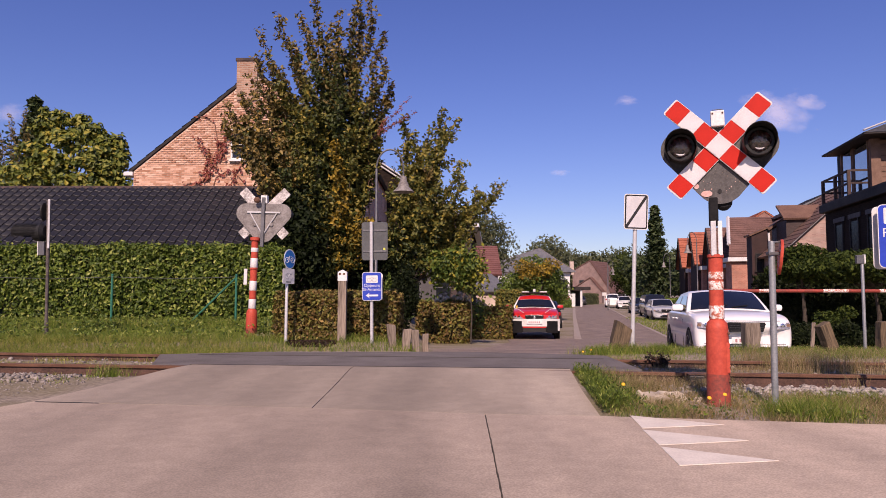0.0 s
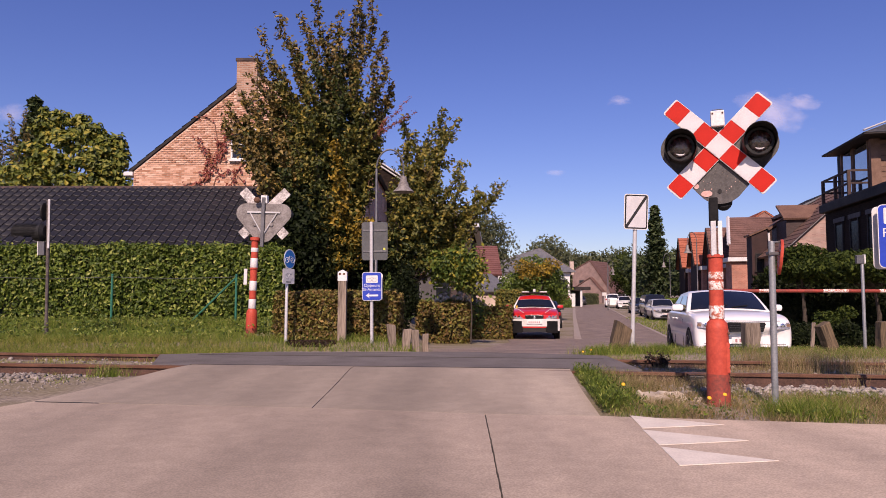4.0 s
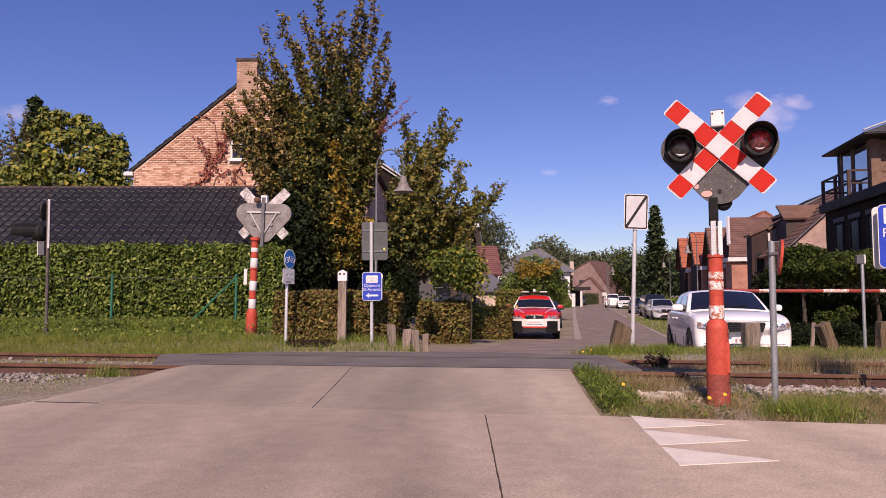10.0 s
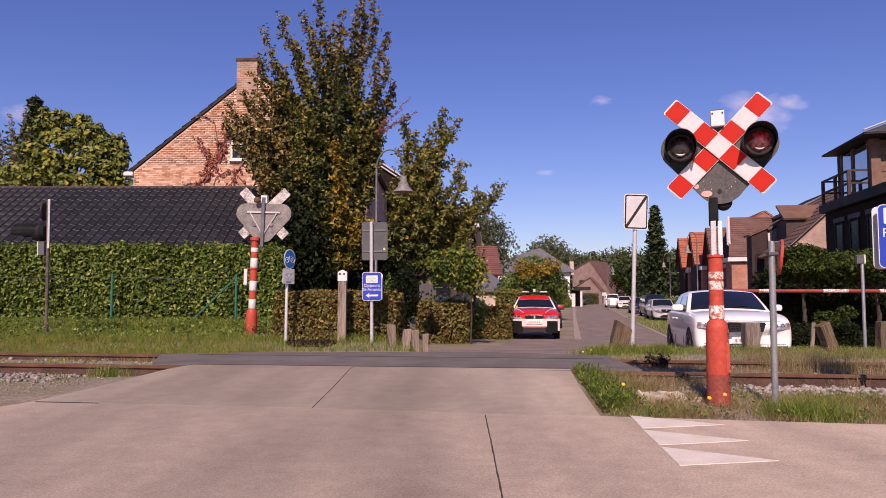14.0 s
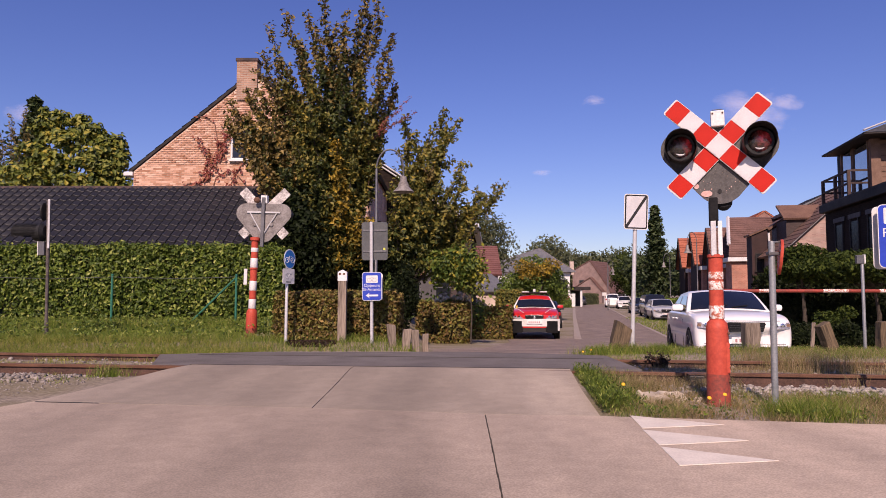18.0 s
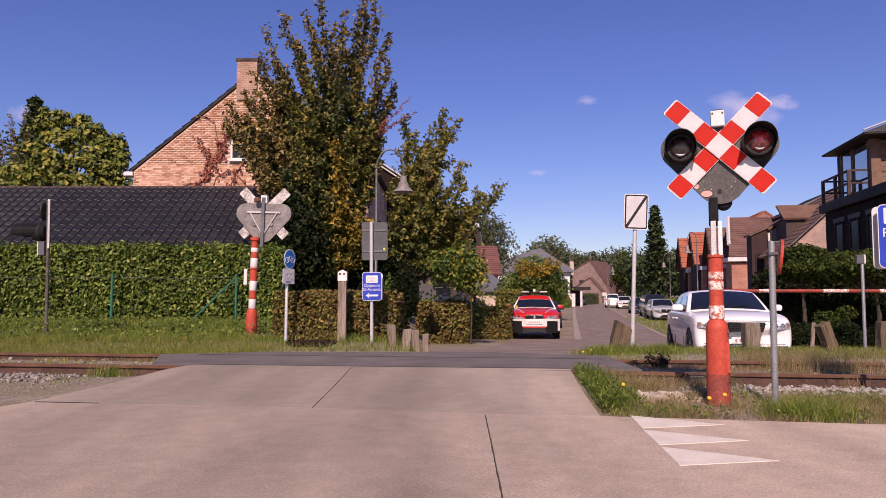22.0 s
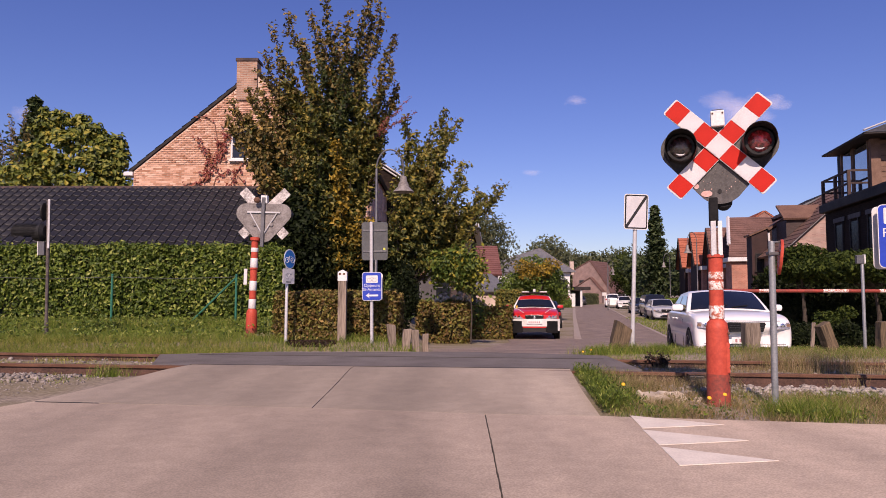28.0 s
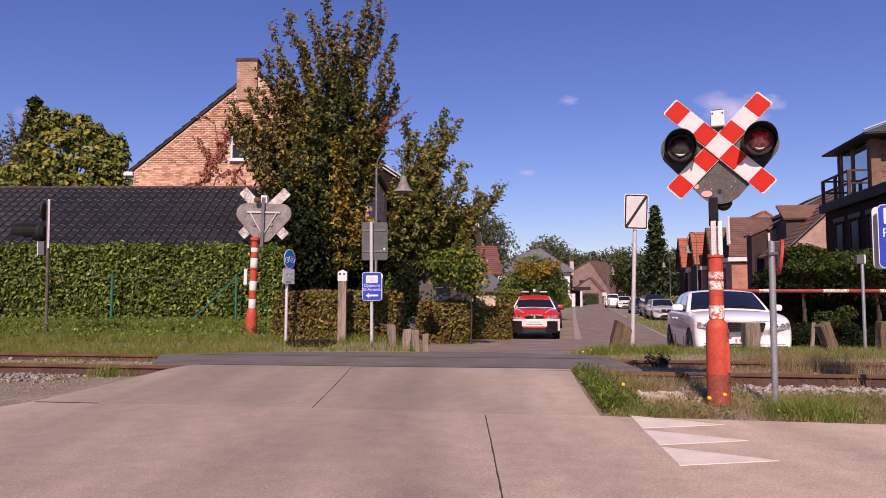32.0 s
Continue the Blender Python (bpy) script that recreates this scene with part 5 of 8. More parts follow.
bm = bmesh.new()
prof = [(-0.5, 0.0), (-0.38, 0.035), (-0.2, 0.052), (0.0, 0.03), (0.2, 0.006), (0.42, 0.004), (0.5, 0.035)]
for a, b in zip(prof, prof[1:]):
    nose = [bm.verts.new((a[0] * TW, 0, a[1] + 0.018)), bm.verts.new((b[0] * TW, 0, b[1] + 0.018))]
    q = [bm.verts.new((a[0] * TW, 0.010, a[1] + 0.028)), bm.verts.new((b[0] * TW, 0.010, b[1] + 0.028)), bm.verts.new((b[0] * TW, TL * 1.05, b[1])), bm.verts.new((a[0] * TW, TL * 1.05, a[1]))]
    bm.faces.new(q)
    lo = [bm.verts.new((a[0] * TW, 0, a[1])), bm.verts.new((b[0] * TW, 0, b[1]))]
    bm.faces.new((nose[0], nose[1], q[1], q[0]))
    bm.faces.new((lo[0], lo[1], nose[1], nose[0]))
bmesh.ops.remove_doubles(bm, verts=bm.verts, dist=0.0005)
first = part("roof_tile", bm, TILE_BLACK, roofG)
tile_mesh = first.data
cols = int((gx1 - gx0) / TW)
slope = Matrix.Translation((gx1 - TW / 2, ey - 0.02, ez + 0.055)) @ Matrix.Rotation(pitch, 4, "X")
rv, rf = [], []
src_v = [v.co.copy() for v in tile_mesh.vertices]
src_f = [tuple(p.vertices) for p in tile_mesh.polygons]
made = 0
for c in range(cols):
    for r in range(12):
        mm = slope @ pose(-c * TW, r * TL, 0.0, random.uniform(-0.4, 0.4), random.uniform(-0.5, 0.5), 0)
        if made == 0:
            first.matrix_basis = mm
        elif made < 348:
            share("roof_tile", tile_mesh, roofG, mm)
        else:
            k = len(rv)
            rv += [tuple(mm @ v) for v in src_v]
            rf += [tuple(i + k for i in f) for f in src_f]
        made += 1
tagged(raw("roof_tiles", rv, rf, TILE_BLACK, roofG), kind="stuff")
for k in range(int((gx1 - gx0) / 0.36)):
    bm = lathe(bmesh.new(), [(0.10, 0.0), (0.105, 0.36)], 8, pose(gx1 - 0.36 - k * 0.36, ry, rz + 0.03, 0, 90, 0))
    if k == 0:
        rt = part("ridge_tile", bm, TILE_DULL, hG)
    else:
        bm.free()
        share("ridge_tile", rt.data, hG, pose(-k * 0.36, 0, random.uniform(-0.006, 0.006)))

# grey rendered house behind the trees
hB = gable_house(pose(-7.6, 34, -0.3, 0, 0, -4), 8.9, 12, 4.6, 8.55, BRICK_BLACK, SLATE, "dark brick house with grey rendered ground floor, darkened for tree shade behind trees", ax=2.9, verge_mat=DARKCLAD, thick=0.18)
for dz in (0.02, 0.2):
    part("verge_board", tube(bmesh.new(), [(2.9, -0.12, 8.57 + dz), (9.1, -0.12, 4.45 + dz)], 0.035, 4), WHITE, hB, "thin white verge board")
part("chimney", boxm(3.9, 4.3, 0.6, 1.2, 7.0, 8.55), BRICK_RED, hB, "red brick chimney")
for x in (1.2, 3.6, 5.6, 7.3):
    window(hB, x, x + 0.9, 0.9, 2.3, -0.03, DARKSTEEL)
part("gutter", boxm(9.0, 9.35, -0.3, 12, 4.45, 4.62, 0.02), WHITE, hB, "white gutter")
part("render_panel", boxm(0.2, 7.98, -0.025, -0.004, -0.5, 2.9), PLASTER, hB, "grey rendered ground floor, darkened for tree shade")
for x, z in ((6.7, 2.25), (7.0, 2.7)):
    part("wall_lamp", lathe(bmesh.new(), [(0.03, 0.16), (0.05, 0.1), (0.15, -0.08), (0.13, -0.08)], 12, pose(x, -0.2, z)), COPPER, hB, "small copper wall lamp", True)
    part("lamp_arm", tube(bmesh.new(), [(x, -0.02, z + 0.2), (x, -0.2, z + 0.2), (x, -0.2, z + 0.14)], 0.012, 6), DARKSTEEL, hB)
part("corner_wall", boxm(8.0, 8.98, -0.35, -0.02, 0.0, 4.5), BRICK_DARK, hB, "dark brick corner")

# maroon-roofed house
hC = thing("house", pose(-4.5, 55, -0.8), "house with a maroon tiled roof and pale brick walls", "house")
part("wall", boxm(0, 8.8, 0, 9, 0, 3.4), BRICK_PALE, hC)
rs = [(-0.3, -0.4, 3.2), (9.1, -0.4, 3.2), (9.1, 4.5, 5.75), (-0.3, 4.5, 5.75)]
sl = roof_slab(hC, *rs, 0.12, TILE_MAROON)
ribs(sl, *rs, 14, 0.04, TILE_MAROON, 0.12)
roof_slab(hC, (-0.3, 9.4, 3.2), (9.1, 9.4, 3.2), (9.1, 4.5, 5.75), (-0.3, 4.5, 5.75), 0.12, TILE_MAROON, "rear_roof")
part("gable_wall", prism(bmesh.new(), [(0, 3.3), (9, 3.3), (4.5, 5.7)], 8.6, 8.85, Matrix(((0, 1, 0, 0), (1, 0, 0, 0), (0, 0, 1, 0), (0, 0, 0, 1)))), BRICK_DARK, hC)
part("annex_wall", boxm(5.5, 9.1, -4.5, 0, 0, 2.0), BRICK_PALE, hC, "pale brick annex")
roof_slab(hC, (5.2, -4.8, 1.9), (9.4, -4.8, 1.9), (8.2, -0.2, 3.3), (5.2, -0.2, 3.3), 0.12, SLATE, "annex_roof")

# hipped slate roof
hD = thing("house", pose(4.0, 95, -0.8), "house with a hipped grey slate roof and white walls", "house")
part("wall", boxm(0, 13.2, 0, 11, 0, 4.9), WHITE, hD)
bm = bmesh.new()
ev = [bm.verts.new(v) for v in ((-0.7, -0.7, 4.7), (13.9, -0.7, 4.7), (13.9, 11.7, 4.7), (-0.7, 11.7, 4.7))]
rg = [bm.verts.new((10.1, 5.5, 8.25)), bm.verts.new((9.5, 5.5, 8.25))]
bm.faces.new((ev[0], ev[1], rg[0], rg[1]))
bm.faces.new((ev[1], ev[2], rg[0]))
bm.faces.new((ev[2], ev[3], rg[1], rg[0]))
bm.faces.new((ev[3], ev[0], rg[1]))
bm.faces.new(ev)
part("roof", bm, SLATE, hD, "hipped slate roof")
for x in (10.0, 11.8):
    window(hD, x, x + 1.0, 2.4, 3.7, 0.0, DARKSTEEL, 0)
part("roof_window", boxm(10.6, 11.5, 1.1, 1.7, 5.4, 5.5, 0, None), GLASS, hD)
part("chimney", boxm(13.75, 14.3, 3, 3.6, 4.4, 6.3), BRICK_PALE, hD, "pale chimney")
part("annex", boxm(13.22, 14.3, 2.2, 8, 0, 1.8), WHITE, hD, "low white annex")
part("annex_post", boxm(15.0, 15.28, 2.2, 2.5, 0, 2.3), WHITE, hD, "white carport post")
part("annex_back", boxm(14.32, 16.2, 7.0, 7.2, 0, 2.28), BRICK_DARK, hD)
part("annex_roof", boxm(13.3, 16.4, 2, 8.2, 2.3, 2.75, 0.03), DARKCLAD, hD, "dark carport roof")
for x0 in (-0.7, 13.9):
    part("hip_strip", tube(bmesh.new(), [(x0, -0.7, 4.72), (9.8, 5.5, 8.27)], 0.06, 5), PLATEBACK, hD, "pale hip tiles")

# brown gable at the bend
hE = thing("house", pose(24.75, 134, -0.8, 0, 0, -32), "brown brick house with a long maroon roof", "house")
part("wall", prism(bmesh.new(), [(0, -0.5), (7.3, -0.5), (7.3, 2.3), (3.5, 7.9), (0, 6.1)], 0, 9.0), BRICK_DUSTY, hE)
rs = [(7.6, -0.15, 1.9), (7.6, 9.2, 1.9), (3.5, 9.2, 7.95), (3.5, -0.15, 7.95)]
ribs(roof_slab(hE, *rs, 0.14, TILE_UMBER), *rs, 16, 0.035, TILE_UMBER, 0.14)
rs = [(-0.3, -0.15, 5.95), (-0.3, 9.2, 5.95), (3.5, 9.2, 7.95), (3.5, -0.15, 7.95)]
ribs(roof_slab(hE, *rs, 0.14, TILE_UMBER), *rs, 8, 0.035, TILE_UMBER, 0.14)
part("porch_wall", prism(bmesh.new(), [(1.2, -0.5), (6.2, -0.5), (6.2, 2.2), (4.0, 4.7), (1.2, 3.0)], -1.4, -0.02), BRICK_DUSTY, hE, "low brick front gable")
for rs in ([(6.5, -1.6, 1.95), (6.5, 0.0, 1.95), (4.0, 0.0, 4.75), (4.0, -1.6, 4.75)], [(0.9, -1.6, 2.85), (0.9, 0.0, 2.85), (4.0, 0.0, 4.75), (4.0, -1.6, 4.75)]):
    roof_slab(hE, *rs, 0.12, TILE_UMBER, "porch_roof")
roof_slab(hE, (5.7, 6.0, 4.71), (5.7, 7.2, 4.71), (4.9, 7.2, 5.88), (4.9, 6.0, 5.88), 0.22, PLATEBACK, "roof_window")
window(hE, 1.4, 2.6, 3.7, 4.3, 0.0, PLASTER, 0)

# dark brick house with a balcony
ST = -10.7
hF = thing("house", pose(17.1, 30, -0.7, 0, 0, ST), "dark brick house with a glazed upper room over a timber balcony", "house")
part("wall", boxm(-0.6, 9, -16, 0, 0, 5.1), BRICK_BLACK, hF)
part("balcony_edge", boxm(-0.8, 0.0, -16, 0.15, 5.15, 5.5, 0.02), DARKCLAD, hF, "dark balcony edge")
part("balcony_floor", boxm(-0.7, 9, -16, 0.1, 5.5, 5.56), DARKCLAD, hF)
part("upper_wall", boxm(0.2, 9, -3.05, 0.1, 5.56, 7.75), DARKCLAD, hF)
for k in range(10):
    part("plank", boxm(0.42, 6.0, -3.09, -3.052, 5.58 + 0.21 * k, 5.775 + 0.21 * k, 0.006), BROWNWOOD, hF)
for a, b in ((-2.85, -1.35), (-1.22, -0.05)):
    gw = part("glazed_door", boxm(0.10, 0.16, a, b, 5.66, 7.6), SKYGLASS, hF, "tall glazed balcony door")
    for y in (a, b):
        part("door_frame", boxm(0.06, 0.2, y - 0.05, y + 0.05, 5.56, 7.75), BROWNWOOD, gw)
    part("door_rail", boxm(0.08, 0.19, a + 0.05, b - 0.05, 5.56, 5.66), BROWNWOOD, gw)
part("corner_post", boxm(0.05, 0.4, -3.22, -3.0, 5.56, 7.75), BROWNWOOD, hF, "dark timber corner post")
part("corner_post", boxm(0.08, 0.25, 0.08, 0.4, 5.56, 7.75), DARKCLAD, hF)
bm = bmesh.new()
vs = [bm.verts.new(v) for v in ((-0.55, 0.45, 7.75), (-0.55, -4.2, 7.75), (10, -4.2, 7.75), (10, 0.45, 7.75), (2.6, -1.9, 9.1), (10, -1.9, 9.1))]
for f in ((0, 1, 4), (1, 2, 5, 4), (3, 0, 4, 5)):
    bm.faces.new([vs[i] for i in f])
bmesh.ops.solidify(bm, geom=bm.faces[:], thickness=-0.10)
part("roof", bm, SLATE, hF, "low slate roof with wide eaves")
part("soffit", boxm(-0.53, 9.8, -4.18, 0.43, 7.69, 7.745), DARKCLAD, hF, "dark soffit")
part("hip_strip", tube(bmesh.new(), [(-0.55, -4.2, 7.83), (2.6, -1.9, 9.18)], 0.04, 5), GREYSTEEL, hF, "pale hip strip")
for y in (0.05, -1.4, -2.85):
    part("railing_post", boxm(-0.70, -0.58, y - 0.045, y + 0.045, 5.3, 6.55), RAILWOOD, hF)
for z in (6.0, 6.5):
    part("railing_bar", boxm(-0.68, -0.60, -2.85, 0.1, z, z + 0.07), RAILWOOD, hF)
    part("railing_bar", boxm(-0.60, 0.25, -2.89, -2.82, z, z + 0.07), RAILWOOD, hF)
    part("railing_bar", boxm(-0.60, 0.2, 0.02, 0.09, z, z + 0.07), RAILWOOD, hF)
for y in (-1.6, -3.2, -4.9, -6.6, -8.6, -10.5):
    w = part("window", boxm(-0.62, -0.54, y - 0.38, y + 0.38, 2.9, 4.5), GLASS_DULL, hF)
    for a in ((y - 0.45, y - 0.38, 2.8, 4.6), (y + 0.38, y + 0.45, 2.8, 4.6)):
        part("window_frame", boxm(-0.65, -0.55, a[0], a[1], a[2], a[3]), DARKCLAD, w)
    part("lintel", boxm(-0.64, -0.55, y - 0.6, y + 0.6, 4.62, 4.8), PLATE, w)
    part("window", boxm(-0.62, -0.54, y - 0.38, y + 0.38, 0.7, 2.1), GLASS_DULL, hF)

# brown-roofed house beyond
hH = gable_house(pose(19.2, 39, -0.5, 0, 0, ST), 8, 6.5, 3.9, 7.63, BRICK_ROSE, TILE_BROWN, "brick house with a brown tiled roof and white verge", over=0.3, verge_mat=TILE_BROWN)
part("dormer", boxm(0.75, 3.0, 2.8, 6.0, 4.0, 5.88), BRICK_DARK, hH, "dark dormer")
roof_slab(hH, (0.55, 2.6, 5.88), (3.2, 2.6, 5.88), (3.2, 4.2, 6.83), (0.55, 4.2, 6.83), 0.12, TILE_BROWN, "dormer_roof")
part("verge_board", tube(bmesh.new(), [(-0.3, -0.2, 3.8), (4.0, -0.2, 7.8)], 0.03, 4), PLATEBACK, hH, "white verge")

hI = thing("house", pose(19.42, 44, -0.8, 0, 0, ST), "dark red brick house with flat front and grey clad gable", "house")
part("wall", prism(bmesh.new(), [(0, 0), (1.0, 0), (1.0, 5.86), (0, 5.42)], 0, 1.3), BRICK_UMBER, hI)
roof_slab(hI, (-0.12, -0.1, 5.40), (-0.12, 1.4, 5.40), (1.02, 1.4, 5.90), (1.02, -0.1, 5.90), 0.12, TILE_BROWN, "roof_edge")
part("gable_wall", prism(bmesh.new(), [(1.055, 0), (5, 0), (5, 6.35), (1.9, 6.35), (1.055, 5.75)], -0.05, 1.3), BRICK_UMBER, hI)
part("cladding", prism(bmesh.new(), [(1.2, 4.3), (4.2, 4.3), (4.2, 6.3), (1.95, 6.3), (1.2, 5.75)], -0.1, -0.054), SLATE, hI, "grey gable cladding")
roof_slab(hI, (1.0, -0.2, 5.75), (1.0, 1.4, 5.75), (1.9, 1.4, 6.38), (1.9, -0.2, 6.38), 0.14, TILE_BROWN)
part("flat_roof", boxm(1.95, 5.1, -0.2, 1.4, 6.38, 6.5), TILE_BROWN, hI)
part("downpipe", lathe(bmesh.new(), [(0.07, 4.2), (0.07, 5.6)], 8, pose(1.0, -0.12, 0)), WHITE, hI, "white downpipe", True)
window(hI, 0.25, 0.6, 3.3, 4.3, 0.0, DARKCLAD)

gable_house(pose(28.6, 66, -0.8, 0, 0, ST), 3.4, 8, 8.2, 9.5, BRICK_RED, TILE_ORANGE, "tall brick house with an orange tiled roof behind the others", rows=10)
gable_house(pose(26.1, 52, -0.8, 0, 0, ST), 6.0, 6, 7.9, 9.4, BRICK_DARK, SLATE, "dark house with a grey slate roof behind the balcony house", rows=10)
hJ = thing("house", pose(24.3, 59, -0.8, 0, 0, ST), "red brick house with a brown roof and white verge", "house")
part("wall", boxm(0, 9, -6, 3, 0, 4.8), BRICK_RED, hJ)
part("bay", boxm(-1.45, -0.1, -7.0, -5.0, 0, 4.2), BRICK_BAY, hJ, "orange brick bay")
part("bay_roof", boxm(-1.75, 0.1, -7.3, -5.0, 4.2, 4.5), WHITE, hJ, "flat white bay roof")
rs = [(-1.5, -6.3, 4.5), (9, -6.3, 4.5), (9, -1.5, 7.95), (-0.4, -1.5, 7.95)]
sl = roof_slab(hJ, *rs, 0.14, TILE_UMBER)
ribs(sl, *rs, 18, 0.035, TILE_UMBER, 0.14)
roof_slab(hJ, (-0.4, 3.3, 4.5), (9, 3.3, 4.5), (9, -1.5, 7.95), (-0.4, -1.5, 7.95), 0.14, TILE_BROWN, "rear_roof")
part("verge_board", tube(bmesh.new(), [(-1.2, -5.0, 5.6), (-0.5, -1.5, 8.1)], 0.14, 4), WHITE, hJ, "white verge")

ROW = Matrix(((0, 1, 0, 0), (1, 0, 0, 0), (0, 0, 1, 0), (0, 0, 0, 1)))
for x, y, tile_, wall_, label in ((24.0, 65.5, TILE_UMBER, BRICK_DARK, "terraced brick house with a brown tiled roof"), (24.2, 70, TILE_ORANGE, BRICK_UMBER, "terraced brick house with a bright orange tiled roof"), (25.45, 77, TILE_ORANGE, BRICK_UMBER, "terraced brick house with a bright orange tiled roof")):
    w = 6.5
    h = thing("house", pose(x, y, -0.8, 0, 0, ST), label, "house", "terraced houses")
    part("wall", prism(bmesh.new(), [(-7, 0), (-3.4, 0), (-3.4, 4.6), (-5.2, 7.35), (-7, 4.6)], 0, w, ROW), wall_, h)
    rs = [(-0.3, -7.4, 4.3), (w, -7.4, 4.3), (w, -5.2, 7.4), (-0.3, -5.2, 7.4)]
    sl = roof_slab(h, *rs, 0.14, tile_)
    ribs(sl, *rs, 12, 0.05, tile_, 0.14)
    roof_slab(h, (-0.3, -3.0, 4.3), (w, -3.0, 4.3), (w, -5.2, 7.4), (-0.3, -5.2, 7.4), 0.14, tile_, "rear_roof")
    part("bay", boxm(0.3, 2.6, -7.9, -7.0, 0, 3.9), BRICK_BAY, h, "orange brick bay")
    part("bay_roof", boxm(0.1, 2.8, -8.2, -7.0, 3.9, 4.25), WHITE, h, "white bay roof")
    part("gable_board", prism(bmesh.new(), [(-7.3, 4.3), (-5.2, 7.5), (-3.1, 4.3), (-3.3, 4.3), (-5.2, 7.2), (-7.1, 4.3)], -0.36, -0.3, ROW), DARKCLAD, h)


# ---- trees ----
def limb_points(a, b, rng, n=7, sag=0.0, wob=0.12, sweep=-0.35):
    """A bowed way from a to b; with a positive sweep it leaves the trunk outwards and then turns upright."""
    a, b = np.array(a, float), np.array(b, float)
    t = np.linspace(0, 1, n)[:, None]
    mid = (b - a) * np.array([1, 1, 0])
    p = a + (b - a) * t + mid * (t * (1 - t)) * sweep + np.array([0, 0, 1]) * (t * (1 - t)) * sag
    p[1:-1] += rng.normal(size=(n - 2, 3)) * wob
    return p


def along(p, t):
    """The point at share t of a polyline, and its direction there."""
    seg = len(p) - 1
    i = min(int(t * seg), seg - 1)
    f = t * seg - i
    d = p[i + 1] - p[i]
    return p[i] * (1 - f) + p[i + 1] * f, d / (np.linalg.norm(d) + 1e-9)


def foliage_on(p, rng, n, spread, start=0.25):
    """Leaf places scattered along a thin shoot."""
    return np.array([along(p, start + (1 - start) * rng.uniform())[0] + rng.normal(size=3) * spread for _ in range(n)])


SWINGS = []


def tree(name, m, top, r0, groups, label, size, seed, swing=0.0, limb_r=0.045, twig=0.80, step=0.085, leaves_per_m=58, start=0.2, close=0.065):
    """A trunk, one limb to each tip, side twigs along the limbs and leaves along the twigs.
    groups: tips in the tree's own space, the leaves near the trunk and those on the outer twigs."""
    rng = np.random.default_rng(seed)
    t = thing(name, m, label, "tree")
    top = np.array(top, float)
    tp = limb_points((0, 0, -0.2), top, rng, 10, wob=0.03)
    part("trunk", tube(bmesh.new(), [tuple(q) for q in tp], list(np.linspace(r0, r0 * 0.2, 10)), 10), BARK, t, "", True)
    for tips, inner, outer in groups:
        for tip in tips:
            tip = np.array(tip, float)
            wide = math.hypot(tip[0] - top[0] * 0.5, tip[1])
            z = min(top[2] * 0.92, max(1.1, tip[2] * 0.52 - 0.45 * wide + rng.uniform(-0.4, 0.4)))
            base, _ = along(tp, (z + 0.2) / (top[2] + 0.2))
            reach = float(np.linalg.norm(tip - base))
            p = limb_points(base, tip, rng, 9, sag=0.03 * reach, wob=0.018 * reach, sweep=0.04) - base
            bm = tube(bmesh.new(), [tuple(q) for q in p], list(np.linspace(limb_r, 0.006, 9)), 6)
            near, far = [], []
            for s in np.arange(start, 1.0, step / reach):
                o, d = along(p, s)
                side = rng.normal(size=3)
                side -= d * side.dot(d)
                side /= np.linalg.norm(side) + 1e-9
                way = d * 0.75 + side * 0.8 + np.array([0, 0, 0.22])
                way /= np.linalg.norm(way)
                ln = (twig * (1 - s) ** 0.8 + 0.13) * rng.uniform(0.45, 1.25) * (0.66 if tip[2] > 7.2 else 1.0)
                if rng.uniform() < 0.7:
                    tube(bm, [tuple(o), tuple(o + way * ln * 0.5 + rng.normal(size=3) * 0.015), tuple(o + way * ln)], [0.008, 0.005, 0.003], 3)
                k = max(3, int(ln * leaves_per_m))
                u = rng.uniform(0.12, 1.06, k)
                q = o + way * (u * ln)[:, None] + rng.normal(size=(k, 3)) * close
                # lighter leaves go outwards, the shade-dark ones stay near the limb
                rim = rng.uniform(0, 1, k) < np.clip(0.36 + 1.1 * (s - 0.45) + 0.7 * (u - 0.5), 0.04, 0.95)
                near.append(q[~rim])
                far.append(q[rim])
            limb = part("limb", bm, BARK, t)
            limb.matrix_basis = Matrix.Translation(base)
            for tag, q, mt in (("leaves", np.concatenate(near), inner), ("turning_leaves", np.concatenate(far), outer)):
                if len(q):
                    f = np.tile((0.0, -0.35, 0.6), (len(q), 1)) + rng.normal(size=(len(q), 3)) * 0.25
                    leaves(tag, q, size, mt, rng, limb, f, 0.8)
            if swing:
                give = 0.15 + 0.95 * ease(4.8, 9.0, tip[2]) if top[2] > 5 else 1.0
                SWINGS.append((limb, tuple(base), swing * give * rng.uniform(0.8, 1.2), rng.uniform(0, 0.25)))
    return t


# the tall maple: upright shoots at the top, a brownish lobe towards the house, golden sprays low in front
TOPS = [(-1.8, -0.4, 9.35), (-2.23, -0.7, 8.7), (-2.55, -0.2, 8.24), (-1.31, 0.2, 9.51), (-0.82, -0.6, 8.7), (-0.78, 0, 10.12), (0.47, 0.3, 10.29), (0.96, -0.3, 9.74), (0.65, 0.8, 9.73), (1.45, -0.2, 8.77), (1.4, -0.6, 7.76), (1.54, -0.1, 7.28), (1.35, 0.5, 7.02), (0.06, -0.5, 9.35), (-1.75, 0.9, 8.91), (-0.46, 0.7, 9.38)]
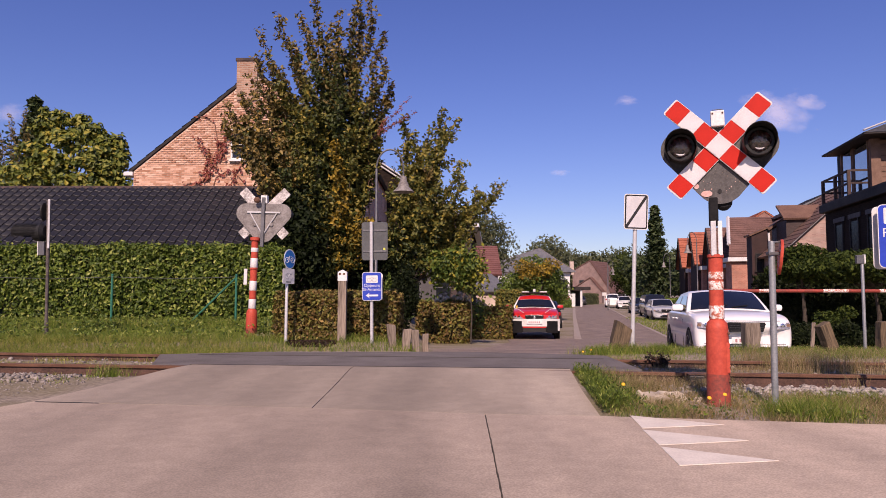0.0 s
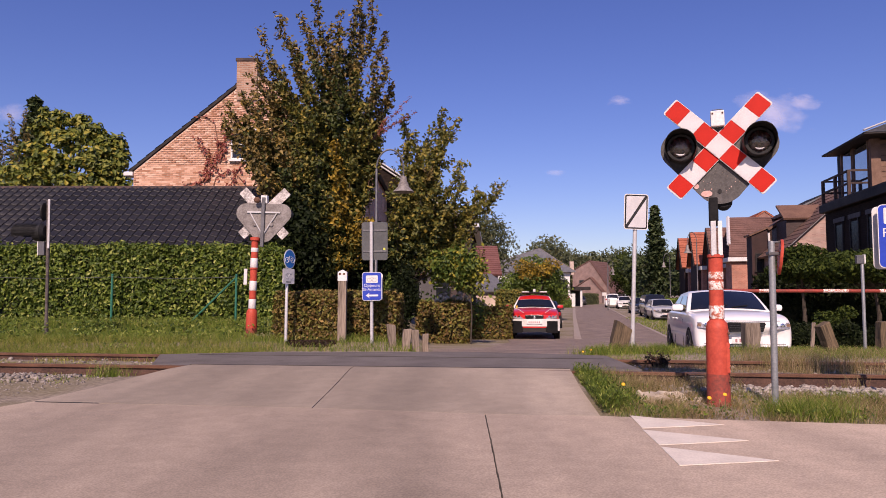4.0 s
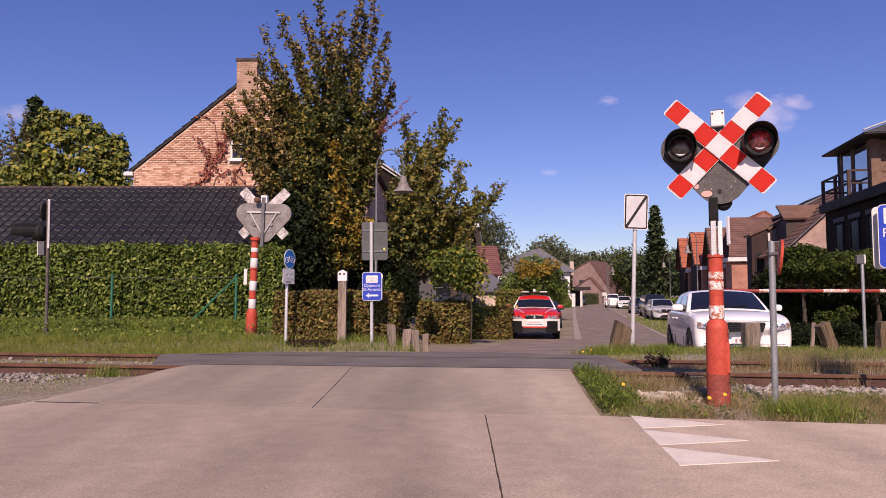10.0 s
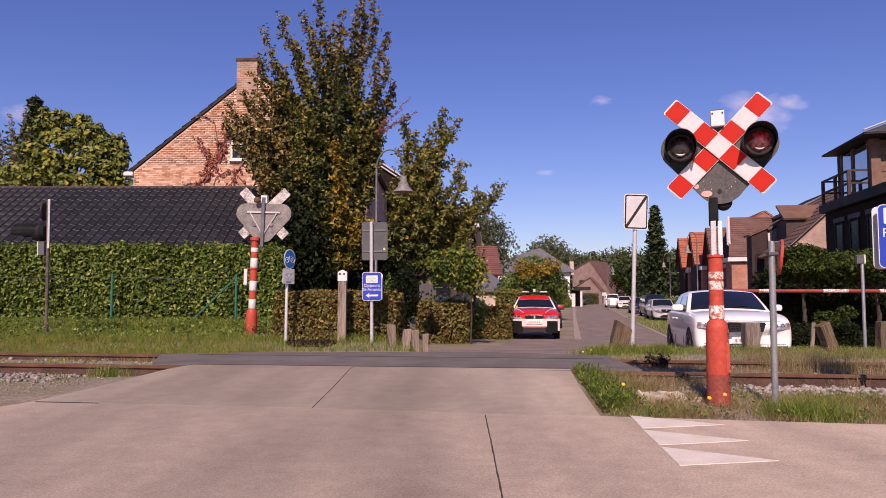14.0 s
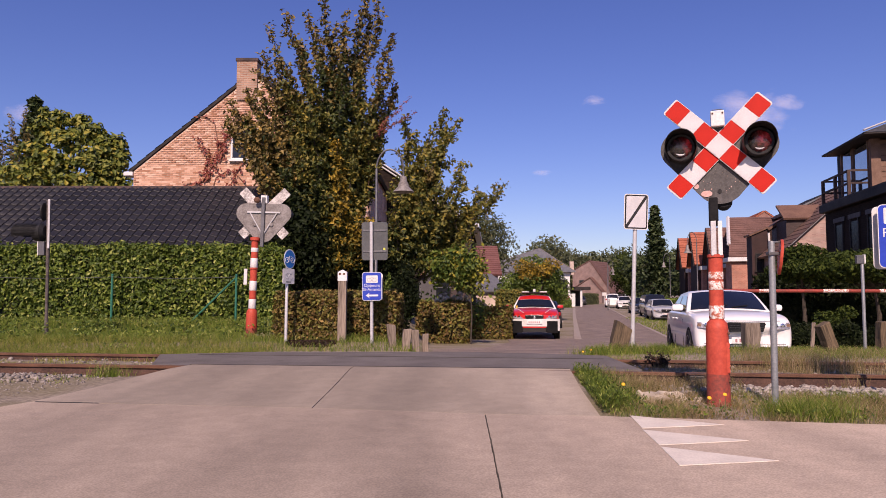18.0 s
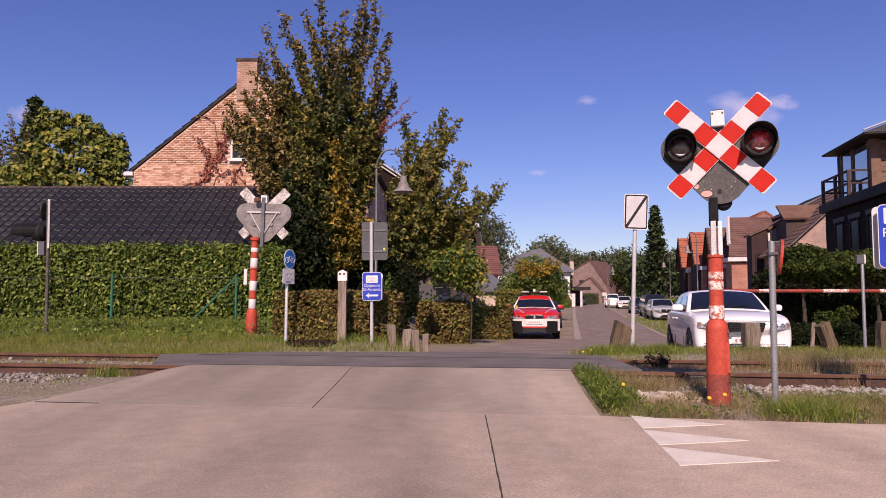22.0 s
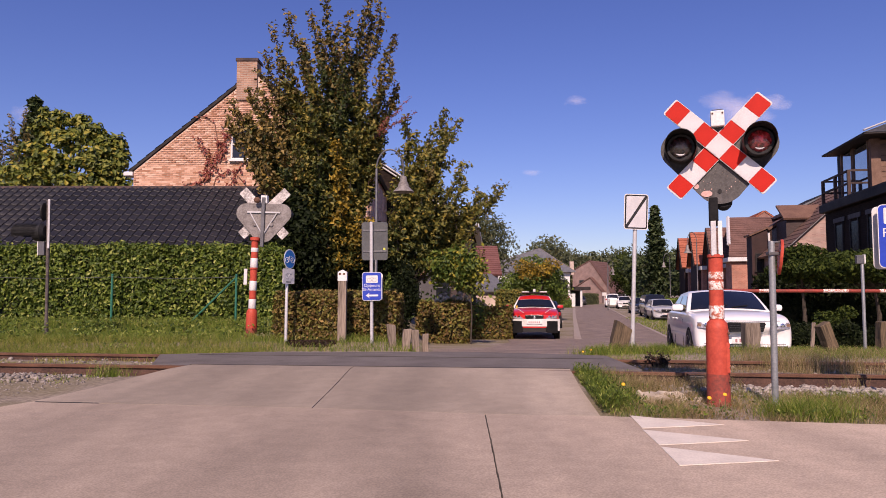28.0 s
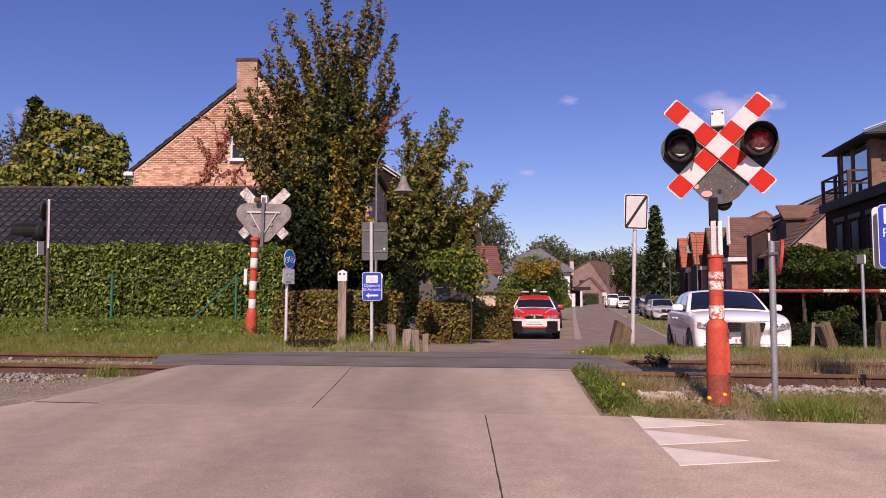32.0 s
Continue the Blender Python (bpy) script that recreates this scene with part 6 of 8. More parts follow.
BROWN = [(-3.37, -0.6, 6.52), (-3.43, -0.1, 6.36), (-3.71, 0.4, 6.28), (-2.96, -0.8, 5.67), (-2.85, -0.3, 5.35), (-2.64, -0.7, 4.66), (-2.35, 0.0, 4.34), (-1.87, -0.7, 3.94), (-1.67, -0.3, 3.58), (-3.14, 0.2, 7.05), (-2.89, 0.4, 7.74), (-2.37, -1.0, 6.29), (-1.9, -1.2, 5.42), (-2.16, -1.1, 4.7)]
BROWN_IN = [(-2.5, 0.2, 7.4), (-2.6, -0.3, 6.9), (-2.0, -0.5, 7.7), (-2.6, 0.5, 6.0), (-2.2, 0.2, 6.6), (-2.1, -0.6, 5.0), (-1.8, 0.3, 5.6), (-2.5, 0.3, 5.2), (-2.9, -0.5, 6.1), (-1.5, 0.2, 8.2), (-2.2, 0.1, 7.9)]
FLANK = [(1.15, -0.4, 5.72), (1.0, -0.6, 5.18), (0.9, -0.9, 5.9), (0.8, -0.7, 4.53), (0.7, -1.0, 6.37), (1.1, 0.6, 6.45), (0.8, -0.8, 3.76)]
GOLDEN = [(0.02, -1.3, 5.25), (0.04, -1.4, 4.4), (0.7, -1.5, 3.03), (-0.24, -1.4, 3.68), (0.48, -1.2, 4.73), (-0.42, -1.4, 2.77), (-0.89, -1.1, 7.09), (0.26, -1.5, 3.43), (0.98, -1.4, 2.96)]
FRONT = [(-0.92, -1.3, 6.21), (0.06, -1.4, 6.18), (-1.21, -1.4, 5.21), (-0.53, -1.6, 4.53), (0.37, -1.3, 5.56), (-1.5, -1.5, 4.38), (-0.83, -1.6, 3.57), (0.0, -1.1, 7.42), (0.63, -0.9, 7.32), (-0.71, -0.8, 7.69), (-1.69, -0.8, 7.02)]
# limbs at the back carry only dark leaves, painting the crown's inner shade
shade = random.Random(9)
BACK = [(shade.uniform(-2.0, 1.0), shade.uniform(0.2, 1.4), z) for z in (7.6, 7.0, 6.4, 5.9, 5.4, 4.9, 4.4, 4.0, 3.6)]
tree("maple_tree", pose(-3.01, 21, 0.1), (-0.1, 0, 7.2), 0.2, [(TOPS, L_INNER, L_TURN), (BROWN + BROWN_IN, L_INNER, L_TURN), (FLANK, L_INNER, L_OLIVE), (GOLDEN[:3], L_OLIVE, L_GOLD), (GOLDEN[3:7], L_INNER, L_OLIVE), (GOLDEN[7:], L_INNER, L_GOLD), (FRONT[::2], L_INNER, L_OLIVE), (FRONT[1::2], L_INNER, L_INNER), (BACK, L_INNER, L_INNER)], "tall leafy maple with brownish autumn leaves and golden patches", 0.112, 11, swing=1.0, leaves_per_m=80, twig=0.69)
# lower spreading tree beside it
SPREAD = [(0.0, 0.0, 6.41), (1.15, -0.2, 6.53), (1.64, -0.3, 6.21), (0.98, -0.5, 5.4), (1.79, -0.3, 4.95), (0.37, -0.6, 5.42), (0.69, 0.2, 6.02), (2.91, -0.2, 4.39), (2.66, -0.6, 3.88), (2.24, 0.0, 4.15), (1.73, -0.7, 4.23), (2.0, -0.4, 3.57)]
LOWER = [(0.55, -1.0, 3.01), (-0.26, -1.1, 4.17), (0.05, -0.8, 4.71), (0.47, -1.2, 3.83), (1.04, -1.0, 4.18), (-0.41, -1.2, 3.34), (1.36, -1.0, 3.53), (0.7, -0.5, 4.76), (0.18, 0.0, 3.31)]
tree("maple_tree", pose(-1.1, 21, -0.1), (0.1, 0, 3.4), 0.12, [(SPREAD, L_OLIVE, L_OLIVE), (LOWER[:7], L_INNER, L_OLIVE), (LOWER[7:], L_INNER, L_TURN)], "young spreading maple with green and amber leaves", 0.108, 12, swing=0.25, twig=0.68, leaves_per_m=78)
# thin reddish shoots between them
s = thing("bare_shrub", pose(-1.6, 20.4, 0.1), "thin nearly bare shrub shoots with small reddish leaves", "shrub")
rng = np.random.default_rng(5)
for tip in ((0.68, 0, 6.7), (0.79, 0.2, 6.3), (0.45, 0.1, 6.1), (0.25, 0.2, 6.3)):
    p = limb_points((-0.6, 0, 5.3), tip, rng, 7, wob=0.03)
    part("shoot", tube(bmesh.new(), [(-0.5, 0, 0.0)] + [tuple(q) for q in p], [0.02] + list(np.linspace(0.014, 0.004, 7)), 5), TWIG, s)
    leaves("leaves", foliage_on(p, rng, 75, 0.035, 0.35), 0.055, CREEPER, rng, s)


def lobed_tree(name, m, top, lobes, r, leaf, size, per_lobe, label, seed):
    """A crown of large drooping leaves in rosettes, gathered in lobes on limbs of their own."""
    rng = np.random.default_rng(seed)
    t = thing(name, m, label, "tree")
    part("trunk", tube(bmesh.new(), [(0, 0, -0.3), (0.1, 0, top * 0.5), (0, 0, top)], [0.26, 0.2, 0.08], 8), BARK, t, "", True)
    for c in lobes:
        c = np.array(c, float)
        limb = part("limb", tube(bmesh.new(), [(0, 0, top * 0.6), tuple(c * np.array([0.5, 0.5, 0.85])), tuple(c)], [0.07, 0.05, 0.015], 5), BARK, t)
        k = per_lobe // 16
        o = rng.normal(size=(k, 3))
        o /= np.linalg.norm(o, axis=1, keepdims=True)
        tuft = c + o * r * rng.uniform(0.45, 1.0, (k, 1)) * np.array([1, 1, 0.85])
        i = np.repeat(np.arange(k), 16)
        off = rng.normal(size=(len(i), 3)) * np.array([0.16, 0.16, 0.1])
        leaves("leaves", tuft[i] + off, size, leaf, rng, limb, o[i] * 0.5 + off * 3.0 + np.array([0, -0.4, 0.6]), 0.45)
    return t


def bushy(name, m, w, d, h, leaf, size, n, label, seed, trunk=True, lumps=14, category="tree", low=0.15, stem=0.03, lean=(0, 0)):
    """A rounded crown of many tufts over a trunk and limbs."""
    rng = np.random.default_rng(seed)
    t = thing(name, m, label, category)
    c = rng.normal(size=(lumps, 3))
    c /= np.linalg.norm(c, axis=1, keepdims=True)
    c *= rng.uniform(0.35, 0.8, (lumps, 1))
    c = c * np.array([w / 2, d / 2, h * (1 - low) / 2]) + np.array([lean[0], lean[1], h * (1 + low) / 2])
    bm = bmesh.new()
    tube(bm, [(0, 0, -0.3), (0.03 * w, 0, h * 0.3), (0, 0, h * 0.6)], [stem * h, stem * 0.73 * h, stem * 0.4 * h], 8)
    part("trunk", bm, BARK, t, "", True)
    bm = bmesh.new()
    for q in c:
        tube(bm, [(0, 0, h * (max(0.3, low * 0.9) + 0.12 * rng.uniform())), tuple(q * np.array([0.5, 0.5, 0.8])), tuple(q)], [0.4 * stem * h, 0.27 * stem * h, 0.1 * stem * h], 5)
    part("branchwork", bm, BARK, t, "", True)
    k = rng.integers(0, lumps, n)
    o = rng.normal(size=(n, 3))
    o /= np.linalg.norm(o, axis=1, keepdims=True)
    rad = np.array([w, d, h * (1 - low)]) * 0.24 * rng.uniform(0.75, 1.25, (lumps, 1))[k]
    p = c[k] + o * rad * rng.uniform(0.55, 1.08, (n, 1))
    p[:, 2] = np.maximum(p[:, 2], low * h * 0.4)
    leaves("crown", p, size, leaf, rng, t, o, 0.7)
    return t


# bush whose near-black colour also fills in the shade under the maple
bushy("evergreen_shrub", pose(-2.6, 21.6, 0), 4.0, 2.2, 3.3, L_YEW, 0.13, 10000, "dense evergreen bush darkened for the shade under the maple", 20, lumps=22, category="shrub", low=0.05)
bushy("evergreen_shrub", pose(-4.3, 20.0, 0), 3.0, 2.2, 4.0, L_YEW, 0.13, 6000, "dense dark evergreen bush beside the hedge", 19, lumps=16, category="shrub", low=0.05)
LOBES = [(-0.75, 0, 10.1), (-0.91, -0.5, 9.2), (0.7, 0, 9.7), (1.5, -0.5, 9.2), (0.54, -1, 8.7), (2.4, 0, 8.7), (2.8, -0.4, 7.9), (2.45, -1, 7.1), (1.63, -1.4, 7.7), (0.23, -1.4, 7.6), (-1.15, -1, 8.1), (-1.68, -1, 7.1), (-2.65, -0.8, 6.8), (-3.6, 0, 7.2), (-0.39, -1.5, 6.7), (1.21, -1.6, 6.5), (2.23, -1.4, 6.4), (2.9, -0.6, 6.6), (-1.94, -1, 6.2), (2.1, -0.8, 8.3), (-3.4, -0.5, 6.1)]
lobed_tree("garden_tree", pose(-19.5, 36, 0), 7.5, LOBES, 0.70, L_BROAD, 0.25, 480, "broad garden tree with large yellow-green leaves behind the garage", 21)
BARE = [(-0.6, 0, 11.2), (0.2, 0.3, 11.6), (0.7, 0, 10.6), (-1.2, 0.2, 10.2), (1.0, 0.2, 9.6), (-0.2, -0.3, 10.4), (0.5, -0.2, 9.4), (-0.9, -0.2, 9.0), (1.4, 0, 8.6)]
tree("garden_tree", pose(-24.2, 39.5, 0), (0, 0, 8.0), 0.16, [(BARE, L_TURN, L_TURN)], "thin grey tree, nearly bare of leaves", 0.12, 23, limb_r=0.03, leaves_per_m=7, twig=0.9, step=0.06)
bushy("garden_tree", pose(-29.6, 44, 0), 4.6, 4, 11.9, L_WEEP, 0.26, 7000, "dark green garden tree", 24, lumps=16)
young = bushy("small_tree", pose(0.76, 19.6, -0.42), 1.42, 1.1, 2.78, L_SMALL, 0.115, 2700, "small green and yellow garden tree on a thin trunk", 25, lumps=18, low=0.5, stem=0.010, lean=(-0.40, 0.0))
rng = np.random.default_rng(26)
leaves("yellow_leaves", rng.normal(size=(260, 3)) * np.array([0.11, 0.2, 0.34]) + np.array([0.24, -0.2, 1.95]), 0.10, L_LIME, rng, young)
bushy("climbing_shrub", pose(-1.36, 17.9, 0.0), 0.4, 0.35, 1.75, L_GREEN, 0.07, 700, "slim light green climber beside the house", 36, lumps=8, category="shrub", low=0.1)
bushy("maroon_shrub", pose(16.6, 95, -0.8), 1.6, 1.5, 1.9, CREEPER, 0.15, 900, "small dark maroon garden shrub", 37, lumps=8, category="shrub", low=0.0)
hedge("garden_hedge", 3.0, 4.4, 38, 39, -0.8, 1.15, L_OLIVE, 0.14, 2200, "low olive green garden hedge behind the driveway", 64)
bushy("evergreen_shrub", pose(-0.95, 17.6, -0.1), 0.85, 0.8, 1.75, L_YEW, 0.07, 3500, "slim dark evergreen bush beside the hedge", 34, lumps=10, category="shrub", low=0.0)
bushy("street_tree", pose(6.0, 46, -0.8), 4.6, 4.0, 4.1, L_GREEN, 0.17, 13000, "low rounded tree, green with a golden top", 26, lumps=18)
bushy("street_tree", pose(6.2, 44.3, 1.45), 2.8, 2.2, 1.9, L_GOLD, 0.16, 1500, "golden top of a low rounded tree", 27, lumps=8)
bushy("garden_tree", pose(4.5, 66, -0.8), 5.0, 4, 10.0, L_DISTANT, 0.24, 5500, "tall airy grey-green tree behind the houses", 28, lumps=18)
bushy("garden_tree", pose(12.6, 20.5, -0.5), 4.0, 3.2, 2.85, L_WEEP, 0.10, 11000, "weeping green garden tree before the dark house", 29, lumps=20, low=0.62)
bushy("garden_tree", pose(11.0, 21.5, -0.5), 2.0, 2.0, 2.9, L_WEEP, 0.10, 7000, "weeping green garden tree", 30, lumps=14, low=0.6)
for x, y, w, h in ((7.85, 15.6, 1.1, 0.74), (8.75, 15.5, 1.2, 0.68), (9.85, 15.4, 1.3, 0.72)):
    bushy("box_bush", pose(x, y, -0.3), w, 1.0, h, L_YEW, 0.06, 3500, "clipped dark green box bush", 32 + int(x), category="shrub", low=0.0, lumps=20)
bushy("shrub", pose(10.5, 18.6, -0.4), 1.2, 1.0, 1.05, L_WEEP, 0.07, 1800, "low dark green garden shrub", 31, category="shrub")
for k, (x, y, w, h) in enumerate(((25.6, 86, 6, 7.0), (29.5, 92, 7, 7.5), (29, 104, 7, 7.0), (33, 116, 9, 8.0))):
    bushy("garden_tree", pose(x, y, -0.8), w, w * 0.8, h, L_DARK, 0.45, 2800, "dense dark green tree beside the street", 40 + k)
hedge("evergreen_hedge", 10.7, 15.5, 23.2, 24.2, -0.6, 1.6, L_YEW, 0.12, 6000, "evergreen hedge darkened for tree shade before the dark brick house", 63)
# conifers
def conifer(m, h, r, n, label, seed, size=0.34):
    """A narrow cone of drooping boughs set with needles."""
    rng = np.random.default_rng(seed)
    con = thing("conifer", m, label, "tree")
    part("trunk", tube(bmesh.new(), [(0, 0, -0.2), (0, 0, h * 0.97)], [0.02 * h, 0.03], 8), BARK, con)
    bm, pts = bmesh.new(), []
    for k in range(n):
        t = rng.uniform(0, 1) ** 0.85
        w = r * (1 - t) ** 0.85 * rng.uniform(0.6, 1.15) * (1.0 if k % 7 else 1.25) + 0.12
        a = rng.uniform(0, 2 * math.pi)
        z = 0.1 * h + 0.9 * h * t
        if k % 3 == 0:
            tube(bm, [(0, 0, z), (w * math.cos(a), w * math.sin(a), z - 0.32 * w)], [0.03, 0.008], 4)
        for j in range(12):
            f = (j + 1) / 12
            pts.append((w * f * math.cos(a), w * f * math.sin(a), z - 0.42 * w * f * f + (0.12 * w if f > 0.85 else 0)))
    part("boughs", bm, BARK, con)
    leaves("needles", np.array(pts) + rng.normal(size=(len(pts), 3)) * np.array([0.13, 0.13, 0.07]), size, L_DARK, rng, con, np.tile((0.0, -0.2, 0.8), (len(pts), 1)), 0.5)


conifer(pose(23.1, 76, -0.8), 11.3, 2.3, 560, "tall narrow dark conifer beside the street", 50)
bushy("garden_tree", pose(27.4, 105, -0.8), 5.5, 4.5, 7.8, L_WEEP, 0.3, 4500, "dull olive tree behind the parked white cars", 51)
conifer(pose(-25.9, 44, 0), 13.4, 3.4, 420, "dark spruce behind the garden trees", 52)
# distant wood
rng = np.random.default_rng(60)
pts = []
for k in range(130):
    x, y = rng.uniform(-25, 85), rng.uniform(150, 190)
    h = rng.uniform(9.5, 13.8) * (0.86 if x > 33 else 1.0)
    c = np.array([x, y, h * 0.55])
    o = rng.normal(size=(1000, 3))
    o /= np.linalg.norm(o, axis=1, keepdims=True)
    pts.append(c + o * np.array([4.2, 3, h * 0.48]) * rng.uniform(0.6, 1.05, (1000, 1)))
tagged(leaves("distant_wood", np.concatenate(pts), 0.58, L_DISTANT, rng), "belt of distant green woodland", "woodland", kind="stuff")
# hedges and low planting down the street
hedge("garden_hedge", 17.3, 19.5, 60, 82, -0.8, 0.5, L_GREEN, 0.25, 5000, "green garden hedge along the street", 61, pose(19.7, 66, -0.8, 0, 0, ST))
hedge("garden_hedge", 0, 19, 0, 1.2, 0, 1.75, L_DISTANT, 0.2, 6500, "dull green garden hedge along the bend of the street", 62, pose(20.0, 111.0, -0.8, 0, 0, 53))
s = thing("garden_sign", pose(27.4, 119.3, -0.8, 0, 0, 10), "small white oval sign on a post before the garden hedge", "sign")
part("post", boxm(-0.05, 0.05, 0, 0.1, -0.1, 1.5), GREYSTEEL, s)
part("board", boxm(-0.38, 0.38, -0.05, -0.01, 1.45, 2.0, 0.02), WHITE, s, "white board")
hedge("garden_hedge", 14.6, 16.4, 90, 91, -0.8, 0.1, L_GREEN, 0.2, 2200, "olive green garden hedge before the white house", 65)
rng = np.random.default_rng(70)
s = thing("hydrangea", pose(0.30, 21.1, -0.33), "hydrangea bush with cream flower heads", "shrub")
leaves("foliage", rng.normal(size=(900, 3)) * np.array([0.5, 0.3, 0.25]) + np.array([0, 0, 0.8]), 0.12, L_GREEN, rng, s)
for k in range(26):
    q = (rng.uniform(-0.5, 0.5), -0.35 + rng.uniform(-0.2, 0.1), 1.1 + rng.uniform(-0.12, 0.25))
    bm = bmesh.new()
    bmesh.ops.create_icosphere(bm, subdivisions=2, radius=0.06)
    for v in bm.verts:
        v.co *= 1 + 0.25 * noise.noise(v.co * 40)
    part("flower_head", bm, PETAL, s).matrix_basis = pose(*q)


# ---- cars ----
def paint(name, c, rough=0.3):
    return mat(name, tuple(v * 0.93 for v in c), c, rough, scale=1.5, fine=8, bump=0.0, coat=0.7)


P_WHITE, P_RED, P_SILVER, P_DARK, P_BLUE = paint("white_car_paint", (0.86, 0.845, 0.82)), paint("red_car_paint", (0.55, 0.02, 0.015)), paint("silver_car_paint", (0.40, 0.41, 0.43)), paint("dark_car_paint", (0.02, 0.021, 0.024)), paint("dark_blue_car_paint", (0.02, 0.026, 0.045))
RUBBER = mat("tyre_rubber", (0.012, 0.012, 0.012), (0.025, 0.025, 0.025), 0.8, scale=9, fine=60)
RIM = mat("alloy_rim", (0.35, 0.35, 0.36), (0.5, 0.5, 0.52), 0.35, 0.8, bump=0.0)
CHROME = mat("chrome_trim", (0.55, 0.55, 0.56), (0.65, 0.65, 0.66), 0.15, 1.0, bump=0.0)
HEADLAMP = mat("headlamp_glass", (0.16, 0.16, 0.17), (0.50, 0.50, 0.52), 0.12, 0.2, scale=14, fine=50, bump=0.0, coat=1.0)
PLATEW = mat("plate_white", (0.66, 0.66, 0.64), (0.76, 0.76, 0.74), 0.5, bump=0.0)
PLATETXT = mat("plate_red", (0.34, 0.16, 0.16), (0.42, 0.22, 0.22), 0.5, bump=0.0)
TAIL = mat("tail_lamp", (0.35, 0.015, 0.015), (0.45, 0.02, 0.02), 0.2, bump=0.0, coat=1.0)



def loft(bm, stations):
    """Skins rings of equal length, closed at both ends."""
    rings = [[bm.verts.new(p) for p in s] for s in stations]
    n = len(rings[0])
    for a, b in zip(rings, rings[1:]):
        for i in range(n):
            j = (i + 1) % n
            bm.faces.new((a[i], a[j], b[j], b[i]))
    bm.faces.new(rings[0])
    bm.faces.new(list(reversed(rings[-1])))
    return bm


def patch(name, fn, us, vs, material, parent, thick=0.004, label=""):
    """A curved pane: fn(u, v) gives its points, us and vs the grid; it is given a little depth."""
    bm = bmesh.new()
    g = [[bm.verts.new(fn(u, v)) for v in vs] for u in us]
    for a, b in zip(g, g[1:]):
        for k in range(len(vs) - 1):
            bm.faces.new((a[k], b[k], b[k + 1], a[k + 1]))
    bmesh.ops.recalc_face_normals(bm, faces=bm.faces)
    bmesh.ops.solidify(bm, geom=bm.faces[:], thickness=thick)
    return part(name, bm, material, parent, label, True)


def car(m, L, W, H, body, label, hood=0.92, belt=0.92, cab=(0.27, 0.42, 0.80, 0.97), tail=0.95, low=0.2, bumper=None, wheel=0.32, rails=False, pillar=None, detail=True, roof=0.70, name="car", brow=0.93):
    """A car with its nose to -y, on the ground at the origin. cab: where windscreen foot, roof front, roof end and rear-window foot lie along the length."""
    c = thing(name, m, label, "car")
    hw = W / 2
    hd = hood

    def bow(x, t):
        """How far the nose and tail sweep back towards the flanks."""
        f = max(0.0, 1 - t / 0.16) ** 1.3
        r = max(0.0, (t - 0.88) / 0.12)
        return (0.30 * f - 0.20 * r) * (abs(x) / hw) ** 2.4

    def ring(t, w, zl, zb, zt):
        half = [(0.0, zl), (0.55, zl), (0.84, zl + 0.01), (0.95, zl + 0.07), (0.985, zl + (zb - zl) * 0.30), (1.0, zl + (zb - zl) * 0.55), (0.995, zl + (zb - zl) * 0.80), (0.965, zb - 0.02), (0.90, zb + (zt - zb) * 0.35), (0.70, zt - 0.012), (0.36, zt + 0.012), (0.0, zt + 0.02)]
        full = half + [(-a, b) for a, b in reversed(half[1:-1])]
        return [(a * hw * w, -L / 2 + L * t + bow(a * hw * w, t), b) for a, b in full]

    st = [(0.000, 0.86, low + 0.10, hd * 0.62, hd * 0.66), (0.004, 0.93, low + 0.03, hd * 0.72, hd * 0.755), (0.016, 0.97, low, hd * 0.80, hd * 0.835), (0.05, 0.985, low - 0.02, hd * 0.86, hd * 0.90), (0.11, 0.995, low - 0.02, hd * 0.905, hd * 0.95), (0.19, 1.0, low - 0.02, hd * 0.935, hd * 0.985),
          (cab[0], 1.0, low - 0.02, belt - 0.03, hd * 1.005), (cab[0] + 0.08, 1.0, low - 0.02, belt - 0.01, belt + 0.02), (0.55, 1.0, low - 0.02, belt, belt + 0.02), (0.78, 1.0, low - 0.02, belt + 0.02, belt + 0.04), (0.90, 0.985, low, belt + 0.02, tail), (0.965, 0.95, low + 0.03, tail - 0.07, tail - 0.01), (0.993, 0.90, low + 0.10, tail - 0.14, tail - 0.08), (1.0, 0.82, low + 0.16, tail - 0.22, tail - 0.17)]
    b = part("body", loft(bmesh.new(), [ring(*s) for s in st]), body, c, "", True)
    sub = b.modifiers.new("soft", "SUBSURF")
    sub.levels = sub.render_levels = 1 if not detail else 2

    # cabin: its outline over the length, then panes laid on it
    bw, rw, zr = hw * 0.915, hw * roof, H - 0.035

    def top(t):
        if t <= cab[1]:
            return belt + (zr - 0.03 - belt) * ease_line((t - cab[0]) / (cab[1] - cab[0]))
        if t >= cab[2]:
            return belt + 0.01 + (zr - 0.04 - belt) * ease_line((cab[3] - t) / (cab[3] - cab[2]))
        k = (t - cab[1]) / (cab[2] - cab[1])
        return zr - 0.03 + 0.11 * k * (1 - k) - 0.01 * k

    def ease_line(s):
        s = min(1.0, max(0.0, s))
        return s * (1 + 0.16 * (1 - s))

    def side(z):
        s = (z - belt) / (zr - belt)
        return bw + (rw - bw) * s + 0.03 * s * (1 - s)

    def sweep(x, t):
        f = max(0.0, 1 - (t - cab[0]) / 0.30)
        r = max(0.0, 1 - (cab[3] - t) / 0.25)
        return (0.17 * f - 0.12 * r) * (abs(x) / bw) ** 2

    def upper(t, u):
        z = top(t)
        e = side(z)
        x = e * u
        return (x, -L / 2 + L * t + sweep(x, t), z + 0.045 * (1 - u * u))

    def flank(t, z, s, out=0.0):
        x = side(z) + out
        return (s * x, -L / 2 + L * t + sweep(x, t), z)

